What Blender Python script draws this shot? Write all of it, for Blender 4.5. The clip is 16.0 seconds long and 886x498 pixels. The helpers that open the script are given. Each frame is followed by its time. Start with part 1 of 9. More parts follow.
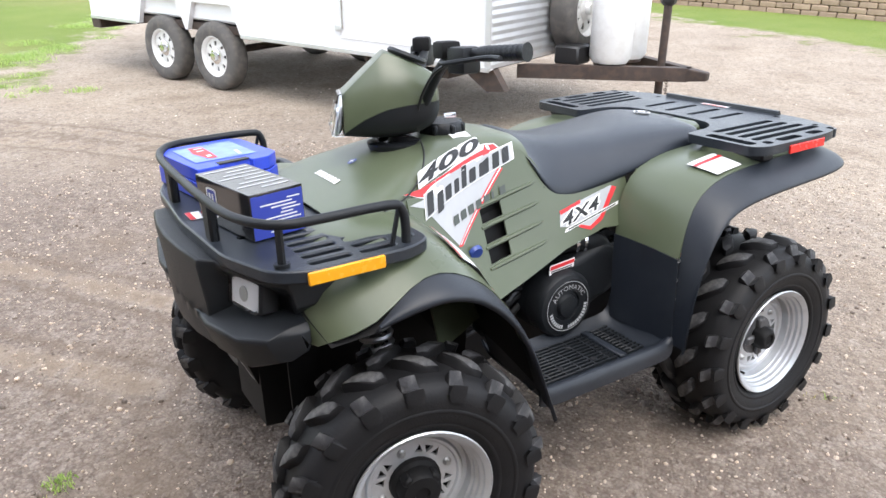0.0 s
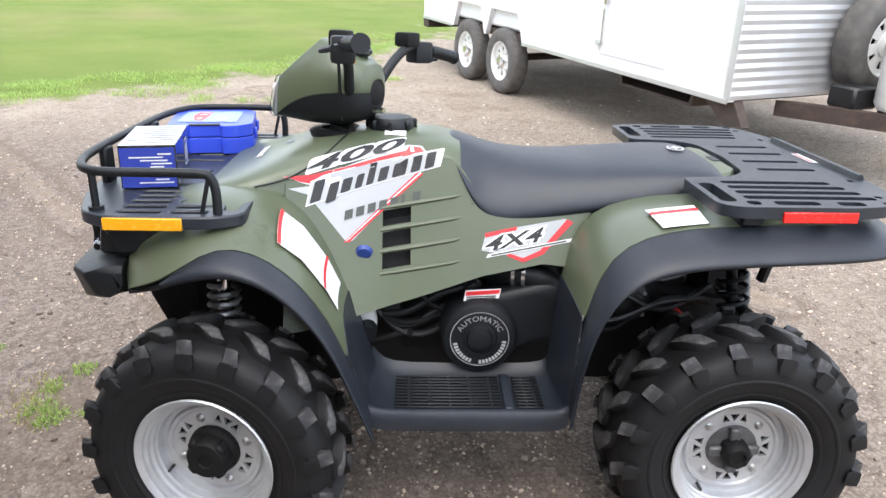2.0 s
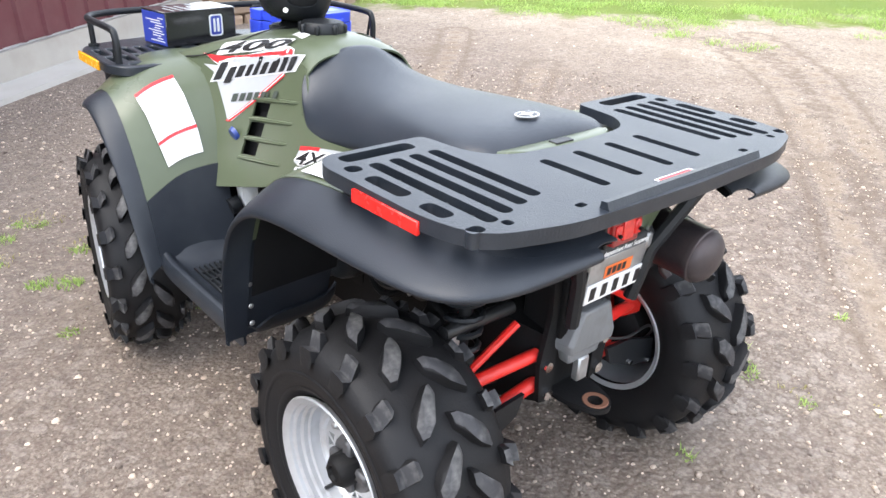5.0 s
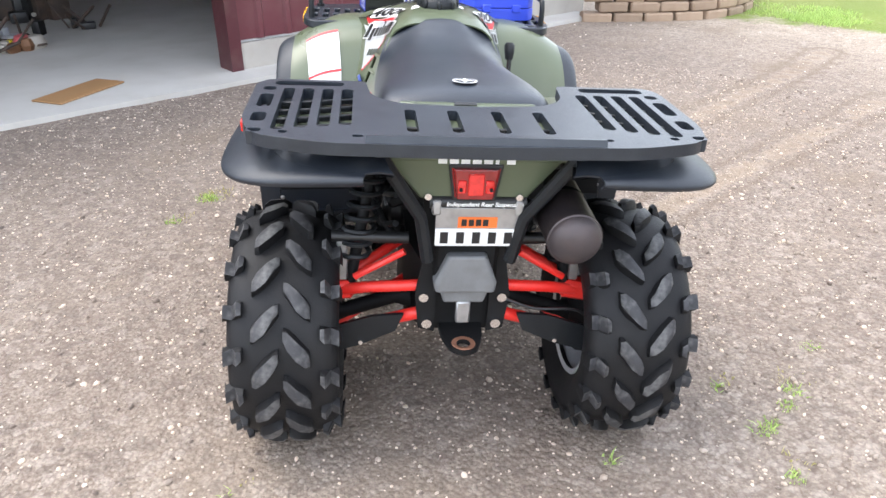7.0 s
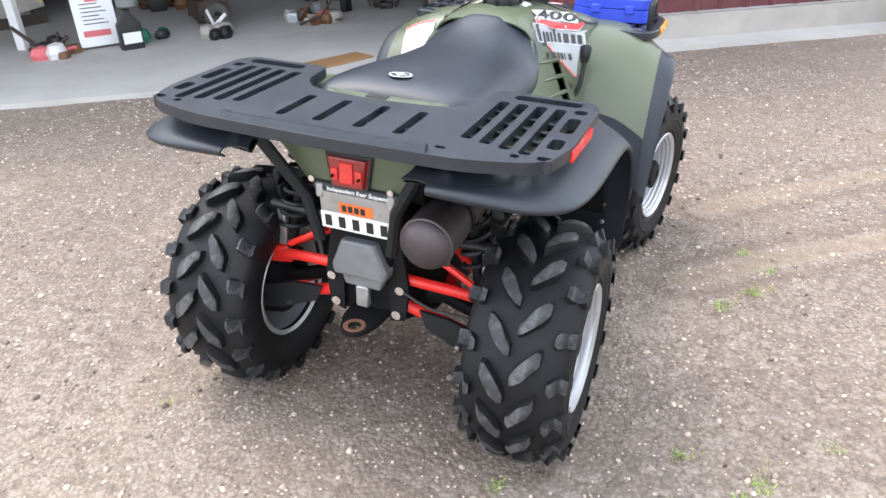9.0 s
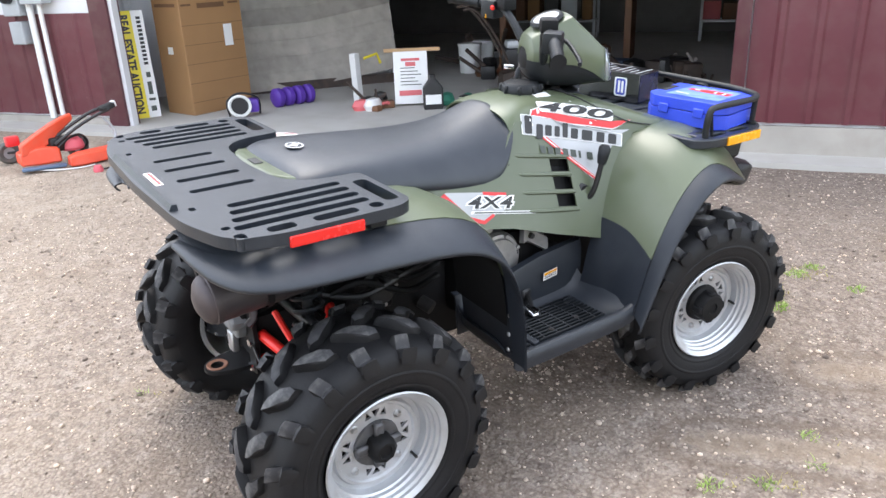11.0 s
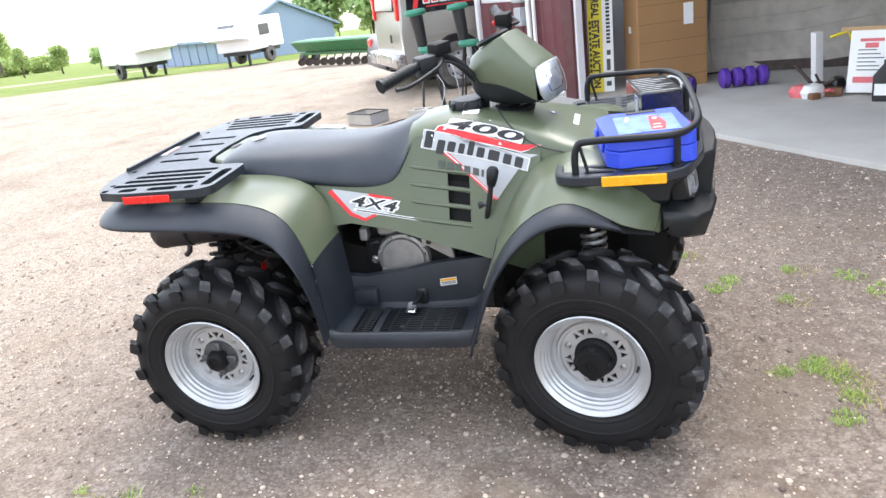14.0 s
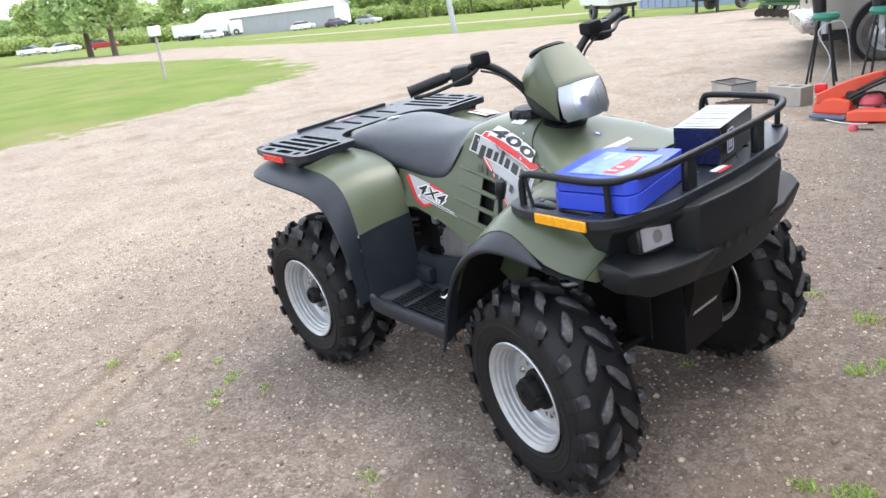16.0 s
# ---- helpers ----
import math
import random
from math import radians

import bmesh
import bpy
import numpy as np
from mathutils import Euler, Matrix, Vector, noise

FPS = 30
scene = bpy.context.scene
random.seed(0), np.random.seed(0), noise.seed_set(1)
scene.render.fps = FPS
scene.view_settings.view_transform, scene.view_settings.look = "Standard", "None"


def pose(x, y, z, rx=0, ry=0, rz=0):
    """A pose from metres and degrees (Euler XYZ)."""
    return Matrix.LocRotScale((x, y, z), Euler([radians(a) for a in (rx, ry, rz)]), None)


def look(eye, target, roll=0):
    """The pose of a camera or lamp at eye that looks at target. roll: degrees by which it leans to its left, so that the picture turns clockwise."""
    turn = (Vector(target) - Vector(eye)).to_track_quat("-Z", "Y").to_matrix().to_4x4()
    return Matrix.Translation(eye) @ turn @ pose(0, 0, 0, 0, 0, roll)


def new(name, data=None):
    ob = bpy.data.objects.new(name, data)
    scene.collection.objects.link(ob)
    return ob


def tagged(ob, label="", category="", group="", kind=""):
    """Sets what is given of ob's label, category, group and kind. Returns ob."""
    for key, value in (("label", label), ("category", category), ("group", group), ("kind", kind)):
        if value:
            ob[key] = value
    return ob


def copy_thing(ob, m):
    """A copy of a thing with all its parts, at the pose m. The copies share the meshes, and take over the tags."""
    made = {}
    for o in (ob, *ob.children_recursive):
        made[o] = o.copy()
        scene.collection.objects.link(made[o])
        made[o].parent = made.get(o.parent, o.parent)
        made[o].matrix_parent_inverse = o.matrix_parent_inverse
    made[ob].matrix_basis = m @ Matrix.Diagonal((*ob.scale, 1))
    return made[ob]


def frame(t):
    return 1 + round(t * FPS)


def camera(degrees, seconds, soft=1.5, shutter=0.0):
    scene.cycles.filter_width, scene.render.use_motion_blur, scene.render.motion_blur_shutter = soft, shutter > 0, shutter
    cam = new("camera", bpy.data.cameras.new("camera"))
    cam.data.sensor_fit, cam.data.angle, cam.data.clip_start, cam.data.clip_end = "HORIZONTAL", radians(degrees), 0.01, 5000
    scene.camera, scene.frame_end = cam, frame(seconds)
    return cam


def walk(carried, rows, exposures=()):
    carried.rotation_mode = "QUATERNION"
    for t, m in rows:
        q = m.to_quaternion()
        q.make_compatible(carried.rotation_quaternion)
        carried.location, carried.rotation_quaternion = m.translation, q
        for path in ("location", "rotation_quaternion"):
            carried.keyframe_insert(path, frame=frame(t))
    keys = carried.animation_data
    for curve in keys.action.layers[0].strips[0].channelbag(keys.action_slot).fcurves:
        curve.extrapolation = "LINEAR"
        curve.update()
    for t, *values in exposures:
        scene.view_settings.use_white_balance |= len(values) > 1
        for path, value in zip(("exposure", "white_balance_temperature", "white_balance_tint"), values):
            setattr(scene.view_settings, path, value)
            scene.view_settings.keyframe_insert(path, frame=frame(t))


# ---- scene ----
import itertools

cam = camera(62.0, 16.0)
PATH = [
    (0, (1.277, 1.617, 1.47), (0.304, 0.071, 0.658), 0.2),
    (0.5, (1.02, 1.688, 1.445), (0.235, 0.036, 0.636), 1.9),
    (1, (0.752, 1.792, 1.448), (0.202, 0.049, 0.637), 0.2),
    (1.5, (0.456, 1.892, 1.453), (0.149, 0.094, 0.631), 1.6),
    (2, (0.172, 1.881, 1.419), (0.093, 0.041, 0.638), 1.6),
    (2.5, (-0.111, 1.858, 1.397), (0.103, 0.045, 0.581), 0.6),
    (3, (-0.383, 1.802, 1.379), (0.079, 0.054, 0.524), 1.1),
    (3.5, (-0.666, 1.644, 1.388), (0.074, -0.004, 0.53), 1.2),
    (4, (-0.975, 1.503, 1.386), (-0.006, -0.007, 0.502), 0.8),
    (4.5, (-1.293, 1.303, 1.395), (-0.12, -0.02, 0.461), -0.0),
    (5, (-1.531, 1.052, 1.372), (-0.204, -0.114, 0.434), 0.6),
    (5.2, (-1.628, 0.978, 1.39), (-0.252, -0.136, 0.46), 0.0),
    (7.5, (-2.300, -0.070, 1.356), (-0.750, -0.025, 0.520), 0.5),
    (8, (-2.255, -0.29, 1.359), (-0.516, -0.111, 0.387), 0.8),
    (10.3, (-1.717, -1.546, 1.34), (-0.501, -0.182, 0.528), -3.7),
    (10.5, (-1.6, -1.63, 1.326), (-0.436, -0.217, 0.521), -3.3),
    (11, (-1.297, -1.806, 1.326), (-0.235, -0.272, 0.606), -2.3),
    (11.5, (-1.005, -2.022, 1.316), (-0.204, -0.322, 0.632), -4.0),
    (12, (-0.687, -2.206, 1.285), (-0.119, -0.41, 0.613), -3.4),
    (12.5, (-0.356, -2.336, 1.312), (0.025, -0.498, 0.623), -5.7),
    (13, (-0.002, -2.464, 1.329), (0.127, -0.597, 0.622), -5.5),
    (13.5, (0.368, -2.477, 1.297), (0.182, -0.614, 0.596), -7.4),
    (14, (0.731, -2.426, 1.334), (0.234, -0.609, 0.662), -7.6),
    (14.5, (1.099, -2.315, 1.339), (0.263, -0.633, 0.652), -8.9),
    (15, (1.421, -2.165, 1.36), (0.357, -0.596, 0.719), -7.2),
    (15.5, (1.696, -2.003, 1.37), (0.393, -0.621, 0.744), -7.8),
    (16, (1.925, -1.817, 1.377), (0.442, -0.651, 0.713), -7.4),
]
walk(cam, [(t, look(eye, target, roll)) for t, eye, target, roll in PATH], exposures=((0, 1.2), (2.5, 1.2), (4, 1.28), (5, 1.5), (8, 1.62), (11, 1.52), (14.5, 1.50), (15.5, 1.32), (16, 1.15)))

# ---- world, sun, light ----
world = bpy.data.worlds.new("overcast")
scene.world = world
world.use_nodes = True
wn = world.node_tree.nodes
wl = world.node_tree.links
sky = wn.new("ShaderNodeTexSky")
sky.sky_type = "NISHITA"
sky.sun_disc = False
sky.sun_elevation = radians(63)
sky.sun_rotation = radians(10)
sky.dust_density = 1.5
sky.air_density = 1.0
sky_hsv = wn.new("ShaderNodeHueSaturation")
sky_hsv.inputs["Saturation"].default_value = 0.65
wl.new(sky.outputs[0], sky_hsv.inputs["Color"])
veil = wn.new("ShaderNodeMix")  # thin bright cloud over the whole sky
veil.data_type = "RGBA"
veil.blend_type = "ADD"
veil.inputs[0].default_value = 1.0
veil.inputs[7].default_value = (3.7, 3.8, 4.05, 1)
wl.new(sky_hsv.outputs[0], veil.inputs[6])
wl.new(veil.outputs[2], wn["Background"].inputs[0])
wn["Background"].inputs[1].default_value = 0.15
sun = new("sun", bpy.data.lights.new("sun", "SUN"))
sun.data.energy = 0.8
sun.data.angle = radians(40)
sun.data.color = (1.0, 0.945, 0.86)
sun.matrix_world = look((0.6, 3.4, 6.8), (0, 0, 0))


# ---- materials ----
def material(name, color, rough=0.5, metal=0.0, var=0.12, scale=6.0, bump=0.0, bump_scale=120.0, coat=0.0,
             second=None, dirt=0.0, dirt_color=(0.30, 0.25, 0.19), per_piece=0.0, spec=0.5):
    """A surface whose colour and gloss vary at two scales, with fine relief and a thin film of dust."""
    m = bpy.data.materials.new(name)
    m.use_nodes = True
    nt = m.node_tree
    n, l = nt.nodes, nt.links
    b = n["Principled BSDF"]
    co = n.new("ShaderNodeTexCoord")
    big = n.new("ShaderNodeTexNoise")
    big.inputs["Scale"].default_value = scale
    big.inputs["Detail"].default_value = 5
    fine = n.new("ShaderNodeTexNoise")
    fine.inputs["Scale"].default_value = bump_scale
    fine.inputs["Detail"].default_value = 4
    l.new(co.outputs["Object"], big.inputs["Vector"])
    l.new(co.outputs["Object"], fine.inputs["Vector"])
    c2 = second or tuple(min(1, c * 1.7 + 0.01) for c in color)
    mix = n.new("ShaderNodeMix")
    mix.data_type = "RGBA"
    mix.inputs[6].default_value = (*[c * (1 - var) for c in color], 1)
    mix.inputs[7].default_value = (*[c + (d - c) * min(1, var * 2) for c, d in zip(color, c2)], 1)
    l.new(big.outputs["Fac"], mix.inputs[0])
    out = mix.outputs[2]
    if dirt:
        ramp = n.new("ShaderNodeMapRange")
        ramp.inputs[1].default_value, ramp.inputs[2].default_value = 0.45, 0.75
        ramp.inputs[3].default_value, ramp.inputs[4].default_value = 0.0, dirt
        dn = n.new("ShaderNodeTexNoise")
        dn.inputs["Scale"].default_value = scale * 2.3
        dn.inputs["Detail"].default_value = 8
        l.new(co.outputs["Object"], dn.inputs["Vector"])
        l.new(dn.outputs["Fac"], ramp.inputs[0])
        dm = n.new("ShaderNodeMix")
        dm.data_type = "RGBA"
        l.new(ramp.outputs[0], dm.inputs[0])
        l.new(out, dm.inputs[6])
        dm.inputs[7].default_value = (*dirt_color, 1)
        out = dm.outputs[2]
    if per_piece:
        info = n.new("ShaderNodeObjectInfo")
        pr = n.new("ShaderNodeMapRange")
        pr.inputs[3].default_value, pr.inputs[4].default_value = 1 - per_piece, 1 + per_piece
        l.new(info.outputs["Random"], pr.inputs[0])
        hs = n.new("ShaderNodeHueSaturation")
        l.new(pr.outputs[0], hs.inputs["Value"])
        l.new(out, hs.inputs["Color"])
        out = hs.outputs[0]
    l.new(out, b.inputs["Base Color"])
    rr = n.new("ShaderNodeMapRange")
    rr.inputs[3].default_value, rr.inputs[4].default_value = max(0.02, rough - 0.08), min(1, rough + 0.1)
    l.new(big.outputs["Fac"], rr.inputs[0])
    l.new(rr.outputs[0], b.inputs["Roughness"])
    b.inputs["Metallic"].default_value = metal
    b.inputs["Specular IOR Level"].default_value = spec
    b.inputs["Coat Weight"].default_value = coat
    b.inputs["Coat Roughness"].default_value = 0.12
    if bump:
        bp = n.new("ShaderNodeBump")
        bp.inputs["Strength"].default_value = bump
        bp.inputs["Distance"].default_value = 0.002
        l.new(fine.outputs["Fac"], bp.inputs["Height"])
        l.new(bp.outputs[0], b.inputs["Normal"])
    return m


GREEN = material("olive_plastic", (0.084, 0.102, 0.060), 0.30, var=0.14, scale=3, bump=0.10, bump_scale=300, dirt=0.14, dirt_color=(0.17, 0.165, 0.125), spec=0.5)
BLACK = material("black_plastic", (0.0060, 0.0075, 0.0095), 0.46, var=0.2, scale=5, bump=0.35, bump_scale=420, dirt=0.10, dirt_color=(0.036, 0.038, 0.040), spec=0.36)
FLARE = material("grey_black_plastic", (0.0105, 0.0140, 0.0205), 0.44, var=0.25, scale=4, bump=0.25, bump_scale=420, dirt=0.26, dirt_color=(0.055, 0.061, 0.068), spec=0.45)
RACK = material("blue_black_rack_plastic", (0.012, 0.016, 0.0225), 0.34, var=0.25, scale=7, bump=0.45, bump_scale=300, dirt=0.25, dirt_color=(0.05, 0.056, 0.064), spec=0.5)
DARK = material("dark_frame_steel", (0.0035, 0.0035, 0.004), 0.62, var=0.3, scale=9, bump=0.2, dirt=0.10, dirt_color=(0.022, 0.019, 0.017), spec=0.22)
VINYL = material("seat_vinyl", (0.012, 0.0165, 0.0245), 0.36, spec=0.5, var=0.15, scale=4, bump=0.35, bump_scale=520, dirt=0.18, dirt_color=(0.070, 0.074, 0.082))
TYRE = material("tyre_rubber", (0.005, 0.005, 0.006), 0.58, var=0.25, scale=7, bump=0.3, bump_scale=200, dirt=0.25, dirt_color=(0.022, 0.020, 0.019), spec=0.3)
LUG = material("worn_tread", (0.028, 0.028, 0.031), 0.58, var=0.4, scale=16, bump=0.5, bump_scale=160, dirt=0.85, dirt_color=(0.150, 0.148, 0.145), spec=0.4)
RIM = material("painted_silver_rim", (0.50, 0.515, 0.535), 0.34, metal=0.55, var=0.14, scale=9, bump=0.05, dirt=0.30, dirt_color=(0.22, 0.20, 0.18))
ALLOY = material("cast_alloy", (0.42, 0.42, 0.42), 0.45, metal=0.8, var=0.2, scale=12, bump=0.3, bump_scale=90, dirt=0.3, dirt_color=(0.10, 0.09, 0.08))
CHROME = material("chrome", (0.75, 0.75, 0.76), 0.14, metal=1.0, var=0.05, scale=20)
RED_ARM = material("red_powder_coat", (0.80, 0.022, 0.016), 0.35, var=0.15, scale=9, bump=0.1, dirt=0.12)
RED = material("red_vinyl", (0.62, 0.025, 0.03), 0.4, var=0.05)
WHITE = material("white_vinyl", (0.78, 0.78, 0.77), 0.45, var=0.04, dirt=0.06)
SILVER = material("silver_vinyl", (0.40, 0.41, 0.42), 0.35, var=0.15, scale=9)
INK = material("black_ink", (0.012, 0.012, 0.013), 0.45, var=0.05)
GREYINK = material("grey_ink", (0.05, 0.06, 0.05), 0.45, var=0.05)
YELLOW = material("amber_reflector", (0.85, 0.36, 0.01), 0.25, var=0.06, scale=60, bump=0.3, bump_scale=500)
REDREF = material("red_reflector", (0.72, 0.02, 0.015), 0.25, var=0.06, scale=60, bump=0.3, bump_scale=500)
BLUEBOX = material("blue_plastic_case", (0.035, 0.075, 0.62), 0.36, var=0.10, scale=5, bump=0.15, bump_scale=260)
BLUECARD = material("blue_printed_card", (0.03, 0.05, 0.32), 0.35, var=0.1)
BLACKCARD = material("black_printed_card", (0.012, 0.012, 0.014), 0.16, var=0.3, scale=9, coat=0.8)
NAVYCARD = material("navy_printed_card", (0.010, 0.013, 0.045), 0.25, var=0.2, scale=9)
BLUEEMB = material("blue_emblem", (0.03, 0.06, 0.25), 0.3, var=0.05)


def glass(name, color=(1, 1, 1), rough=0.03, ior=1.12):
    m = bpy.data.materials.new(name)
    m.use_nodes = True
    b = m.node_tree.nodes["Principled BSDF"]
    b.inputs["Base Color"].default_value = (*color, 1)
    b.inputs["Roughness"].default_value = rough
    b.inputs["Transmission Weight"].default_value = 1.0
    b.inputs["IOR"].default_value = ior
    return m


LENS = glass("clear_lens", (0.95, 0.97, 1.0), 0.06)
TAILLENS = material("red_tail_lens", (0.22, 0.004, 0.005), 0.12, var=0.45, scale=38, coat=0.8, bump=0.5, bump_scale=260)
REFLECT = material("pale_lamp_reflector", (0.80, 0.82, 0.86), 0.30, metal=0.7, var=0.12, scale=24, bump=0.4, bump_scale=140)
SMOKE = material("tinted_glass", (0.012, 0.014, 0.017), 0.04, var=0.1, spec=0.8)


# ---- mesh helpers ----
def part(name, bm, mat, parent=None, label="", smooth=40, sub=0, solid=0.0, bevel=0.0, m=None, offset=-1.0):
    """Links a bmesh as one mesh object under a thing or a part."""
    bmesh.ops.recalc_face_normals(bm, faces=bm.faces)
    me = bpy.data.meshes.new(name)
    bm.to_mesh(me)
    bm.free()
    return mesh_part(name, me, mat, parent, label, smooth, sub, solid, bevel, m, offset)


def mesh_part(name, me, mat, parent=None, label="", smooth=40, sub=0, solid=0.0, bevel=0.0, m=None, offset=-1.0):
    if smooth:
        me.polygons.foreach_set("use_smooth", [True] * len(me.polygons))
        if smooth < 180:
            me.set_sharp_from_angle(angle=radians(smooth))
    ob = new(name, me)
    if mat is not None and not me.materials:
        me.materials.append(mat)
    if parent is not None:
        ob.parent = parent
    if m is not None:
        ob.matrix_basis = m
    if label:
        ob["label"] = label
    if sub:
        md = ob.modifiers.new("round", "SUBSURF")
        md.levels = md.render_levels = sub
        md.boundary_smooth = "PRESERVE_CORNERS"
    if solid:
        md = ob.modifiers.new("thick", "SOLIDIFY")
        md.thickness, md.offset = solid, offset
        if not bevel:
            md = ob.modifiers.new("rim", "EDGE_SPLIT")
            md.split_angle, md.use_edge_sharp = radians(48), True
    if bevel:
        md = ob.modifiers.new("edge", "BEVEL")
        md.width, md.segments, md.limit_method, md.angle_limit = bevel, 2, "ANGLE", radians(35)
    return ob


def thing(name, label, category, m=None, group="", kind=""):
    ob = new(name)
    ob.empty_display_size = 0.1
    if m is not None:
        ob.matrix_basis = m
    return tagged(ob, label, category, group, kind)


def box(bm, c, s, m=None, bevel=0.0, seg=1):
    r = bmesh.ops.create_cube(bm, size=1)
    vs = r["verts"]
    bmesh.ops.scale(bm, vec=s, verts=vs)
    if bevel:
        es = list({e for v in vs for e in v.link_edges})
        g = bmesh.ops.bevel(bm, geom=es, offset=bevel, segments=seg, affect="EDGES", profile=0.6)
        vs = list({v for f in g["faces"] for v in f.verts} | {v for v in vs if v.is_valid})
    bmesh.ops.transform(bm, matrix=Matrix.Translation(c) @ (m or Matrix()), verts=vs)
    return vs


def one_box(c, s, m=None, bevel=0.0, seg=1):
    bm = bmesh.new()
    box(bm, c, s, m, bevel, seg)
    return bm


def lathe(bm, profile, m=None, seg=32, closed=False):
    """Turns (radius, height) pairs about the local z axis."""
    m = m or Matrix()
    rings = []
    for r, h in profile:
        if r < 1e-5:
            rings.append([bm.verts.new(m @ Vector((0, 0, h)))])
        else:
            rings.append([bm.verts.new(m @ Vector((r * math.cos(2 * math.pi * k / seg), r * math.sin(2 * math.pi * k / seg), h))) for k in range(seg)])
    pairs = list(zip(rings, rings[1:]))
    if closed:
        pairs.append((rings[-1], rings[0]))
    for a, b in pairs:
        for k in range(seg):
            j = (k + 1) % seg
            q = [a[k % len(a)], a[j % len(a)], b[j % len(b)], b[k % len(b)]]
            u = []
            for v in q:
                if v not in u:
                    u.append(v)
            if len(u) > 2:
                bm.faces.new(u)
    return bm


def catmull(pts, n=6, closed=False):
    p = [Vector(a) for a in pts]
    out = []
    k = len(p)
    for i in range(k if closed else k - 1):
        a, b, c, d = (p[(i - 1) % k] if closed or i else p[0], p[i], p[(i + 1) % k], p[(i + 2) % k] if closed or i + 2 < k else p[-1])
        for j in range(n):
            t = j / n
            out.append(0.5 * (2 * b + (c - a) * t + (2 * a - 5 * b + 4 * c - d) * t * t + (3 * b - a - 3 * c + d) * t ** 3))
    if not closed:
        out.append(p[-1])
    return out


def tube(bm, pts, r, seg=8, closed=False, cap=True):
    pts = [Vector(p) for p in pts]
    k = len(pts)
    rings, side = [], None
    for i, p in enumerate(pts):
        a = pts[(i - 1) % k] if closed or i else p
        b = pts[(i + 1) % k] if closed or i + 1 < k else p
        t = (b - a).normalized()
        if side is None:
            side = t.cross(Vector((0, 0, 1)) if abs(t.z) < 0.9 else Vector((1, 0, 0))).normalized()
        side = (side - t * side.dot(t)).normalized()
        up = t.cross(side)
        rr = r[i] if isinstance(r, (list, tuple)) else r
        rings.append([bm.verts.new(p + rr * (math.cos(2 * math.pi * j / seg) * side + math.sin(2 * math.pi * j / seg) * up)) for j in range(seg)])
    for a, b in zip(rings, rings[1:] + ([rings[0]] if closed else [])):
        for j in range(seg):
            bm.faces.new((a[j], a[(j + 1) % seg], b[(j + 1) % seg], b[j]))
    if cap and not closed:
        bm.faces.new(rings[0][::-1])
        bm.faces.new(rings[-1])
    return bm


def one_tube(pts, r, seg=8, closed=False):
    return tube(bmesh.new(), pts, r, seg, closed)


def sheet(rows, skip=()):
    """A grid of points as a smooth sheet; skip names cells (row, column) that stay open."""
    bm = bmesh.new()
    vs = [[bm.verts.new(p) for p in row] for row in rows]
    for i in range(len(vs) - 1):
        for j in range(len(vs[0]) - 1):
            if (i, j) not in skip:
                bm.faces.new((vs[i][j], vs[i][j + 1], vs[i + 1][j + 1], vs[i + 1][j]))
    loose = [v for v in bm.verts if not v.link_faces]
    bmesh.ops.delete(bm, geom=loose, context="VERTS")
    return bm


def loft(rings, caps=True):
    bm = bmesh.new()
    vs = [[bm.verts.new(p) for p in ring] for ring in rings]
    for a, b in zip(vs, vs[1:]):
        for j in range(len(a)):
            k = (j + 1) % len(a)
            bm.faces.new((a[j], a[k], b[k], b[j]))
    if caps:
        bm.faces.new(vs[0][::-1])
        bm.faces.new(vs[-1])
    return bm


def plate(outer, holes, z0, z1, m=None):
    """A flat plate between two heights, with holes that go through it."""
    bm = bmesh.new()
    edges = []
    for loop in [outer, *holes]:
        vs = [bm.verts.new((x, y, z1)) for x, y in loop]
        edges += [bm.edges.new((vs[i], vs[(i + 1) % len(vs)])) for i in range(len(vs))]
    bmesh.ops.triangle_fill(bm, use_beauty=True, use_dissolve=False, edges=edges)
    top = list(bm.faces)
    g = bmesh.ops.extrude_face_region(bm, geom=top)
    down = [v for v in g["geom"] if isinstance(v, bmesh.types.BMVert)]
    bmesh.ops.translate(bm, verts=down, vec=(0, 0, z0 - z1))
    if m is not None:
        bmesh.ops.transform(bm, matrix=m, verts=bm.verts)
    return bm


def rounded(pts, r, n=5):
    out = []
    k = len(pts)
    for i in range(k):
        p, a, b = (Vector((*q, 0)) for q in (pts[i], pts[i - 1], pts[(i + 1) % k]))
        ra = r[i] if isinstance(r, (list, tuple)) else r
        da, db = (a - p), (b - p)
        ra = min(ra, da.length * 0.48, db.length * 0.48)
        s, e = p + da.normalized() * ra, p + db.normalized() * ra
        for j in range(n + 1):
            t = j / n
            q = (1 - t) ** 2 * s + 2 * t * (1 - t) * p + t * t * e
            out.append((q.x, q.y))
    return out


def slot(cx, cy, lx, ly, n=4):
    return rounded([(cx - lx / 2, cy - ly / 2), (cx + lx / 2, cy - ly / 2), (cx + lx / 2, cy + ly / 2), (cx - lx / 2, cy + ly / 2)], min(lx, ly) * 0.46, n)


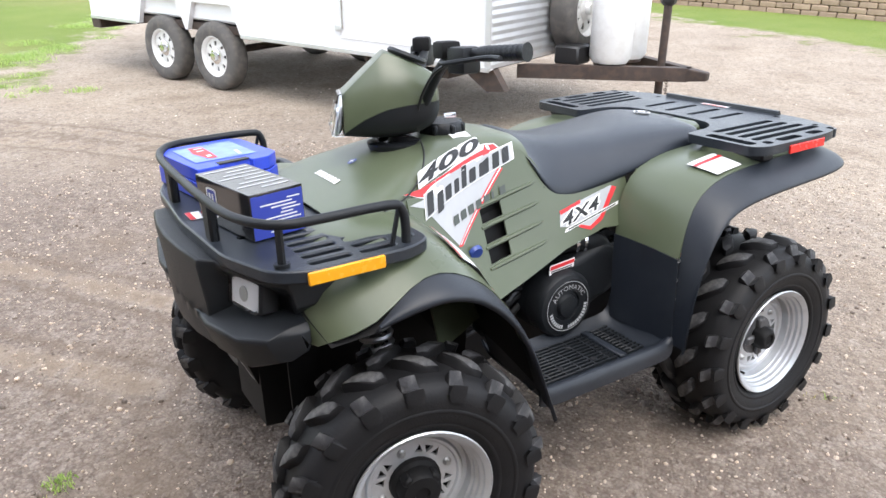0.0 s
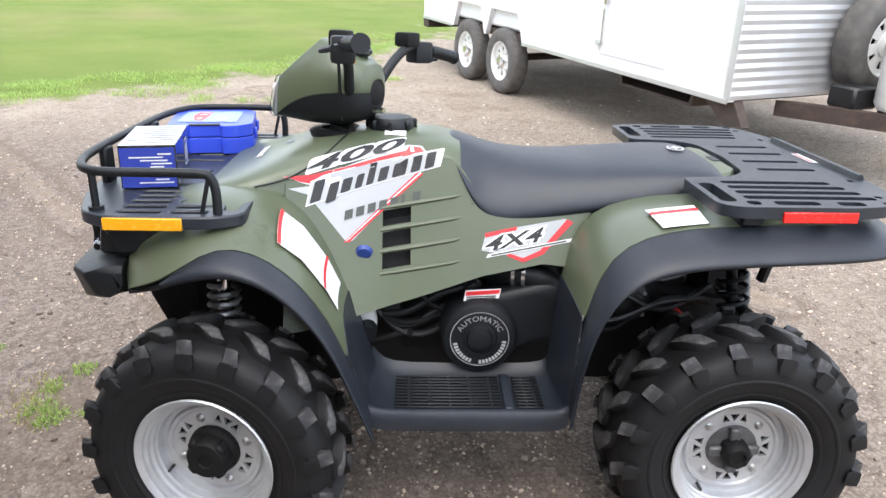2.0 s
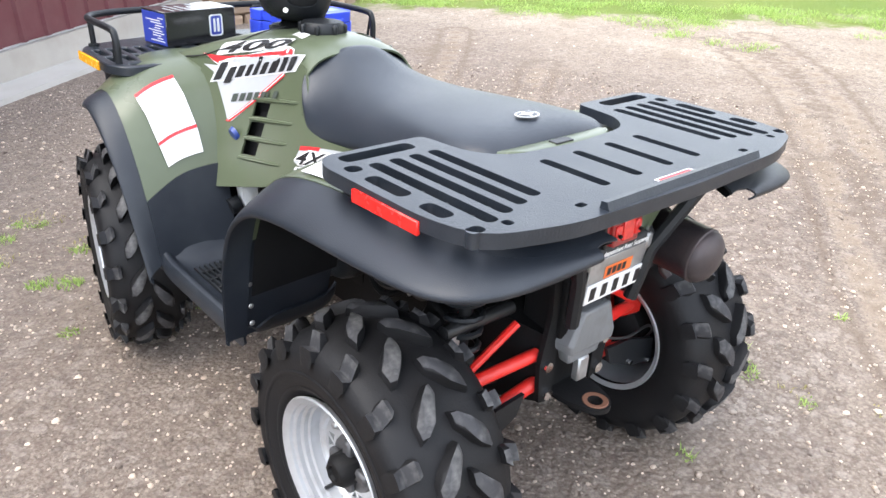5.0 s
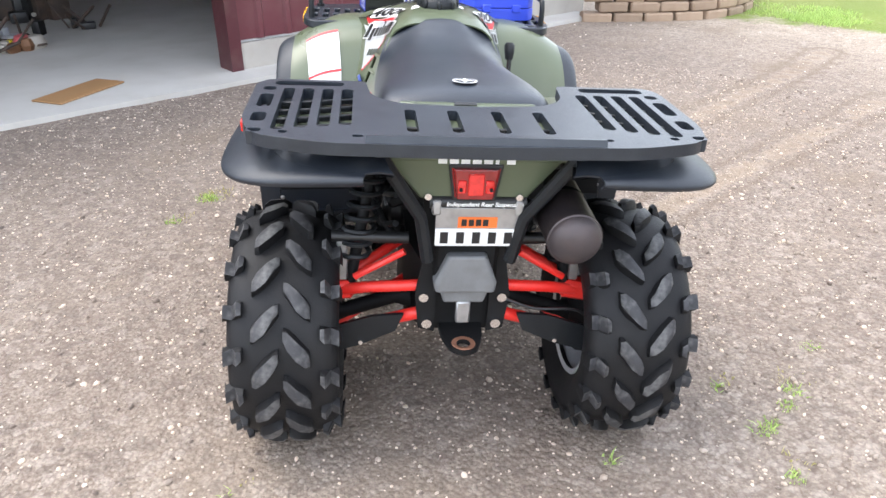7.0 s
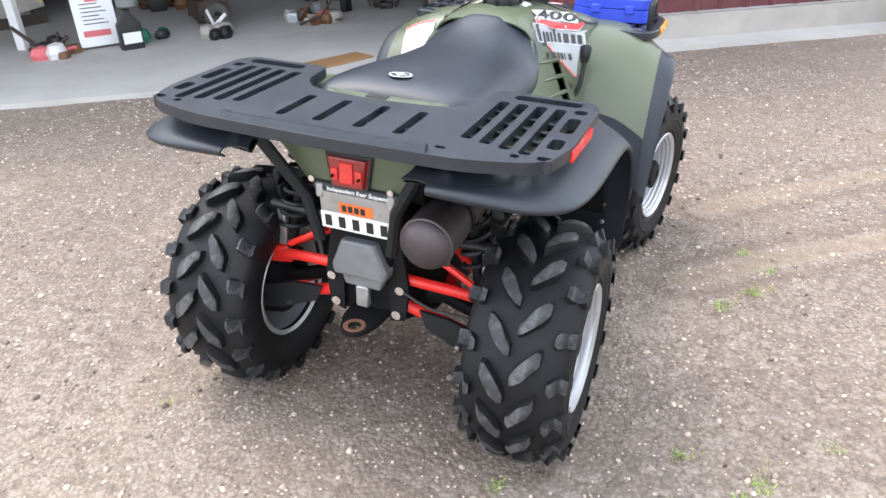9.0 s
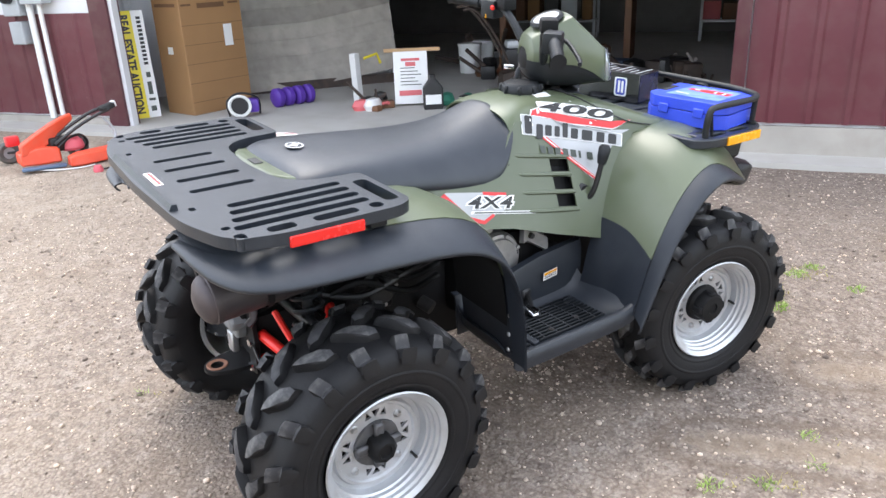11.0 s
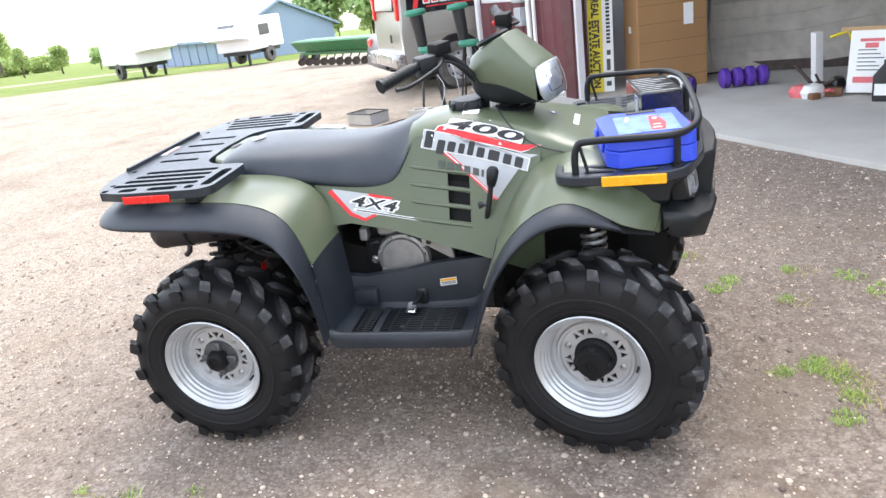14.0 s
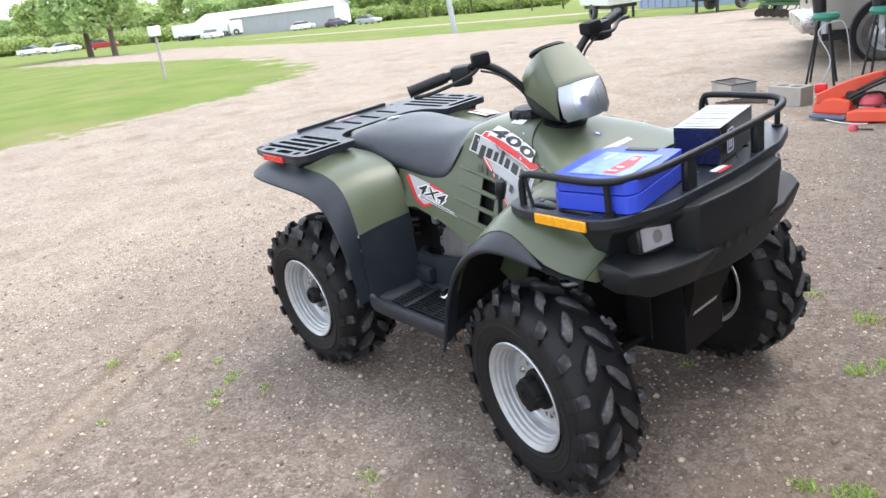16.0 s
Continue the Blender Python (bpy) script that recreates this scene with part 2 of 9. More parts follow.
def flat_faces(polys, place):
    """Flat shapes given as 2D loops, laid on a surface by place(u, v)."""
    bm = bmesh.new()
    for loop in polys:
        try:
            bm.faces.new([bm.verts.new((u, v, 0)) for u, v in loop])
        except ValueError:
            pass
    bmesh.ops.triangulate(bm, faces=bm.faces)
    us = [v.co.x for v in bm.verts]
    lo, hi = min(us), max(us)
    if 0.02 < hi - lo < 0.6:
        for j in range(1, int((hi - lo) / 0.02) + 1):
            bmesh.ops.bisect_plane(bm, geom=bm.verts[:] + bm.edges[:] + bm.faces[:], plane_co=(lo + 0.02 * j, 0, 0), plane_no=(1, 0, 0))
    for v in bm.verts:
        v.co = place(v.co.x, v.co.y)
    return bm


def letters(text, size, shear=0.0, bold=0.0, align="LEFT", spacing=1.0):
    """The outlines of a word in the built-in font as a flat mesh: points and faces."""
    cu = bpy.data.curves.new("word", "FONT")
    cu.body, cu.size, cu.shear, cu.offset, cu.align_x, cu.space_character = text, size, shear, bold, align, spacing
    cu.resolution_u = 3
    ob = new("word", cu)
    dg = bpy.context.evaluated_depsgraph_get()
    me = bpy.data.meshes.new_from_object(ob.evaluated_get(dg))
    pts = [v.co.copy() for v in me.vertices]
    faces = [tuple(p.vertices) for p in me.polygons]
    bpy.data.objects.remove(ob)
    bpy.data.curves.remove(cu)
    bpy.data.meshes.remove(me)
    return pts, faces


def word_on(name, text, size, place, mat, parent, label="", **kw):
    pts, faces = letters(text, size, **kw)
    me = bpy.data.meshes.new(name)
    me.from_pydata([place(p.x, p.y) for p in pts], [], faces)
    return mesh_part(name, me, mat, parent, label, smooth=0)


def bars_on(name, bars, place, mat, parent, label=""):
    """Plain bars in place of writing: (u, v, width, height, lean)."""
    return part(name, flat_faces([[(u, v), (u + w, v), (u + w + s * h, v + h), (u + s * h, v + h)] for u, v, w, h, s in bars], place), mat, parent, label, smooth=0)


def each_bar(name, bars, place, mat, parent, label=""):
    """Like bars_on, each bar a part of its own."""
    for bar in bars:
        bars_on(name, [bar], place, mat, parent, label)


def lerp(table, x):
    """Reads a value off a short table of (x, value) pairs, in rising x."""
    if x <= table[0][0]:
        return table[0][1]
    for (a, p), (b, q) in zip(table, table[1:]):
        if x <= b:
            return p + (q - p) * (x - a) / (b - a)
    return table[-1][1]


# ---- ground ----
LEAN = 3.2
YARD = [(7.5, -2.6), (5.5, -3.7), (4.4, -4.05), (3.2, -5.0), (2.4, -5.7), (1.2, -6.7), (0.4, -8.4), (-1.2, -13), (-3, -24),
        (-9.5, -24), (-9.2, -12), (-8.8, -7.5), (-8.3, -3.4), (-9.9, 0.0), (-10.6, 3.7), (-13.6, 7.3), (-22, 9.6), (-48, 7.5),
        (-48, 9.5), (-54, 20), (-38, 18.3), (-25, 16.6), (-20.5, 19.3), (-16.3, 22.6), (-11.5, 25.5), (2, 33), (24, 38), (24, 2)]
ROAD = [(-60, 27), (-54, 30), (-30, 34), (-5, 44), (25, 52), (25, 56), (-8, 48), (-32, 38), (-60, 33)]


def inside(poly, x, y):
    c = False
    for (x0, y0), (x1, y1) in zip(poly, poly[1:] + poly[:1]):
        if (y0 > y) != (y1 > y) and x < (x1 - x0) * (y - y0) / (y1 - y0) + x0:
            c = not c
    return c


def edge_distance(poly, x, y):
    d = 1e9
    for (x0, y0), (x1, y1) in zip(poly, poly[1:] + poly[:1]):
        ex, ey = x1 - x0, y1 - y0
        t = max(0, min(1, ((x - x0) * ex + (y - y0) * ey) / (ex * ex + ey * ey)))
        d = min(d, math.hypot(x - x0 - t * ex, y - y0 - t * ey))
    return d


def line_distance(line, x, y):
    d = 1e9
    for (x0, y0), (x1, y1) in zip(line, line[1:]):
        ex, ey = x1 - x0, y1 - y0
        t = max(0, min(1, ((x - x0) * ex + (y - y0) * ey) / (ex * ex + ey * ey)))
        d = min(d, math.hypot(x - x0 - t * ex, y - y0 - t * ey))
    return d


# wheel tracks worn into the sand
RUTS = [[(-1.4, -0.9), (-0.84, -1.61), (-0.3, -2.5), (0.65, -3.95), (1.81, -5.04)],
        [(-1.2, -1.9), (-0.37, -2.92), (0.64, -4.42), (1.74, -5.48)],
        [(0.35, -0.7), (0.59, -1.02), (0.99, -1.58), (1.45, -2.19), (2.2, -3.2)],
        [(1.0, -0.75), (1.43, -1.24), (2.07, -1.94), (2.75, -2.75), (3.5, -3.5)]]
RUTS = [[(p.x, p.y) for p in catmull([(x, y, 0) for x, y in line], 5)] for line in RUTS]


def height(x, y):
    """The lie of the land: level yard, a slight cross fall under the vehicle, falling away past the building."""
    r = math.hypot(x / 1.5, y / 1.2)
    z = math.tan(radians(LEAN)) * max(-0.6, min(0.6, y * (0.35 if y > 0 else 1))) * max(0.0, 1 - max(0.0, r - 0.6) / 0.9) ** 2 if r < 1.5 else 0.0
    far = max(0.0, min(y, 2500) - 9)
    return z - 0.045 * far * min(1, far / 6)


def bumps(x, y):
    return 0.010 * noise.noise(Vector((x * 1.3, y * 1.3, 0))) + 0.005 * noise.noise(Vector((x * 5, y * 5, 3)))


steps = [0.0]
while steps[-1] < 2600:
    steps.append(steps[-1] + 0.045 + 0.0285 * steps[-1])
axis = [-s for s in steps[:0:-1]] + steps
count = len(axis)
gv, green, lit_sand, rut = [], [], [], []
for y in axis:
    for x in axis:
        near = max(0.0, 1 - math.hypot(x, y) / 30)
        # radial mask: coarse gravel and nearby shade inside, pale sand outside
        lit_sand.append(max(0.0, min(1.0, (math.hypot(x - 1.7, (y + 0.2) * 0.9) - 2.2) / 2.4)))
        if abs(x) < 16 and abs(y) < 12:
            rut.append(max(0.0, 1.0 - min(line_distance(r, x, y) for r in RUTS) / 0.17))
        else:
            rut.append(0.0)
        gv.append((x, y, height(x, y) + bumps(x, y) * near))
        if abs(x) < 90 and abs(y) < 90:
            d = edge_distance(YARD, x, y) * (-1 if inside(YARD, x, y) else 1)
            e = edge_distance(ROAD, x, y) * (-1 if inside(ROAD, x, y) else 1)
            green.append(max(-4.0, min(4.0, min(d, e))))
        else:
            green.append(4.0)
gf = [(j * count + i, j * count + i + 1, (j + 1) * count + i + 1, (j + 1) * count + i) for j in range(count - 1) for i in range(count - 1)]
gme = bpy.data.meshes.new("ground")
gme.from_pydata(gv, [], gf)
at = gme.attributes.new("turf", "FLOAT", "POINT")
at.data.foreach_set("value", green)
at = gme.attributes.new("sand_lit", "FLOAT", "POINT")
at.data.foreach_set("value", lit_sand)
at = gme.attributes.new("rut", "FLOAT", "POINT")
at.data.foreach_set("value", rut)


def ground_material():
    m = bpy.data.materials.new("gravel_and_turf")
    m.use_nodes = True
    n, l = m.node_tree.nodes, m.node_tree.links
    b = n["Principled BSDF"]
    co = n.new("ShaderNodeNewGeometry")

    def noise_at(scale, detail=4, rough=0.55):
        t = n.new("ShaderNodeTexNoise")
        t.inputs["Scale"].default_value, t.inputs["Detail"].default_value, t.inputs["Roughness"].default_value = scale, detail, rough
        l.new(co.outputs["Position"], t.inputs["Vector"])
        return t.outputs["Fac"]

    def mix(f, a, c):
        t = n.new("ShaderNodeMix")
        t.data_type = "RGBA"
        for s, v in ((0, f), (6, a), (7, c)):
            if isinstance(v, tuple):
                t.inputs[s].default_value = (*v, 1)
            else:
                l.new(v, t.inputs[s])
        return t.outputs[2]

    def ramp(f, lo, hi, a=0.0, c=1.0):
        t = n.new("ShaderNodeMapRange")
        t.inputs[1].default_value, t.inputs[2].default_value, t.inputs[3].default_value, t.inputs[4].default_value = lo, hi, a, c
        l.new(f, t.inputs[0])
        return t.outputs[0]

    def cells(scale):
        t = n.new("ShaderNodeTexVoronoi")
        t.inputs["Scale"].default_value = scale
        l.new(co.outputs["Position"], t.inputs["Vector"])
        return t

    def grey_of(socket):
        t = n.new("ShaderNodeRGBToBW")
        l.new(socket, t.inputs[0])
        return t.outputs[0]

    cell, cell2, cell3 = cells(70), cells(32), cells(150)
    loose = ramp(noise_at(0.45, 4), 0.40, 0.62)
    # coarse brown gravel by the building, packed pale sand beyond; near shade coloured in
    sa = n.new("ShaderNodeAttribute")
    sa.attribute_name = "sand_lit"
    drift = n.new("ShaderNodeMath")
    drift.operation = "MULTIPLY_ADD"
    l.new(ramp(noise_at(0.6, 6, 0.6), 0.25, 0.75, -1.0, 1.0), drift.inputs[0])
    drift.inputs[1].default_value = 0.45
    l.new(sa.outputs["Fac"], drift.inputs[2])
    sandy_lit = ramp(drift.outputs[0], 0.0, 0.9)
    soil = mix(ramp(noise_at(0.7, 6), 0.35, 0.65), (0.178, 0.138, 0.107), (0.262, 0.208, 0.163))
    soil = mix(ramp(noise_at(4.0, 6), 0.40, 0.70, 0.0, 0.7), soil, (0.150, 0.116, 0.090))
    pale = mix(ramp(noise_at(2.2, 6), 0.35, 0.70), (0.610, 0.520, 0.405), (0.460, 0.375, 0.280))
    soil = mix(sandy_lit, soil, pale)
    # small stones of many tones, lying thicker in some patches than in others
    tone = mix(ramp(grey_of(cell.outputs["Color"]), 0.2, 0.8), (0.135, 0.106, 0.088), (0.430, 0.362, 0.300))
    thick = n.new("ShaderNodeMath")
    thick.operation = "MULTIPLY"
    l.new(ramp(loose, 0.0, 1.0, 0.32, 0.62), thick.inputs[0])
    l.new(ramp(sandy_lit, 0.0, 1.0, 1.0, 0.30), thick.inputs[1])
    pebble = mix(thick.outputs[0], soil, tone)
    tone3 = mix(ramp(grey_of(cell3.outputs["Color"]), 0.25, 0.75), (0.150, 0.122, 0.100), (0.430, 0.365, 0.300))
    pebble = mix(ramp(noise_at(1.7, 3), 0.3, 0.7, 0.25, 0.50), pebble, tone3)
    pebble = mix(ramp(grey_of(cell2.outputs["Color"]), 0.70, 0.74, 0.0, 0.24), pebble, (0.540, 0.480, 0.420))
    pebble = mix(ramp(grey_of(cell2.outputs["Color"]), 0.28, 0.24, 0.0, 0.30), pebble, (0.120, 0.100, 0.090))
    pebble = mix(ramp(cell.outputs["Distance"], 0.45, 0.75, 0.0, 0.4), pebble, (0.110, 0.068, 0.058))
    # wheel tracks: pressed pale middle, crumbled darker edges
    ra = n.new("ShaderNodeAttribute")
    ra.attribute_name = "rut"
    worn = n.new("ShaderNodeMath")
    worn.operation = "MULTIPLY"
    l.new(ra.outputs["Fac"], worn.inputs[0])
    l.new(ramp(noise_at(2.6, 5, 0.6), 0.28, 0.48), worn.inputs[1])
    pebble = mix(ramp(worn.outputs[0], 0.55, 0.85, 0.0, 0.7), pebble, (0.430, 0.345, 0.255))
    edge_ = n.new("ShaderNodeMath")
    edge_.operation = "PINGPONG"
    l.new(worn.outputs[0], edge_.inputs[0])
    edge_.inputs[1].default_value = 0.30
    pebble = mix(ramp(edge_.outputs[0], 0.10, 0.30, 0.0, 0.65), pebble, (0.170, 0.125, 0.090))
    # patches of trodden brown earth
    pebble = mix(ramp(noise_at(1.25, 7, 0.62), 0.54, 0.68, 0.0, 0.55), pebble, (0.205, 0.155, 0.112))
    fine = noise_at(190, 3, 0.7)
    pebble = mix(ramp(fine, 0.3, 0.7, 0.0, 0.35), pebble, (0.150, 0.122, 0.105))
    turf = mix(ramp(noise_at(0.8, 6), 0.3, 0.7), (0.130, 0.190, 0.034), (0.215, 0.250, 0.066))
    turf = mix(ramp(noise_at(26, 5, 0.7), 0.35, 0.7, 0.0, 0.55), turf, (0.085, 0.135, 0.026))
    turf = mix(ramp(noise_at(0.22, 5), 0.52, 0.7, 0.0, 0.55), turf, (0.26, 0.22, 0.105))
    a = n.new("ShaderNodeAttribute")
    a.attribute_name = "turf"
    wob = n.new("ShaderNodeMath")
    wob.operation = "MULTIPLY_ADD"
    l.new(ramp(noise_at(1.1, 7, 0.65), 0.2, 0.8, -1.0, 1.0), wob.inputs[0])
    wob.inputs[1].default_value = 1.1
    l.new(a.outputs["Fac"], wob.inputs[2])
    f = ramp(wob.outputs[0], -0.15, 0.25)
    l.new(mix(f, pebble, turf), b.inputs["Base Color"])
    b.inputs["Roughness"].default_value = 0.95
    b.inputs["Specular IOR Level"].default_value = 0.2
    h = n.new("ShaderNodeMath")
    h.operation = "ADD"
    l.new(ramp(cell.outputs["Distance"], 0.0, 0.8, 1.0, 0.0), h.inputs[0])
    l.new(fine, h.inputs[1])
    h2 = n.new("ShaderNodeMath")
    h2.operation = "MULTIPLY_ADD"
    l.new(worn.outputs[0], h2.inputs[0])
    h2.inputs[1].default_value = -2.2
    l.new(h.outputs[0], h2.inputs[2])
    bp = n.new("ShaderNodeBump")
    bp.inputs["Strength"].default_value = 0.65
    bp.inputs["Distance"].default_value = 0.011
    l.new(h2.outputs[0], bp.inputs["Height"])
    l.new(bp.outputs[0], b.inputs["Normal"])
    return m


GROUND = ground_material()
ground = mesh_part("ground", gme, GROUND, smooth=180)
tagged(ground, "tan gravel yard with worn grass edges and dirt patches", "ground", kind="structure")

# ---- the workshop building ----
SIDING = material("maroon_steel_siding", (0.105, 0.022, 0.030), 0.42, var=0.15, scale=2.5, bump=0.05, dirt=0.22, dirt_color=(0.20, 0.12, 0.11))
WHITEWALL = material("white_steel_siding", (0.66, 0.66, 0.68), 0.45, var=0.06, scale=2, dirt=0.15)
MAROON = material("maroon_trim", (0.070, 0.014, 0.020), 0.38, var=0.12, scale=3, dirt=0.12)
CONCRETE = material("weathered_concrete", (0.36, 0.335, 0.30), 0.9, var=0.22, scale=2.5, bump=0.5, bump_scale=60, dirt=0.35, dirt_color=(0.24, 0.20, 0.16))
SLAB = material("pale_slab_concrete", (0.44, 0.425, 0.395), 0.85, var=0.14, scale=1.6, bump=0.3, bump_scale=60, dirt=0.30, dirt_color=(0.34, 0.30, 0.25))
# the interior's dimness is put into this dark wall and ceiling colour
INNER = material("dim_coloured_inner_wall", (0.16, 0.15, 0.14), 0.85, var=0.25, scale=2, dirt=0.3, dirt_color=(0.08, 0.07, 0.06))
# the front wall's line: s runs along it, n points out to the yard
WALL = Matrix.Translation((0.22, 5.5, 0)) @ Matrix(((0.573, 0.82, 0, 0), (-0.82, 0.573, 0, 0), (0, 0, 1, 0), (0, 0, 0, 1)))
# local axes: x along the wall, y into the building, z up


def ribbed(length, z0, z1, pitch=0.23, depth=0.018):
    """Ribbed steel siding, seen from local -y."""
    prof = []
    x = 0.0
    while x < length - 1e-6:
        for dx, dy in ((0, 0), (pitch * 0.62, 0), (pitch * 0.70, -depth), (pitch * 0.84, -depth), (pitch * 0.92, 0)):
            if x + dx < length:
                prof.append((x + dx, dy))
        x += pitch
    prof.append((length, 0))
    return sheet([[(a, b, z0) for a, b in prof], [(a, b, z1) for a, b in prof]])


def wall_piece(name, s0, s1, z0, z1, mat, y=0.0, thick=0.12, label="", cat="wall"):
    ob = part(name, one_box(((s0 + s1) / 2, y + thick / 2, (z0 + z1) / 2), (s1 - s0, thick, z1 - z0)), mat, None, smooth=0, m=WALL)
    return tagged(ob, label, cat, kind="structure")


wall_piece("wall_left", -2.15, -0.10, 0.10, 2.9, WHITEWALL, 0.02, 0.14, "white upper and maroon lower steel siding wall")
part("siding_low", ribbed(2.03, 0.12, 1.04), SIDING, bpy.data.objects["wall_left"], "ribbed maroon steel wainscot", smooth=0, m=Matrix.Translation((-2.14, -0.003, 0)))
wall_piece("foundation_left", -2.15, -0.10, -0.1, 0.10, CONCRETE, -0.01, 0.2, "low concrete footing under the siding", "footing")
wall_piece("wall_right", 5.32, 9.10, 0.22, 2.9, WHITEWALL, 0.02, 0.14, "maroon ribbed steel wall over a concrete footing")
part("siding_low", ribbed(3.76, 0.24, 2.88), SIDING, bpy.data.objects["wall_right"], "ribbed maroon steel siding", smooth=0, m=Matrix.Translation((5.33, -0.003, 0)))
wall_piece("foundation_right", 5.32, 9.12, -0.1, 0.22, CONCRETE, -0.03, 0.22, "stained concrete footing", "footing")
# unseen head wall, its lower edge brought down to keep daylight out
wall_piece("wall_head", -0.10, 5.32, 2.30, 3.1, WHITEWALL, 0.02, 0.14, "unseen wall over the garage door, set low to dim the inside")
wall_piece("door_post_left", -0.14, 0.06, 0.0, 2.30, MAROON, -0.03, 0.16, "maroon steel door post", "door post")
wall_piece("door_jamb_left", 0.06, 0.10, 0.0, 2.30, WHITEWALL, 0.0, 0.07, "white inner door jamb", "door jamb")
wall_piece("door_post_right", 5.23, 5.32, -0.02, 2.30, MAROON, -0.05, 0.2, "maroon steel door post", "door post")
wall_piece("slab", -2.0, 9.0, -0.25, 0.035, SLAB, -0.30, 9.45, "light concrete garage slab with a worn front edge", "slab")
PW = Matrix.Translation((0.25, 7.15, 0)) @ pose(0, 0, 0, 0, 0, -12)
part_wall = part("wall_partition", one_box((1.78, 0.06, 1.55), (3.56, 0.12, 3.04)), WHITEWALL, None, smooth=0, m=PW)
tagged(part_wall, "pale ribbed steel inner wall behind the stored goods", "wall", kind="structure")
part("siding", ribbed(3.54, 0.05, 3.06, 0.30, 0.012), WHITEWALL, part_wall, "pale ribbed steel sheet", smooth=0, m=Matrix.Translation((0.01, -0.004, 0)))
wall_piece("wall_back", -2.15, 9.1, 0.0, 3.1, INNER, 9.0, 0.15, "back wall of the garage, dimness in its colour")
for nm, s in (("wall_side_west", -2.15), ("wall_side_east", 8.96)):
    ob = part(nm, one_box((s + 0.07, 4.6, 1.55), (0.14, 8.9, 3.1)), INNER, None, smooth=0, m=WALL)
    tagged(ob, "side wall of the garage, dimness in its colour", "wall", kind="structure")
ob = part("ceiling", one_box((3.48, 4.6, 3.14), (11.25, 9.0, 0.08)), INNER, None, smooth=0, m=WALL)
tagged(ob, "garage ceiling, dimness in its colour", "ceiling", kind="structure")
ob = part("roof", loft([[(-2.5, -0.5, 3.1), (-2.5, 4.6, 4.6), (-2.5, 9.6, 3.1)], [(9.5, -0.5, 3.1), (9.5, 4.6, 4.6), (9.5, 9.6, 3.1)]]), MAROON, None, smooth=0, m=WALL)
tagged(ob, "maroon steel roof of the garage", "roof", kind="structure")


# ---- the quad bike ----
quad = thing("quad_bike", "olive green four-wheel-drive quad bike with black racks and silver rims", "quad bike", pose(0, 0, 0, LEAN, 0, 0))
SIDES = ((1, "left"), (-1, "right"))


def side_y(x, z):
    """How far out the body's side panel stands."""
    q = max(0.0, min(x, 0.40) - 0.20)
    return 0.235 - 0.40 * (z - 0.69) + 0.90 * q * q + 0.36 * max(0.0, x - 0.40)


ZB = [(-0.27, 0.66), (-0.22, 0.652), (-0.155, 0.660), (0.0, 0.630), (0.166, 0.578), (0.30, 0.542), (0.42, 0.52), (0.50, 0.52)]
ZT = [(-0.27, 0.81), (-0.10, 0.79), (0.0, 0.79), (0.04, 0.865), (0.08, 0.902), (0.11, 0.905), (0.25, 0.888), (0.35, 0.868), (0.45, 0.856), (0.55, 0.852), (0.67, 0.838)]
TOP = [(-0.02, 0.90), (0.06, 0.932), (0.12, 0.948), (0.24, 0.952), (0.33, 0.948), (0.40, 0.938), (0.50, 0.906), (0.58, 0.872), (0.67, 0.845)]
XS = [-0.27, -0.24, -0.20, -0.15, -0.10, -0.05, 0.0, 0.025, 0.05, 0.08, 0.11, 0.145, 0.18, 0.215, 0.25, 0.285, 0.32, 0.36, 0.40, 0.44, 0.48]
LEVELS = [0.48, 0.52, 0.56, 0.60, 0.63, 0.649, 0.685, 0.698, 0.734, 0.748, 0.784, 0.80, 0.83, 0.86, 0.885, 0.91, 0.95]
VENT_ROWS = (5, 7, 9)


def side_panel(k):
    rows = []
    for lv in LEVELS:
        row = []
        for x in XS:
            z = max(lerp(ZB, x), min(lerp(ZT, x), lv - 0.157 * (x - 0.215)))
            row.append((x, k * side_y(x, z), z))
        rows.append(row)
    skip = {(r, c) for r in VENT_ROWS for c in range(len(XS) - 1) if 0.179 < XS[c] and XS[c + 1] < 0.2501}
    bm = sheet(rows, skip)
    bmesh.ops.remove_doubles(bm, verts=bm.verts, dist=0.0008)
    p = part("side_panel", bm, GREEN, quad, "olive side panel with three louvred vents", smooth=180, solid=0.005, offset=0)
    # plain dark sheet added to stand for the shade inside the vents
    part("vent_backing", sheet([[(0.15, k * (side_y(0.15, z) - 0.03), z), (0.28, k * (side_y(0.28, z) - 0.03), z)] for z in (0.63, 0.70, 0.80)]), DARK, p, "dark sheet for the shade inside the vents", smooth=0)
    for lv in (0.64, 0.691, 0.741, 0.792):
        pts = [(x, k * (side_y(x, lv - 0.157 * (x - 0.215)) + (0.003 if x > 0.06 else -0.001)), lv - 0.157 * (x - 0.215)) for x in (0.255, 0.22, 0.17, 0.12, 0.075, 0.05)]
        part("louvre", one_tube(pts, [0.004, 0.006, 0.0065, 0.006, 0.005, 0.003], 6), GREEN, p)
    return p


def skin_y(x, z):
    """The body's side as one skin: the side panel, and above it the hood's shoulder."""
    zt, tp = lerp(ZT, x), lerp(TOP, x)
    if z <= zt or not 0.06 < x < 0.66:
        return side_y(x, z)
    ye = min(side_y(x, zt), 0.262)
    f = (z - zt) / (tp - zt)
    return lerp([(0.0, ye), (0.48, ye - 0.018), (0.80, ye - 0.050), (0.96, ye * 0.42), (1.0, 0.0)], f)


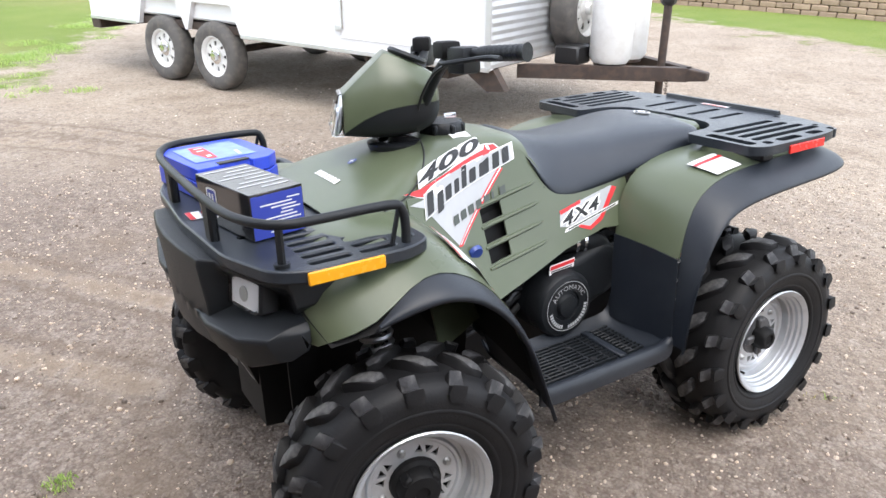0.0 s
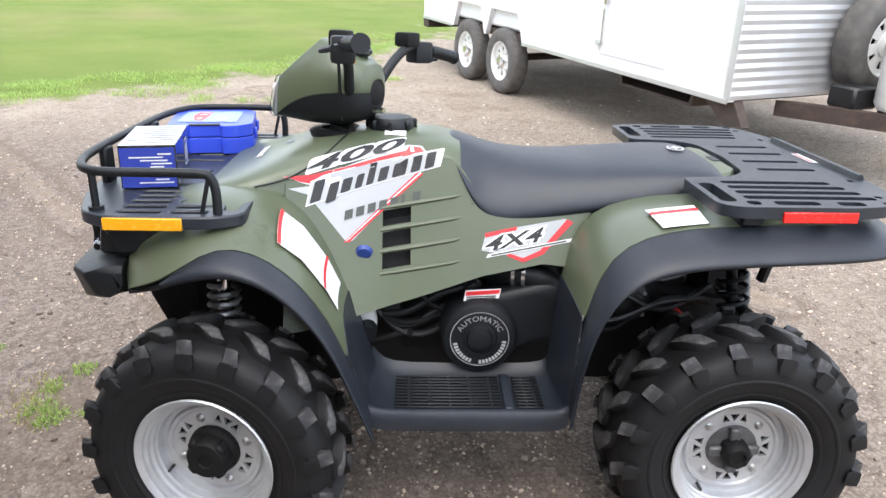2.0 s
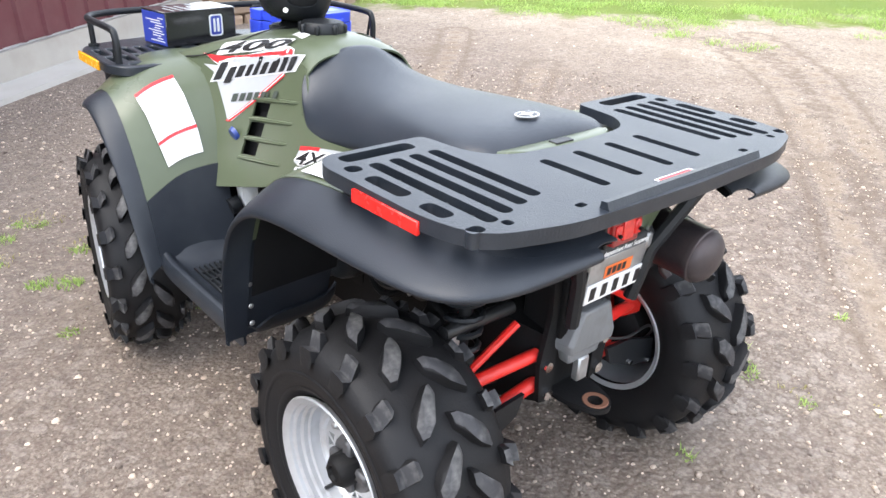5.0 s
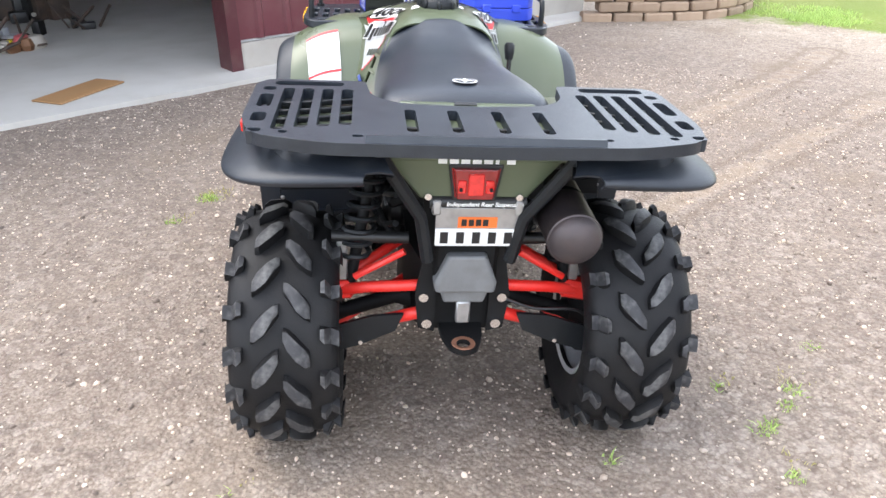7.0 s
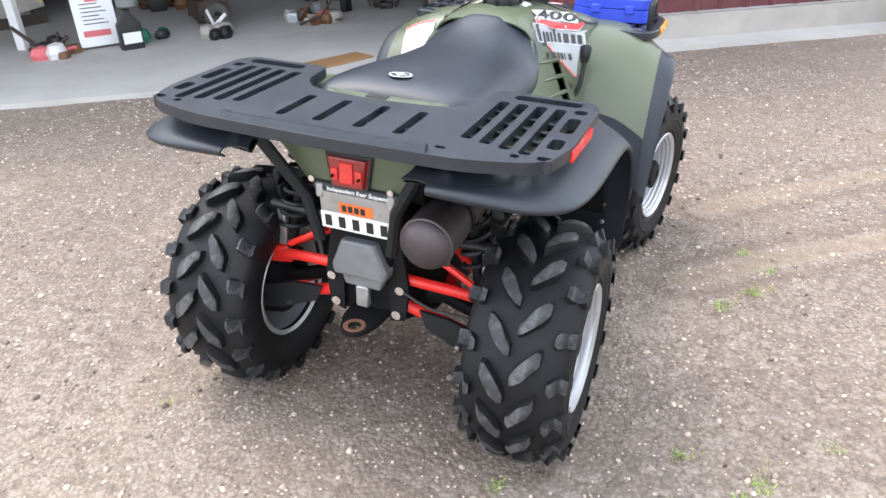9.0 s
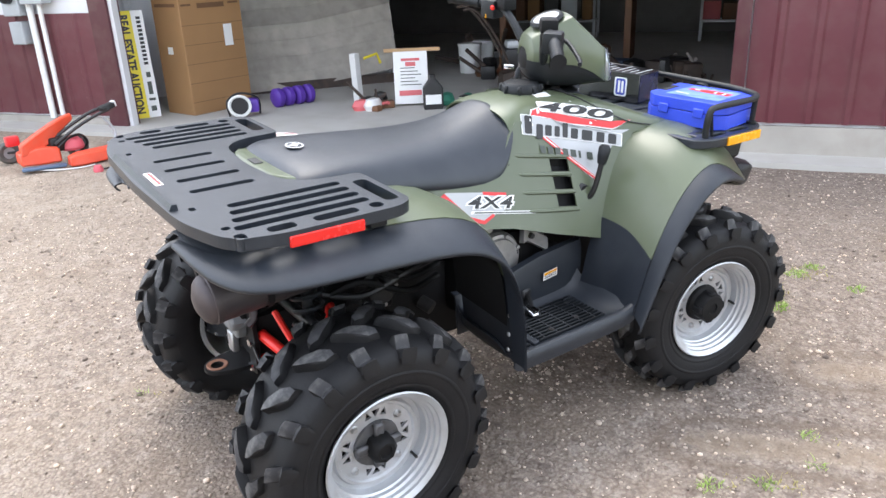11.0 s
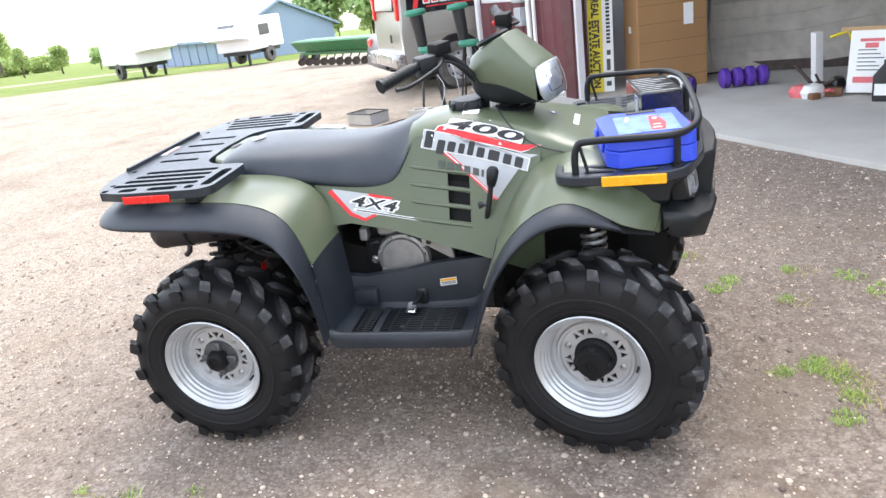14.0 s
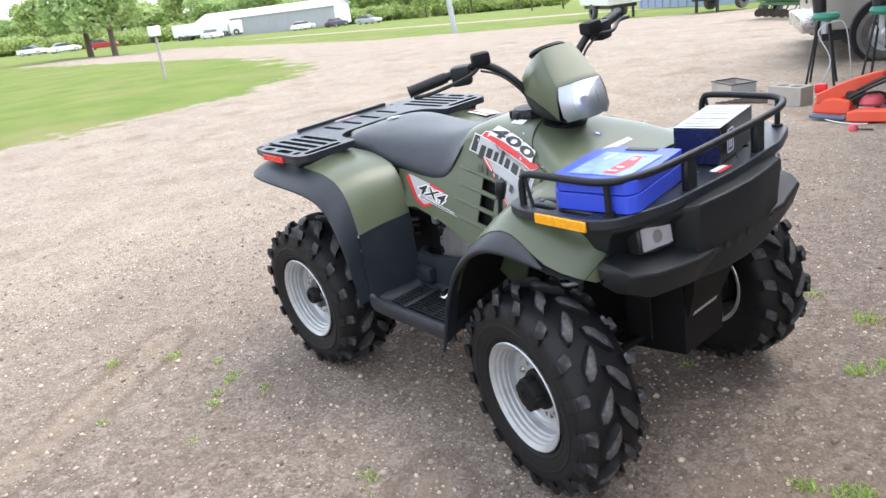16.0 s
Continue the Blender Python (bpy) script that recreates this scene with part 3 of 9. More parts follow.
def on_side(k, off=0.0025):
    """Lays flat (x along the body to the rear or front, z) shapes on the body's side."""
    def lay(x, z):
        y = side_y(x, z)
        while y > skin_y(x, z) + 0.0005 and y > 0.02:  # slide inward along the shoulder
            y, z = y - 0.001, z - 0.0005
        up = 0.0022 if z > lerp(ZT, x) else 0.0
        return Vector((x, k * (y + 0.0018 + off * 0.55), z + up + (off * 0.4 if up else 0.0)))
    return lay


# hood and tank cover, from the seat to the front rack
rows = []
for x in [0.058, 0.07, 0.09, 0.13, 0.18, 0.24, 0.30, 0.35, 0.40, 0.45, 0.50, 0.55, 0.60, 0.65, 0.67]:
    zt, tp = lerp(ZT, x), lerp(TOP, x)
    ye = min(side_y(x, zt), 0.262)
    skirt = max(0.004, min(0.050, (x - 0.40) * 0.6))
    half = [(ye + skirt * 0.15, zt - skirt), (ye, zt), (ye - 0.018, zt + (tp - zt) * 0.48), (ye - 0.050, zt + (tp - zt) * 0.80), (ye * 0.42, zt + (tp - zt) * 0.96), (0.0, tp)]
    rows.append([(x, y, z) for y, z in half] + [(x, -y, z) for y, z in half[-2::-1]])
hood = part("tank_cover", sheet(rows), GREEN, quad, "olive hood and tank cover", smooth=180, sub=1, solid=0.005, offset=0)
for k, _ in SIDES:
    side_panel(k)
# seam lines of the hood
for k, _ in SIDES:
    pts = catmull([(0.335, k * 0.055, 0.9525), (0.36, k * 0.12, 0.936), (0.40, k * 0.178, 0.906), (0.47, k * 0.232, 0.868), (0.55, k * 0.258, 0.850)], 5)
    part("seam", one_tube(pts, 0.0022, 5), INK, hood)
bm = lathe(bmesh.new(), [(0, 0), (0.060, 0), (0.062, 0.012), (0.060, 0.028), (0.052, 0.036), (0, 0.040)], pose(0.235, 0, 0.943), 24)
cap = part("fuel_cap", bm, BLACK, quad, "round black fuel cap with grips")
for j in range(8):
    a = j * math.pi / 4
    part("grip_rib", one_box((0.235 + 0.060 * math.cos(a), 0.060 * math.sin(a), 0.962), (0.016, 0.014, 0.026), pose(0, 0, 0, 0, 0, math.degrees(a)), 0.004), BLACK, cap)
part("neck_trim", lathe(bmesh.new(), [(0.070, -0.012), (0.074, 0.002), (0.062, 0.008), (0.045, 0.008)], pose(0.378, 0, 0.940), 24), BLACK, quad, "black steering column gaiter")


def fender_grid(stations, cols, k, n=3):
    """Rows of points between the named columns of each station, with a rounded crown."""
    out = []
    for st in stations:
        pts = [Vector(st[c]) for c in cols]
        row = catmull(pts, n) if len(pts) > 2 else [pts[0].lerp(pts[1], j / n) for j in range(n + 1)]
        out.append([(p.x, k * p.y, p.z) for p in row])
    return out


FRONT = [
    ((0.835, 0.20, 0.665), (0.835, 0.330, 0.655), (0.800, 0.420, 0.652), (0.798, 0.423, 0.650)),
    ((0.838, 0.20, 0.775), (0.830, 0.34, 0.755), (0.792, 0.468, 0.678), (0.790, 0.471, 0.675)),
    ((0.745, 0.21, 0.838), (0.735, 0.35, 0.825), (0.705, 0.508, 0.705), (0.703, 0.514, 0.700)),
    ((0.655, 0.205, 0.846), (0.645, 0.36, 0.838), (0.620, 0.494, 0.768), (0.613, 0.545, 0.735)),
    ((0.575, 0.205, 0.852), (0.565, 0.37, 0.842), (0.550, 0.488, 0.783), (0.540, 0.555, 0.744)),
    ((0.495, 0.205, 0.842), (0.490, 0.38, 0.815), (0.475, 0.494, 0.753), (0.465, 0.558, 0.712)),
    ((0.432, 0.222, 0.790), (0.430, 0.385, 0.760), (0.410, 0.498, 0.698), (0.400, 0.558, 0.650)),
    ((0.378, 0.236, 0.705), (0.378, 0.390, 0.678), (0.357, 0.500, 0.620), (0.347, 0.556, 0.570)),
    ((0.332, 0.270, 0.600), (0.337, 0.390, 0.588), (0.318, 0.500, 0.535), (0.312, 0.552, 0.480)),
    ((0.298, 0.274, 0.500), (0.306, 0.390, 0.490), (0.288, 0.500, 0.440), (0.282, 0.548, 0.400)),
    ((0.270, 0.280, 0.395), (0.280, 0.390, 0.395), (0.266, 0.500, 0.368), (0.256, 0.545, 0.332)),
]
REAR = [
    ((-0.178, 0.270, 0.380), (-0.186, 0.390, 0.380), (-0.190, 0.490, 0.378), (-0.188, 0.545, 0.372)),
    ((-0.190, 0.255, 0.500), (-0.196, 0.380, 0.500), (-0.200, 0.485, 0.498), (-0.196, 0.550, 0.488)),
    ((-0.202, 0.245, 0.630), (-0.206, 0.370, 0.628), (-0.208, 0.475, 0.620), (-0.216, 0.553, 0.588)),
    ((-0.222, 0.235, 0.725), (-0.228, 0.360, 0.730), (-0.240, 0.465, 0.722), (-0.254, 0.555, 0.684)),
    ((-0.262, 0.225, 0.790), (-0.272, 0.350, 0.797), (-0.290, 0.458, 0.785), (-0.318, 0.548, 0.740)),
    ((-0.355, 0.215, 0.822), (-0.365, 0.345, 0.828), (-0.380, 0.452, 0.815), (-0.402, 0.548, 0.762)),
    ((-0.480, 0.210, 0.835), (-0.485, 0.340, 0.840), (-0.485, 0.450, 0.826), (-0.500, 0.548, 0.772)),
    ((-0.620, 0.205, 0.842), (-0.620, 0.335, 0.845), (-0.620, 0.448, 0.832), (-0.640, 0.548, 0.780)),
    ((-0.760, 0.205, 0.842), (-0.758, 0.330, 0.845), (-0.755, 0.442, 0.834), (-0.780, 0.545, 0.786)),
    ((-0.855, 0.200, 0.838), (-0.850, 0.315, 0.840), (-0.840, 0.425, 0.832), (-0.872, 0.522, 0.790)),
    ((-0.895, 0.190, 0.826), (-0.888, 0.290, 0.828), (-0.885, 0.375, 0.822), (-0.920, 0.455, 0.795)),
    ((-0.912, 0.185, 0.822), (-0.905, 0.250, 0.824), (-0.908, 0.295, 0.822), (-0.938, 0.340, 0.803)),
    ((-0.918, 0.180, 0.818), (-0.914, 0.210, 0.820), (-0.918, 0.235, 0.818), (-0.940, 0.240, 0.804)),
]


def flare_rows(stations, k, bulge=0.006, roll=0.014):
    """The black lip: out from the seam, over a soft crown, and rolled in under the edge."""
    rows = []
    for st in stations:
        s, o = Vector(st[2]), Vector(st[3])
        mid = s.lerp(o, 0.55)
        away = Vector((o.x - s.x, o.y - s.y, 0)).normalized() * bulge + Vector((0, 0, bulge * 0.9))
        back = Vector((s.x - o.x, s.y - o.y, 0))
        under = o + (back.normalized() * roll if back.length > 0.004 else Vector()) + Vector((0, 0, -0.010))
        rows.append([(p.x, k * p.y, p.z) for p in (s, mid + away, o, under)])
    return rows


def fender(stations, k, where, green0, green1):
    f = part(where + "_fender", sheet(fender_grid(stations[green0:green1 + 1], (0, 1, 2), k)), GREEN, quad, "olive plastic %s fender" % where, smooth=180, sub=1, solid=0.005, offset=0)
    part("flare", sheet(flare_rows(stations[2:] if where == "front" else stations, k)), FLARE, f, "grey-black plastic wheel arch flare", smooth=180, sub=2, solid=0.004)
    lower = stations[green1:] if where == "front" else stations[:green0 + 1]
    part("mud_guard", sheet(fender_grid(lower, (0, 1, 2), k)), FLARE, f, "black mud guard behind the wheel", smooth=180, sub=1, solid=0.005)
    if where == "rear":
        part("tail_guard", sheet(fender_grid(stations[green1:], (0, 1, 2), k)), FLARE, f, "black rear end of the fender", smooth=180, sub=1, solid=0.005)
    inner = []
    for st in stations[1:-1]:
        inner.append(tuple((p[0] * 0.985 + (0.61 if where == "front" else -0.60) * 0.015, p[1] - 0.006, p[2] - 0.016) for p in st[:3]))
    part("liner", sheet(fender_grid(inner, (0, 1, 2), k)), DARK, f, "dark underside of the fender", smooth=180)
    if where == "rear":
        for z in (0.41, 0.455, 0.51, 0.565, 0.62):
            part("rivet", lathe(bmesh.new(), [(0, 0.004), (0.005, 0.003), (0.007, 0)], pose(-0.199 - 0.06 * max(0, z - 0.55), k * 0.478, z, 0, -90, 0), 8), ALLOY, f)
        return f
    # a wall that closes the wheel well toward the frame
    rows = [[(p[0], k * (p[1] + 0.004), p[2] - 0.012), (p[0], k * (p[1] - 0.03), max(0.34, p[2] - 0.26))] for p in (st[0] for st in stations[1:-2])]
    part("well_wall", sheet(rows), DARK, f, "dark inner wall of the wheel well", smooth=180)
    return f


for k, _ in SIDES:
    fender(FRONT, k, "front", 0, 8)
    fender(REAR, k, "rear", 2, 8)

# seat
SEAT = [  # top x, bottom x, top z, edge drop, half width top, half width bottom, bottom z
    (0.092, 0.078, 0.928, 0.010, 0.060, 0.150, 0.905),
    (0.080, 0.050, 0.945, 0.012, 0.085, 0.180, 0.850),
    (0.055, 0.020, 0.941, 0.014, 0.100, 0.197, 0.785),
    (0.015, -0.020, 0.925, 0.015, 0.110, 0.205, 0.750),
    (-0.040, -0.060, 0.908, 0.014, 0.120, 0.207, 0.748),
    (-0.110, -0.120, 0.897, 0.012, 0.132, 0.207, 0.758),
    (-0.200, -0.205, 0.893, 0.010, 0.145, 0.208, 0.772),
    (-0.310, -0.310, 0.897, 0.009, 0.156, 0.210, 0.789),
    (-0.430, -0.430, 0.903, 0.009, 0.176, 0.214, 0.808),
    (-0.530, -0.530, 0.904, 0.008, 0.182, 0.216, 0.826),
    (-0.580, -0.580, 0.899, 0.008, 0.176, 0.206, 0.842),
    (-0.612, -0.610, 0.886, 0.008, 0.156, 0.180, 0.850),
    (-0.624, -0.622, 0.864, 0.005, 0.140, 0.156, 0.850),
]
rings = []
for tx, bx, tz, drop, wt, wb, bz in SEAT:
    half = []
    for wy, f, zz in ((wb - 0.02, 1.0, bz - 0.004), (wb, 1.0, bz), (wb + 0.004, 0.82, None), (wb * 0.62 + wt * 0.38, 0.40, None), (wt, 0.10, None), (wt * 0.55, 0.0, None)):
        x = tx + (bx - tx) * f
        z = zz if zz is not None else tz - drop - (tz - drop - bz) * f + (drop * 0.8 if f == 0.0 else 0)
        half.append((x, wy, z))
    rings.append(half + [(tx, 0.0, tz)] + [(x, -y, z) for x, y, z in half[::-1]])
seat = part("seat", loft(rings), VINYL, quad, "black vinyl saddle seat with a raised front", smooth=180, sub=2)
seat_logo = [(0.030 * math.cos(a), 0.017 * math.sin(a)) for a in (j * math.pi / 10 for j in range(20))]
for nm, sc_, z_, mt_ in (("badge", 1.0, 0.9068, WHITE), ("badge_field", 0.84, 0.9074, VINYL)):
    part(nm, flat_faces([[(u * sc_, v * sc_) for u, v in seat_logo]], lambda u, v: Vector((-0.535 + v * 1.3, u, z_))), mt_, seat, "oval white printed badge" if nm == "badge" else "", smooth=0)
part("badge_mark", flat_faces([[(-0.022, -0.001), (-0.006, -0.004), (0.002, -0.014), (0.006, -0.003), (0.023, 0.003), (0.007, 0.005), (0.0, 0.013), (-0.006, 0.004)]], lambda u, v: Vector((-0.535 + v * 1.3, u, 0.9080))), WHITE, seat, smooth=0)
part("seat_base", loft([[(x, y, z) for y, z in ((0.195, zb + 0.01), (0.195, zb - 0.02), (-0.195, zb - 0.02), (-0.195, zb + 0.01))] for x, zb in ((0.03, 0.79), (-0.05, 0.75), (-0.3, 0.785), (-0.55, 0.825), (-0.60, 0.835))]), BLACK, quad, "black seat base", smooth=0)
part("rear_cover", loft([[(x, y, z) for y, z in ((w, 0.80), (w, zt - 0.02), (w * 0.8, zt), (-w * 0.8, zt), (-w, zt - 0.02), (-w, 0.80))] for x, w, zt in ((-0.30, 0.215, 0.80), (-0.45, 0.225, 0.83), (-0.62, 0.225, 0.855), (-0.70, 0.22, 0.862), (-0.80, 0.20, 0.858))]), GREEN, quad, "olive rear body cover", smooth=50, bevel=0.01)

latch = part("seat_rear_cover", loft([[(x, w, 0.845), (x, w, zt - 0.008), (x, w - 0.008, zt), (x, -w + 0.008, zt), (x, -w, zt - 0.008), (x, -w, 0.845)] for x, w, zt in ((-0.596, 0.165, 0.872), (-0.630, 0.158, 0.880), (-0.650, 0.130, 0.880), (-0.662, 0.100, 0.874))]), GREEN, quad, "olive cover behind the seat with a latch slot", smooth=30, bevel=0.003)
part("latch_slot", one_box((-0.640, 0.010, 0.8805), (0.022, 0.052, 0.004), None, 0.001), INK, latch, "dark latch slot", smooth=0)

# rear rack
wing = [(-0.478, 0.235), (-0.478, 0.462), (-0.52, 0.487), (-0.79, 0.486), (-0.885, 0.456), (-0.930, 0.31), (-0.940, 0.0)]
outer = wing + [(x, -y) for x, y in wing[-2::-1]] + [(-0.60, -0.222), (-0.655, -0.17), (-0.672, 0.0), (-0.655, 0.17), (-0.60, 0.222)]
outer = rounded(outer, [0.02, 0.03, 0.03, 0.05, 0.05, 0.05, 0.05, 0.05, 0.05, 0.05, 0.03, 0.03, 0.02, 0.05, 0.04, 0.05, 0.04, 0.05], 4)
holes = []
for k in (1, -1):
    holes.append(slot(-0.512, k * 0.365, 0.036, 0.160))
    for x, ln in ((-0.560, 0.030), (-0.655, 0.100), (-0.775, 0.060), (-0.86, 0.022)):
        holes.append(slot(x, k * 0.452, ln, 0.030))
    for r, y in enumerate((0.408, 0.364, 0.320, 0.276)):
        holes.append(slot(-0.705 + 0.006 * r, k * y, 0.300 - 0.012 * r, 0.0260))
    holes.append(slot(-0.868, k * 0.395, 0.018, 0.018))
    holes.append(slot(-0.886, k * 0.25, 0.014, 0.022))
    for y in (0.048, 0.140):
        holes.append(slot(-0.780, k * y, 0.150, 0.024))
rack_r = part("rear_rack", plate(outer, holes, 0.858, 0.884), RACK, quad, "black moulded rear cargo rack with slots", smooth=30, bevel=0.006)
for k in (1, -1):
    for x in (-0.605, -0.665, -0.725, -0.785):
        part("slot_rib", one_box((x, k * 0.342, 0.8645), (0.009, 0.165, 0.012), pose(0, 0, 0, 0, 0, k * 14), 0.002), BLACK, rack_r)
    part("center_rib", one_box((-0.785, k * 0.094, 0.8645), (0.010, 0.130, 0.012), None, 0.002), BLACK, rack_r)
part("rear_lip", loft([[(x, y, z) for x, z in ((-0.910, 0.882), (-0.912, 0.896), (-0.923, 0.897), (-0.930, 0.882))] for y in (-0.235, -0.20, 0.0, 0.20, 0.235)]), RACK, rack_r, "raised rear lip", smooth=30)
part("warning_label", flat_faces([[(-0.055, 0), (0.055, 0), (0.055, 0.022), (-0.055, 0.022)]], lambda u, v: Vector((-0.9080 + v * 1.0, u, 0.8850))), WHITE, rack_r, "white and red warning label", smooth=0)
bars_on("warning_band", [(-0.05, 0.012, 0.10, 0.007, 0)], lambda u, v: Vector((-0.9080 + v * 1.0, u, 0.8857)), RED, rack_r)
for k, side in SIDES:
    part("reflector", one_box((-0.693, k * 0.4865, 0.862), (0.165, 0.008, 0.024), pose(0, 0, 0, 0, 0, k * 1.2), 0.002), REDREF, rack_r, "long red side reflector")
    part("rack_strut", one_tube([(-0.86, k * 0.215, 0.85), (-0.835, k * 0.170, 0.77), (-0.805, k * 0.115, 0.675), (-0.790, k * 0.095, 0.56)], 0.015, 8), BLACK, rack_r, "black rack support strut")
    part("rack_bracket", one_box((-0.56, k * 0.40, 0.845), (0.05, 0.12, 0.03), None, 0.006), BLACK, rack_r)

# front rack with its rail
wing = [(0.535, 0.255), (0.535, 0.435), (0.60, 0.465), (0.82, 0.462), (0.885, 0.425), (0.935, 0.28), (0.950, 0.0)]
outer = wing + [(x, -y) for x, y in wing[-2::-1]] + [(0.60, -0.235), (0.660, -0.19), (0.672, 0.0), (0.660, 0.19), (0.60, 0.235)]
outer = rounded(outer, 0.03, 4)
holes = []
for k in (1, -1):
    holes.append(slot(0.572, k * 0.350, 0.030, 0.12))
    for y in (0.425, 0.385, 0.345, 0.305, 0.265):
        for x, ln in ((0.655, 0.080), (0.760, 0.090)):
            holes.append(slot(x, k * y, ln, 0.022))
    for y in (0.06, 0.13, 0.20):
        holes.append(slot(0.745, k * y, 0.090, 0.018))
        holes.append(slot(0.845, k * y, 0.060, 0.018))
rack_f = part("front_rack", plate(outer, holes, 0.810, 0.838), RACK, quad, "black moulded front cargo rack with slots", smooth=30, bevel=0.004)
loop = [(0.592, 0.432, 0.838), (0.592, 0.432, 0.880), (0.600, 0.432, 0.912), (0.630, 0.432, 0.925), (0.800, 0.430, 0.925), (0.850, 0.418, 0.925), (0.885, 0.385, 0.925), (0.915, 0.30, 0.925), (0.925, 0.15, 0.925)]
loop = loop + [(x, -y, z) for x, y, z in loop[::-1]]
part("rail", one_tube(catmull(loop, 3), 0.0100, 10), BLACK, rack_f, "black bent tube cargo rail")
for k, _ in SIDES:
    part("reflector", one_box((0.742, k * 0.4655, 0.822), (0.165, 0.008, 0.027), None, 0.002), YELLOW, rack_f, "long amber side reflector")
    part("rail_post", one_tube([(0.855, k * 0.412, 0.835), (0.855, k * 0.414, 0.922)], 0.0085, 8), BLACK, rack_f)
    part("post_foot", one_tube([(0.855, k * 0.412, 0.836), (0.855, k * 0.412, 0.846)], 0.016, 10), BLACK, rack_f)
    part("rail_gusset", one_tube([(0.625, k * 0.432, 0.838), (0.607, k * 0.432, 0.912)], 0.005, 6), BLACK, rack_f)
    part("front_post", one_box((0.920, k * 0.17, 0.878), (0.020, 0.050, 0.092), None, 0.006), BLACK, rack_f, "flat rail post")

# front cover, bumper and lamps
rings = []
for y, x0, zt, zb in ((-0.40, 0.845, 0.802, 0.735), (-0.36, 0.885, 0.806, 0.70), (-0.225, 0.935, 0.808, 0.655), (-0.205, 0.968, 0.812, 0.606), (-0.10, 0.984, 0.814, 0.598), (0.0, 0.990, 0.814, 0.596), (0.10, 0.984, 0.814, 0.598), (0.205, 0.968, 0.812, 0.606), (0.225, 0.935, 0.808, 0.655), (0.36, 0.885, 0.806, 0.70), (0.40, 0.845, 0.802, 0.735)):
    lamp = 0.21 < abs(y) < 0.37
    rings.append([(x0, y, zt), (x0 + 0.003, y, zt - 0.015), (x0 - (0.05 if lamp else 0.006), y, (zt + zb) / 2), (x0 - (0.06 if lamp else 0.012), y, zb), (x0 - 0.14, y, zb), (x0 - 0.14, y, zt)])
cover = part("front_cover", loft(rings), BLACK, quad, "black moulded front cover with recessed lamps", smooth=40, bevel=0.004)
rings = []
for y, x, zt, zb in ((-0.425, 0.840, 0.690, 0.660), (-0.412, 0.905, 0.690, 0.636), (-0.36, 0.950, 0.688, 0.615), (-0.22, 0.976, 0.675, 0.605), (0.0, 0.972, 0.668, 0.600), (0.22, 0.976, 0.675, 0.605), (0.36, 0.950, 0.688, 0.615), (0.412, 0.905, 0.690, 0.636), (0.425, 0.840, 0.690, 0.660)):
    back = min(0.16, x - 0.815)
    rings.append([(x - 0.004, y, zt), (x, y, zt - 0.008), (x - 0.022, y, zb), (x - min(0.05, back * 0.6), y, zb - 0.006), (x - back, y, zb + 0.012), (x - back, y, zt + 0.035 * back / 0.16), (x - back * 0.5, y, zt + 0.025 * back / 0.16)])
part("bumper", loft(rings), BLACK, cover, "black jutting plastic bumper", smooth=40, bevel=0.004)
bars_on("emboss", [(-0.17 + 0.052 * j, 0.0, 0.032, 0.055, 0.1) for j in range(7)], lambda u, v: Vector((0.9895 - 0.50 * u * u - 0.012 * (1 - v / 0.055), u, 0.730 + v)), INK, cover, "raised black lettering bars")
for j in range(7):
    y = -0.15 + 0.05 * j
    part("cover_hole", lathe(bmesh.new(), [(0, 0.0), (0.011, 0.0)], pose(0.9865 - 0.5 * y * y, y, 0.668, 0, 90, 0), 12), INK, cover)
for k, _ in SIDES:
    m = pose(0.893, k * 0.290, 0.748, 0, -8, k * 13) @ Matrix.Diagonal((1, 0.86, 0.94, 1))
    lampb = part("headlamp", one_box((-0.02, 0, 0), (0.05, 0.128, 0.078), None, 0.006), INK, quad, "small rectangular front lamp", m=m)
    part("lamp_reflector", one_box((0.005, 0, 0), (0.003, 0.108, 0.060), None, 0), REFLECT, lampb, smooth=0)
    part("lens", one_box((0.012, 0, 0), (0.016, 0.118, 0.070), None, 0.005), LENS, lampb, "clear ribbed lens")
    part("bulb", lathe(bmesh.new(), [(0, 0.010), (0.018, 0.009), (0.02, 0.0), (0, 0)], pose(0.0, 0, 0, 0, 90, 0), 12), ALLOY, lampb)
part("cover_label", flat_faces([[(-0.03, -0.016), (0.03, -0.016), (0.03, 0.016), (-0.03, 0.016)]], lambda u, v: Vector((0.912 + v, u - 0.01, 0.8395))), WHITE, rack_f, "white and red sticker", smooth=0)
bars_on("label_band", [(-0.03, 0.004, 0.06, 0.012, 0)], lambda u, v: Vector((0.912 + v, u - 0.01, 0.840)), RED, rack_f)
part("lower_guard", loft([[(x, y, z) for y in (w, -w)] + [(x - 0.03, -w, z), (x - 0.03, w, z)] for x, w, z in ((0.90, 0.130, 0.62), (0.875, 0.100, 0.50), (0.84, 0.082, 0.40), (0.78, 0.070, 0.32))]), DARK, cover, "black lower nose guard", smooth=30)
bars_on("guard_mark", [(-0.06 + 0.014 * j, 0, 0.009, 0.014, 0.2) for j in range(9)], lambda u, v: Vector((0.8425 + 0.35 * v, u, 0.402 + v)), WHITE, cover, "white printed bars")

# handlebar pod, turned with the wheels
STEER = -22
TURN = pose(0.365, 0, 1.045, 3.5, 0, STEER)
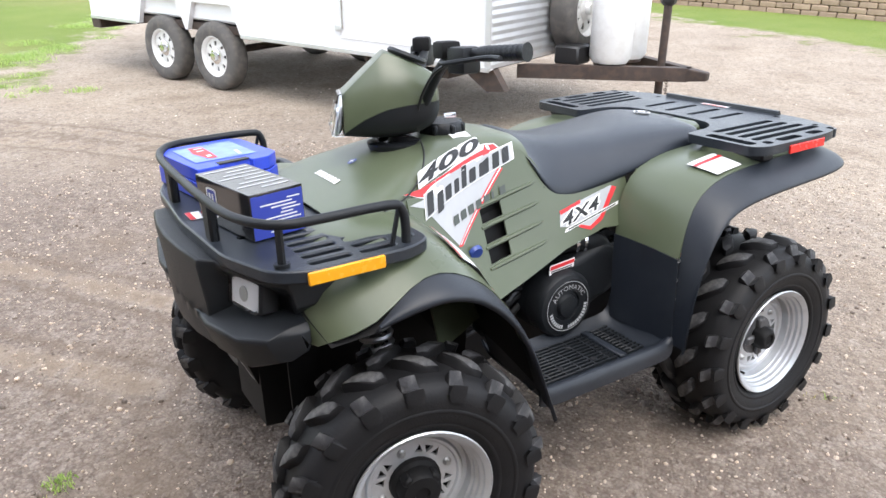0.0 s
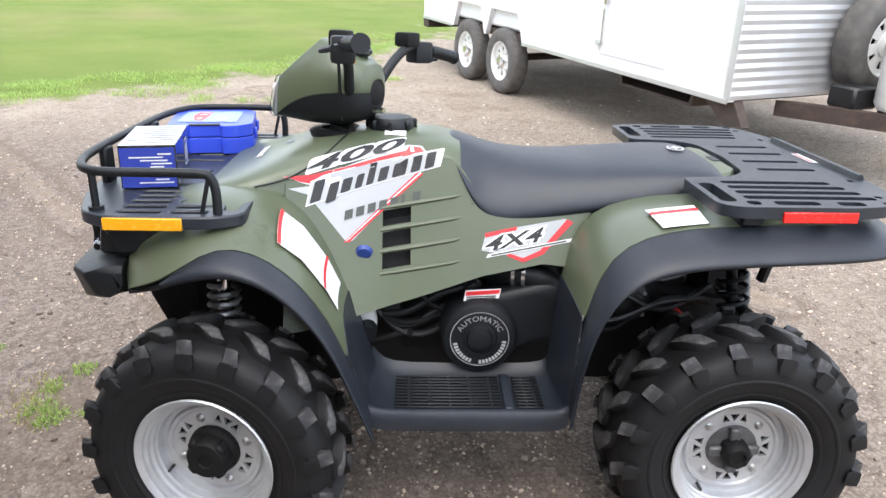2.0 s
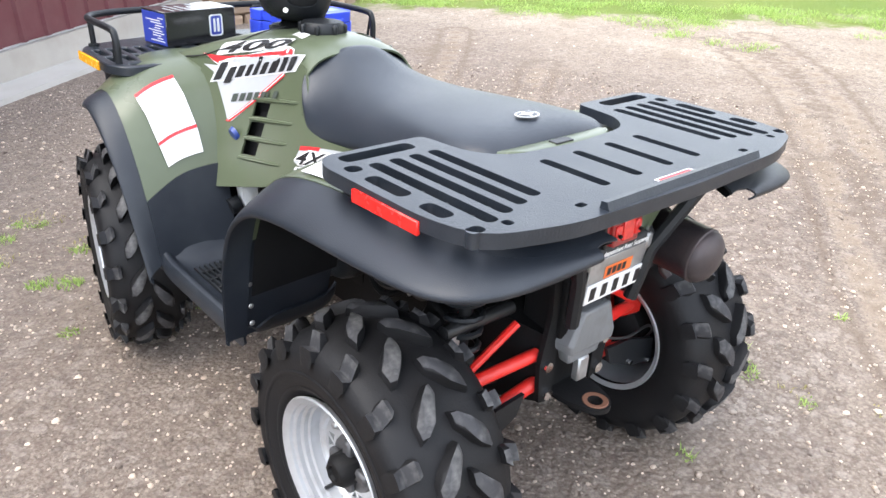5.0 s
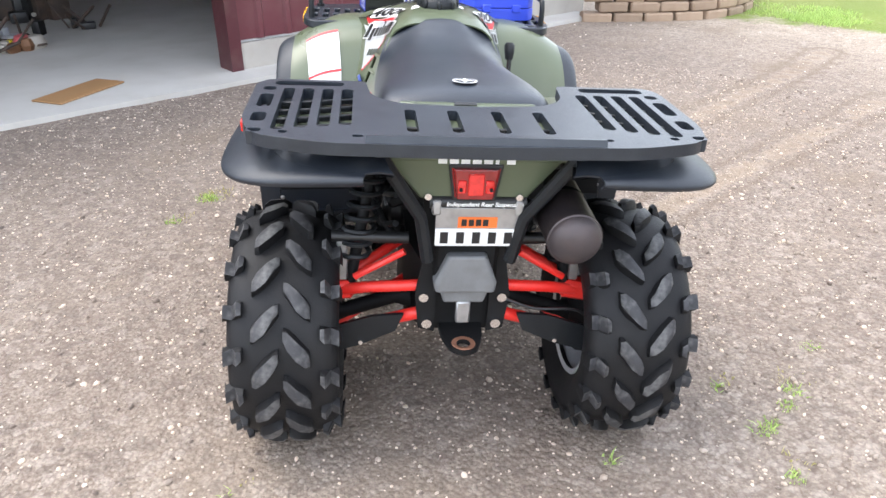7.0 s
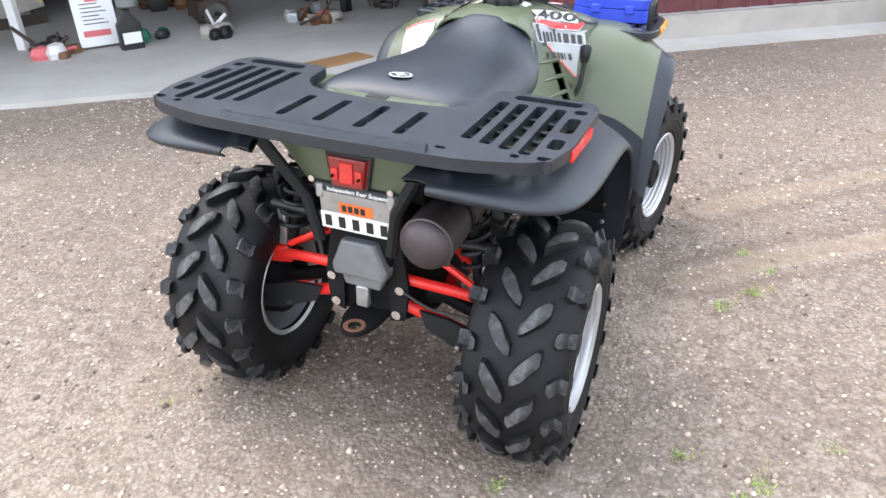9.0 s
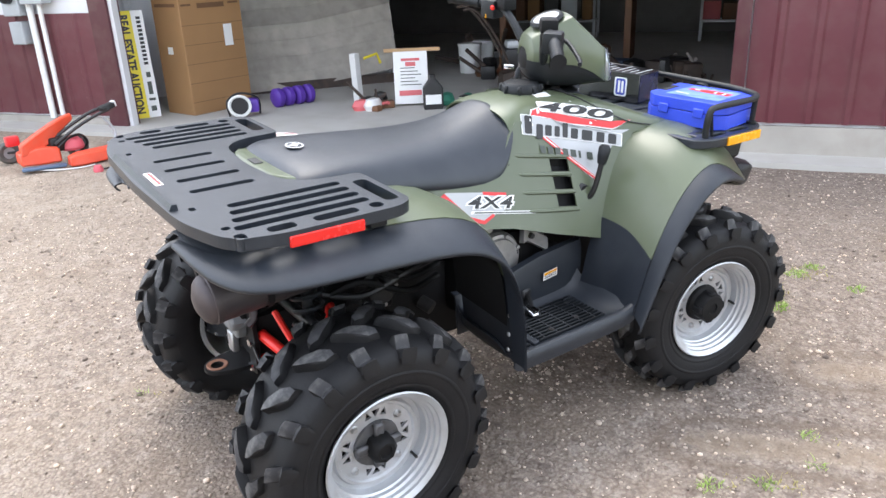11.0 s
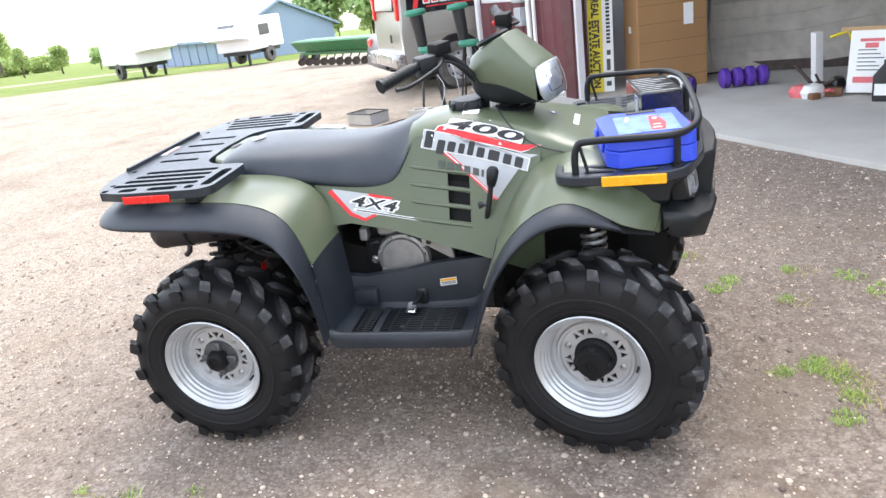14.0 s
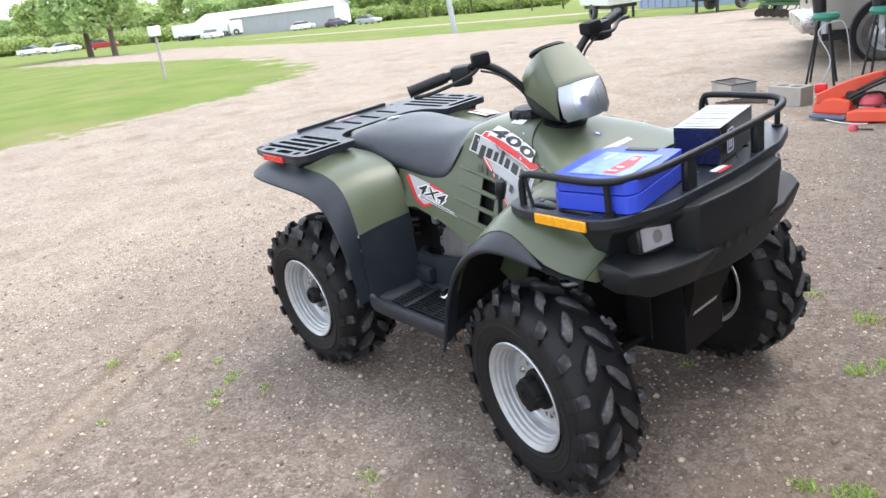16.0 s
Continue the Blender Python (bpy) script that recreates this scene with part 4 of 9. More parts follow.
# x, lowest z, seam z, shoulder z, top z, half width at the seam, at the shoulder, at the top
POD = [
    (-0.104, -0.034, 0.002, 0.016, 0.030, 0.044, 0.040, 0.026),
    (-0.092, -0.060, 0.002, 0.036, 0.066, 0.072, 0.068, 0.046),
    (-0.062, -0.078, 0.001, 0.048, 0.086, 0.090, 0.085, 0.055),
    (-0.018, -0.088, -0.002, 0.056, 0.108, 0.098, 0.092, 0.056),
    (0.032, -0.090, -0.009, 0.057, 0.128, 0.101, 0.094, 0.054),
    (0.056, -0.089, -0.017, 0.048, 0.107, 0.100, 0.093, 0.060),
    (0.092, -0.085, -0.032, 0.030, 0.076, 0.095, 0.089, 0.066),
    (0.128, -0.079, -0.054, 0.006, 0.044, 0.086, 0.082, 0.070),
    (0.145, -0.074, -0.066, -0.008, 0.030, 0.080, 0.078, 0.069),
]


def pod_row(x, zb, zs, zh, zt, w, wh, wt, upper):
    if upper:
        half = [(w, zs), (w * 0.4 + wh * 0.6, zs * 0.45 + zh * 0.55), (wh, zh), (wh * 0.45 + wt * 0.55, zh * 0.45 + zt * 0.55), (wt, zt - 0.002), (wt * 0.85, zt + 0.001), (wt * 0.4, zt + 0.003)]
        top = zt + 0.004
    else:
        half = [(w, zs), (w * 0.97, zs + (zb - zs) * 0.4), (w * 0.84, zs + (zb - zs) * 0.75), (w * 0.55, zs + (zb - zs) * 0.95)]
        top = zb
    return [(x, y, z) for y, z in half] + [(x, 0.0, top)] + [(x, -y, z) for y, z in half[::-1]]


pod = part("pod", sheet([pod_row(*p, True) for p in POD]), GREEN, quad, "olive angular headlight pod", smooth=32, bevel=0.007, solid=0.004, m=TURN)
part("pod_tub", sheet([pod_row(*p, False) for p in POD]), BLACK, pod, "black lower half of the pod", smooth=180, sub=1, solid=0.004)
part("pod_core", loft([[(x, w * 0.84 * math.cos(a), (zb + zt) / 2 + (zt - zb) * 0.40 * math.sin(a)) for a in (j * math.pi / 8 for j in range(16))] for x, zb, zs, zh, zt, w, wh, wt in POD[:-2]]), DARK, pod, smooth=180)


def lens_ring(x, s, lean=0.20):
    out = [(0.071, 0.033), (0.080, -0.006), (0.079, -0.054), (0.066, -0.074), (0.0, -0.077), (-0.066, -0.074), (-0.079, -0.054), (-0.080, -0.006), (-0.071, 0.033), (0.0, 0.036)]
    return [(x - lean * (z + 0.075), y * s, -0.020 + (z + 0.020) * s) for y, z in out]


part("headlight_lens", loft([lens_ring(0.146, 1.0), lens_ring(0.168, 0.99), lens_ring(0.176, 0.93), lens_ring(0.180, 0.5)], caps=False), LENS, pod, "clear wide headlight lens", smooth=60, solid=0.003)
part("lens_face", flat_faces([[(y, z) for x, y, z in lens_ring(0, 0.52)]], lambda u, v: Vector((0.180 - 0.2 * (v + 0.075), u, v))), LENS, pod, smooth=0, solid=0.003)
part("reflector_bowl", loft([lens_ring(0.166, 0.95), lens_ring(0.154, 0.85), lens_ring(0.142, 0.55), lens_ring(0.137, 0.12)]), REFLECT, pod, "bright reflector", smooth=180)
part("lamp_bulb", lathe(bmesh.new(), [(0, 0.022), (0.012, 0.020), (0.014, 0.0), (0, 0)], pose(0.140, 0, -0.020, 0, 90, 0), 12), REFLECT, pod, "headlight bulb")
gm = pose(-0.028, 0, 0.106, 0, -22, 0)
part("gauge", lathe(bmesh.new(), [(0, 0), (0.060, 0), (0.066, 0.008), (0.060, 0.016), (0.054, 0.013), (0, 0.012)], gm @ Matrix.Diagonal((0.80, 0.92, 1, 1)), 28), BLACK, pod, "oval instrument pod")
part("dial", lathe(bmesh.new(), [(0, 0.0145), (0.050, 0.0145)], gm @ Matrix.Diagonal((0.80, 0.92, 1, 1)), 24), SILVER, pod, "pale dial face")
for k, _ in SIDES:
    end = Vector((-0.235, 0.375, 0.128)) if k > 0 else Vector((-0.155, 0.420, 0.085))
    elbow = Vector((-0.130, 0.245, 0.122)) if k > 0 else Vector((-0.110, 0.262, 0.110))
    pts = catmull([(-0.050, k * 0.02, -0.06), (-0.062, k * 0.075, 0.000), (-0.085, k * 0.130, 0.070), (-0.105, k * 0.190, 0.112), (elbow.x, k * elbow.y, elbow.z), (end.x, k * end.y, end.z)], 5)
    hb = part("handlebar", one_tube(pts, 0.0130, 10), BLACK, quad, "black steel handlebar", m=TURN)
    d = (end - elbow).normalized()
    g = [end - d * t for t in (0.118, 0.105, 0.0, -0.008)]
    part("grip", one_tube([(p.x, k * p.y, p.z) for p in g], [0.0165, 0.0175, 0.0175, 0.021], 14), BLACK, hb, "black rubber grip")
    for j in range(7):
        p = end - d * (0.012 + j * 0.014)
        q = p + d * 0.005
        part("grip_ring", one_tube([(p.x, k * p.y, p.z), (q.x, k * q.y, q.z)], 0.0181, 12), BLACK, hb)
    part("switch_block", one_box((0, 0, -0.012), (0.055, 0.060, 0.060), pose(elbow.x, k * elbow.y, elbow.z, 0, 0, k * 30), 0.010, 2), BLACK, hb, "black switch housing")
    part("reservoir", one_box((0, 0, 0), (0.050, 0.058, 0.040), pose(-0.100, k * 0.195, 0.132, 0, 0, k * 14), 0.010, 2), DARK, hb, "black brake fluid reservoir")
    lv = catmull([(-0.085, k * 0.215, 0.108), (elbow.x + 0.045, k * 0.265, elbow.z - 0.016), (end.x + 0.075, k * (end.y - 0.04), end.z - 0.010), (end.x + 0.055, k * (end.y + 0.01), end.z - 0.010)], 4)
    part("brake_lever", one_tube(lv, 0.006, 8), BLACK, hb, "brake lever")
    part("cable", one_tube(catmull([(-0.092, k * 0.205, 0.098), (-0.070, k * 0.150, 0.070), (-0.046, k * 0.098, 0.006), (-0.040, k * 0.070, -0.070)], 5), 0.0038, 6), INK, hb, "black control cable")
part("yellow_switch", one_box((-0.150, 0.240, 0.088), (0.014, 0.014, 0.014), None, 0.002), YELLOW, quad, m=TURN)
part("red_switch", one_box((-0.142, 0.205, 0.118), (0.012, 0.016, 0.014), None, 0.003), REDREF, quad, m=TURN)
part("bar_clamp", one_box((-0.06, 0, -0.02), (0.05, 0.09, 0.05), None, 0.01), DARK, quad, m=TURN)
part("key", one_tube([(-0.115, 0.045, -0.04), (-0.145, 0.05, -0.038)], 0.007, 8), CHROME, quad, "ignition key", m=TURN)
part("steering_stem", one_tube([(-0.02, 0, -0.09), (0.0, 0, -0.16)], 0.045, 14), DARK, quad, m=TURN)


# wheels
def tyre_radius(h, w):
    u = abs(h) / w
    return 0.289 - 0.012 * u ** 2 - 0.030 * max(0, u - 0.72) ** 2 / 0.08


def lug_mesh(w, side, shoulder, seed):
    """One worn rubber block of the tread: a broad foot, sloping flanks, a narrow scuffed top."""
    r = random.Random(seed)
    path = (0.68, 0.76, 0.86, 0.96, 1.00) if shoulder else (0.04, 0.12, 0.27, 0.43, 0.51)
    bm = bmesh.new()
    secs = []
    for i, h in enumerate(path):
        a = (0.12 * (0.8 - h)) if shoulder else 0.44 * (0.47 - h)
        a += r.uniform(-0.010, 0.010)
        hw = ((0.062, 0.074, 0.080, 0.078, 0.062)[i] if shoulder else (0.058, 0.084, 0.096, 0.092, 0.070)[i]) * r.uniform(0.90, 1.08)
        top = hw * (0.60, 0.74, 0.78, 0.74, 0.56)[i] * r.uniform(0.86, 1.10)
        base = tyre_radius(min(h, 0.84) * w, w) if h < 0.85 else (0.268, 0.252)[i - 3]
        lift = (0.015, 0.022, 0.022, 0.016, 0.003)[i] if shoulder else (0.017, 0.024, 0.025, 0.024, 0.016)[i]
        lean = r.uniform(-0.008, 0.008)
        hh = side * w * h + (side * 0.007 if shoulder and i > 2 else 0.0)
        secs.append([bm.verts.new((q * math.cos(a + da), q * math.sin(a + da), hh)) for da, q in ((-hw, base - 0.006), (-hw * 0.5 - top * 0.5, base + lift * 0.62), (lean - top, base + lift * 0.96), (lean, base + lift), (lean + top, base + lift * 0.96), (hw * 0.5 + top * 0.5, base + lift * 0.62), (hw, base - 0.006))])
    for j, (p, q) in enumerate(zip(secs, secs[1:])):
        for i in range(6):
            f = bm.faces.new((p[i], p[i + 1], q[i + 1], q[i]))
            f.material_index = 1 if i in (2, 3) and j < (3 if shoulder else 4) else 0
    bm.faces.new(secs[0])
    bm.faces.new(secs[-1][::-1])
    bmesh.ops.recalc_face_normals(bm, faces=bm.faces)
    me = bpy.data.meshes.new("tread_lug")
    bm.to_mesh(me)
    bm.free()
    me.materials.append(TYRE)
    me.materials.append(LUG)
    me.polygons.foreach_set("use_smooth", [True] * len(me.polygons))
    me.set_sharp_from_angle(angle=radians(46))
    return me


HUBGREY = material("oiled_grey_hub", (0.10, 0.10, 0.105), 0.45, metal=0.4, var=0.3, scale=20, dirt=0.5, dirt_color=(0.03, 0.028, 0.026))
LUGS = {(w_, sd, sh_): [lug_mesh(w_, sd, sh_, q) for q in range(4)] for w_ in (0.106, 0.128) for sd in (1, -1) for sh_ in (True, False)}


def wheel(parent, w, m, rear=False):
    prof = [(0.151, -w * 0.70), (0.170, -w * 0.86), (0.203, -w * 0.98), (0.240, -w), (0.263, -w * 0.95)]
    prof += [(tyre_radius(h * w, w), h * w) for h in (-0.86, -0.7, -0.45, -0.2, 0, 0.2, 0.45, 0.7, 0.86)]
    prof += [(0.263, w * 0.95), (0.240, w), (0.203, w * 0.98), (0.170, w * 0.86), (0.151, w * 0.70)]
    tyre = part("tyre", lathe(bmesh.new(), prof, None, 56), TYRE, parent, "black knobbly mud tyre", smooth=180, m=m)
    for r in (0.176, 0.214):
        part("bead_ring", lathe(bmesh.new(), [(r, w * 0.885 if r < 0.2 else w * 0.99), (r + 0.003, w * 0.915 if r < 0.2 else w * 1.01), (r + 0.008, w * 0.935 if r < 0.2 else w * 1.012), (r + 0.011, w * 0.93 if r < 0.2 else w * 0.995)], None, 48), TYRE, tyre)
    n = 17
    for side in (1, -1):
        for j in range(2 * n):
            ob = new("tread_lug", LUGS[(w, side, j % 2 == 0)][(j * 7 // 3) % 4])
            ob.parent = tyre
            ob.matrix_basis = pose(0, 0, 0, 0, 0, 180.0 * (j + (0.9 if side < 0 else 0)) / n)
    d = w - 0.075
    rimp = [(0.150, -w * 0.80), (0.162, -w * 0.84), (0.166, -w * 0.80), (0.150, -w * 0.60), (0.138, -w * 0.2), (0.128, d - 0.01), (0.128, d), (0.131, d + 0.010), (0.131, d + 0.020), (0.136, d + 0.023), (0.136, d + 0.033), (0.142, d + 0.037), (0.142, d + 0.047), (0.149, d + 0.051), (0.150, d + 0.058), (0.158, d + 0.064), (0.163, d + 0.067), (0.166, d + 0.064), (0.160, d + 0.052)]
    rim = part("rim", lathe(bmesh.new(), rimp, None, 56), RIM, parent, "silver painted steel rim with stepped rings", smooth=30, m=m)
    circle = [(0.130 * math.cos(j * math.pi / 24), 0.130 * math.sin(j * math.pi / 24)) for j in range(48)]
    tri = []
    for q in range(4):
        for j in (-1, 0, 1):
            a = q * math.pi / 2 + math.pi / 4 + j * 0.27
            up = 1 if j else -1
            tri.append([((0.083 + up * r) * math.cos(a + b), (0.083 + up * r) * math.sin(a + b)) for r, b in ((0.011, -0.0), (-0.009, -0.125), (-0.009, 0.125))])
    part("rim_disc", plate(circle, tri, d - 0.008, d), RIM, rim, "pressed disc with triangular holes", smooth=20)
    part("hub_back", lathe(bmesh.new(), [(0, d - 0.03), (0.125, d - 0.03)], None, 24), INK, rim)
    part("disc_ring", lathe(bmesh.new(), [(0.102, d), (0.106, d + 0.006), (0.113, d + 0.007), (0.118, d)], None, 40), RIM, rim)
    if rear:
        part("hub_flange", lathe(bmesh.new(), [(0.062, d), (0.060, d + 0.006), (0.02, d + 0.008), (0, d + 0.008)], None, 24), HUBGREY, rim, "bare grey hub flange")
        hub = part("hub_cap", lathe(bmesh.new(), [(0.036, d + 0.006), (0.035, d + 0.040), (0.026, d + 0.050), (0.018, d + 0.050), (0.016, d + 0.044), (0, d + 0.044)], None, 8), DARK, rim, "black hub nut cover")
        for j in range(4):
            part("hub_arm", one_box((0.040, 0, d + 0.013), (0.044, 0.026, 0.016), None, 0.005), HUBGREY, hub, m=pose(0, 0, 0, 0, 0, 90 * j + 45))
    else:
        hub = part("hub_cap", lathe(bmesh.new(), [(0.062, d), (0.060, d + 0.012), (0.050, d + 0.018), (0.048, d + 0.046), (0.042, d + 0.054), (0.018, d + 0.056), (0.016, d + 0.051), (0, d + 0.051)], None, 24), DARK, rim, "black hub cap")
        for j in range(4):
            part("cap_rib", one_box((0.046, 0, d + 0.034), (0.016, 0.026, 0.036), None, 0.005), DARK, hub, m=pose(0, 0, 0, 0, 0, 90 * j + 20))
    for j in range(4):
        a = j * math.pi / 2
        part("wheel_bolt", lathe(bmesh.new(), [(0, 0.011), (0.006, 0.010), (0.008, 0.004), (0.011, 0.002), (0.011, 0)], pose(0.084 * math.cos(a), 0.084 * math.sin(a), d), 8), ALLOY, rim)
    part("valve", one_tube([(0.122, 0.02, d), (0.122, 0.02, d + 0.026)], 0.004, 6), INK, rim)
    part("brake_drum", lathe(bmesh.new(), [(0, -w * 0.9), (0.06, -w * 0.9), (0.10, -w * 0.7), (0.115, d - 0.035)], None, 20), DARK, rim)


for k, side in SIDES:
    out = pose(0, 0, 0, -90 * k, 0, 0)
    wheel(quad, 0.106, Matrix.Translation((0.622, k * 0.455, 0.300 - (0.016 if k > 0 else 0))) @ pose(0, 0, 0, 0, 0, -11) @ out @ pose(0, 0, 0, 0, 0, 20 * k))
    wheel(quad, 0.128, Matrix.Translation((-0.603 + (0.008 if k > 0 else 0), k * 0.422, 0.298 - (0.018 if k > 0 else 0))) @ out @ pose(0, 0, 0, 0, 0, 47 * k), True)

# ---- engine, frame and running gear of the quad bike ----
def two_circle(c0, r0, c1, r1, n=18):
    """The outline round two circles, in the x-z plane."""
    pts = []
    for i in range(n):
        a = math.pi / 2 - math.pi * i / (n - 1)
        pts.append((c0[0] + r0 * math.cos(a), c0[1] + r0 * math.sin(a)))
    for i in range(n):
        a = -math.pi / 2 - math.pi * i / (n - 1)
        pts.append((c1[0] + r1 * math.cos(a), c1[1] + r1 * math.sin(a)))
    return pts


frame_ob = part("frame", loft([[(x, w, z0), (x, w, z1), (x, -w, z1), (x, -w, z0)] for x, w, z0, z1 in ((0.84, 0.10, 0.29, 0.55), (0.60, 0.12, 0.27, 0.66), (0.40, 0.14, 0.27, 0.60), (0.20, 0.13, 0.28, 0.52), (-0.15, 0.13, 0.28, 0.52), (-0.35, 0.14, 0.28, 0.58), (-0.60, 0.13, 0.30, 0.52), (-0.72, 0.09, 0.33, 0.50))]), DARK, quad, "dark steel frame and skid plate", smooth=20)
# dark filler block added so nothing shows through below the body panels
part("dark_filler", loft([[(x, w, z0), (x, w, z1), (x, -w, z1), (x, -w, z0)] for x, w, z0, z1 in ((0.60, 0.18, 0.72, 0.80), (0.40, 0.20, 0.64, 0.80), (0.10, 0.17, 0.62, 0.78), (-0.20, 0.17, 0.66, 0.76), (-0.50, 0.18, 0.70, 0.80), (-0.76, 0.16, 0.70, 0.82))]), DARK, frame_ob, smooth=20)
rng = random.Random(5)
eng = part("engine", one_box((0.03, -0.02, 0.47), (0.36, 0.32, 0.22), None, 0.03, 2), DARK, quad, "dirty cast engine block")
for j in range(26):
    c = (rng.uniform(-0.16, 0.24), rng.choice((-1, 1)) * rng.uniform(0.13, 0.19), rng.uniform(0.40, 0.60))
    if rng.random() < 0.5:
        part("engine_fitting", one_box(c, (rng.uniform(0.02, 0.06), 0.04, rng.uniform(0.02, 0.05)), pose(0, 0, 0, rng.uniform(-20, 20), rng.uniform(-30, 30), 0), 0.005), rng.choice((DARK, DARK, ALLOY, BLACK)), eng)
    else:
        part("engine_fitting", one_tube([c, (c[0] + rng.uniform(-0.05, 0.05), c[1] * 1.15, c[2] + rng.uniform(-0.03, 0.03))], rng.uniform(0.008, 0.022), 10), rng.choice((DARK, DARK, BLACK, ALLOY)), eng)
for j in range(6):
    y = rng.choice((-1, 1)) * 0.17
    p = [(0.30, y, rng.uniform(0.40, 0.55)), (0.20, y * 1.1, rng.uniform(0.42, 0.58)), (0.10, y * 1.05, rng.uniform(0.45, 0.6)), (0.0, y, rng.uniform(0.5, 0.62))]
    part("hose", one_tube(catmull(p, 4), rng.uniform(0.006, 0.011), 8), rng.choice((INK, DARK, DARK)), eng)
part("coolant_bottle", one_box((0.292, 0.225, 0.520), (0.045, 0.050, 0.095), pose(0, 0, 0, 0, 10, 0), 0.012, 2), WHITE, eng, "white translucent coolant bottle")
part("bottle_cap", one_tube([(0.287, 0.255, 0.487), (0.287, 0.285, 0.480)], 0.024, 14), BLACK, eng, "black cap")

# gear castings and hoses seen through the rear wheel wells
box_ = part("gearbox", one_box((-0.36, 0, 0.50), (0.26, 0.28, 0.20), None, 0.03, 2), DARK, quad, "dirty dark gearbox casting")
GEAR = material("oily_casting", (0.035, 0.034, 0.034), 0.5, metal=0.4, var=0.4, scale=12, bump=0.5, bump_scale=80, dirt=0.5, dirt_color=(0.020, 0.017, 0.014))
for k, _ in SIDES:
    part("bearing_housing", lathe(bmesh.new(), [(0.062, 0.12), (0.060, 0.165), (0.045, 0.172), (0.040, 0.185), (0.0, 0.188)], pose(-0.40, 0, 0.52, -90 * k, 0, 0), 20), GEAR, box_)
    for j in range(5):
        a = j * 1.257
        part("housing_bolt", one_tube([(-0.40 + 0.052 * math.cos(a), k * 0.165, 0.52 + 0.052 * math.sin(a)), (-0.40 + 0.052 * math.cos(a), k * 0.176, 0.52 + 0.052 * math.sin(a))], 0.006, 6), ALLOY, box_)
    for j in range(9):
        c = (rng.uniform(-0.52, -0.24), k * rng.uniform(0.13, 0.20), rng.uniform(0.42, 0.68))
        if j % 3 == 0:
            part("gearbox_fitting", one_tube([c, (c[0] + rng.uniform(-0.04, 0.04), c[1] + k * 0.035, c[2] + rng.uniform(-0.02, 0.02))], rng.uniform(0.012, 0.026), 10), GEAR, box_)
        else:
            part("gearbox_fitting", one_box(c, (rng.uniform(0.03, 0.08), 0.05, rng.uniform(0.03, 0.07)), pose(0, 0, 0, rng.uniform(-20, 20), rng.uniform(-30, 30), 0), 0.008), rng.choice((GEAR, DARK, DARK)), box_)
    for j in range(4):
        z = rng.uniform(0.52, 0.70)
        part("vent_hose", one_tube(catmull([(-0.22, k * 0.19, z), (-0.34, k * 0.215, z + rng.uniform(-0.07, 0.07)), (-0.48, k * 0.20, z + rng.uniform(-0.07, 0.07)), (-0.62, k * 0.16, z)], 5), rng.uniform(0.006, 0.012), 8), rng.choice((INK, DARK)), box_)
    part("air_box", one_box((-0.36, k * 0.10, 0.70), (0.36, 0.14, 0.14), None, 0.03, 2), DARK, box_)

# left: belt drive cover
m = Matrix(((1, 0, 0, 0), (0, 0, 1, 0), (0, 1, 0, 0), (0, 0, 0, 1)))
ol = two_circle((0.003, 0.466), 0.100, (-0.165, 0.520), 0.085)
rings = []
for y, sc in ((0.10, 1.0), (0.205, 1.0), (0.228, 0.97), (0.238, 0.90), (0.240, 0.70)):
    rings.append([(-0.075 + (x + 0.075) * sc, y, 0.49 + (z - 0.49) * sc) for x, z in ol])
cvt = part("belt_cover", loft(rings), BLACK, quad, "black plastic belt drive cover", smooth=60)
fm = pose(0.003, 0, 0.466, -90, 0, 0)
part("drum_face", lathe(bmesh.new(), [(0.098, 0.20), (0.098, 0.262), (0.090, 0.276), (0.076, 0.280), (0.073, 0.276), (0.046, 0.277), (0.044, 0.272), (0.034, 0.274), (0.030, 0.284), (0.0, 0.288)], fm, 40), BLACK, cvt, "round ribbed drum face", smooth=35)
part("ring_mark", lathe(bmesh.new(), [(0.0735, 0.2815), (0.0752, 0.2815)], fm, 48), SILVER, cvt)


def ring_text(text, r0, a_mid, size, name, top=True):
    pts, faces = letters(text, size, align="CENTER", spacing=1.05)

    def bend(u, v):
        a = a_mid - u / r0 if top else a_mid + u / r0
        r = r0 + v if top else r0 - v
        return Vector((0.003 - r * math.cos(a), 0.2835, 0.466 + r * math.sin(a)))
    me = bpy.data.meshes.new(name)
    me.from_pydata([bend(p.x, p.y) for p in pts], [], faces)
    return mesh_part(name, me, SILVER, cvt, "raised grey lettering", smooth=0)


ring_text("AUTOMATIC", 0.052, math.pi / 2, 0.020, "drum_word")
bars = [(-0.085 + 0.0085 * j, 0.0, 0.006, 0.0105, 0) for j in range(21) if j not in (8, 9)]
bars_on("drum_bars", bars, lambda u, v: Vector((0.003 - (0.068 - v) * math.cos(-math.pi / 2 + u / 0.06), 0.2835, 0.466 + (0.068 - v) * math.sin(-math.pi / 2 + u / 0.06))), SILVER, cvt)
part("cover_sticker", flat_faces([[(-0.045, -0.012), (0.045, -0.004), (0.050, 0.022), (-0.040, 0.016)]], lambda u, v: Vector((0.0 - u, 0.2445 - 0.1 * v, 0.568 + v))), WHITE, cvt, "white and red warning sticker", smooth=0)
part("sticker_band", flat_faces([[(-0.041, 0.002), (0.045, 0.009), (0.048, 0.019), (-0.038, 0.013)]], lambda u, v: Vector((0.0 - u, 0.2455 - 0.1 * v, 0.568 + v))), RED, cvt, smooth=0)
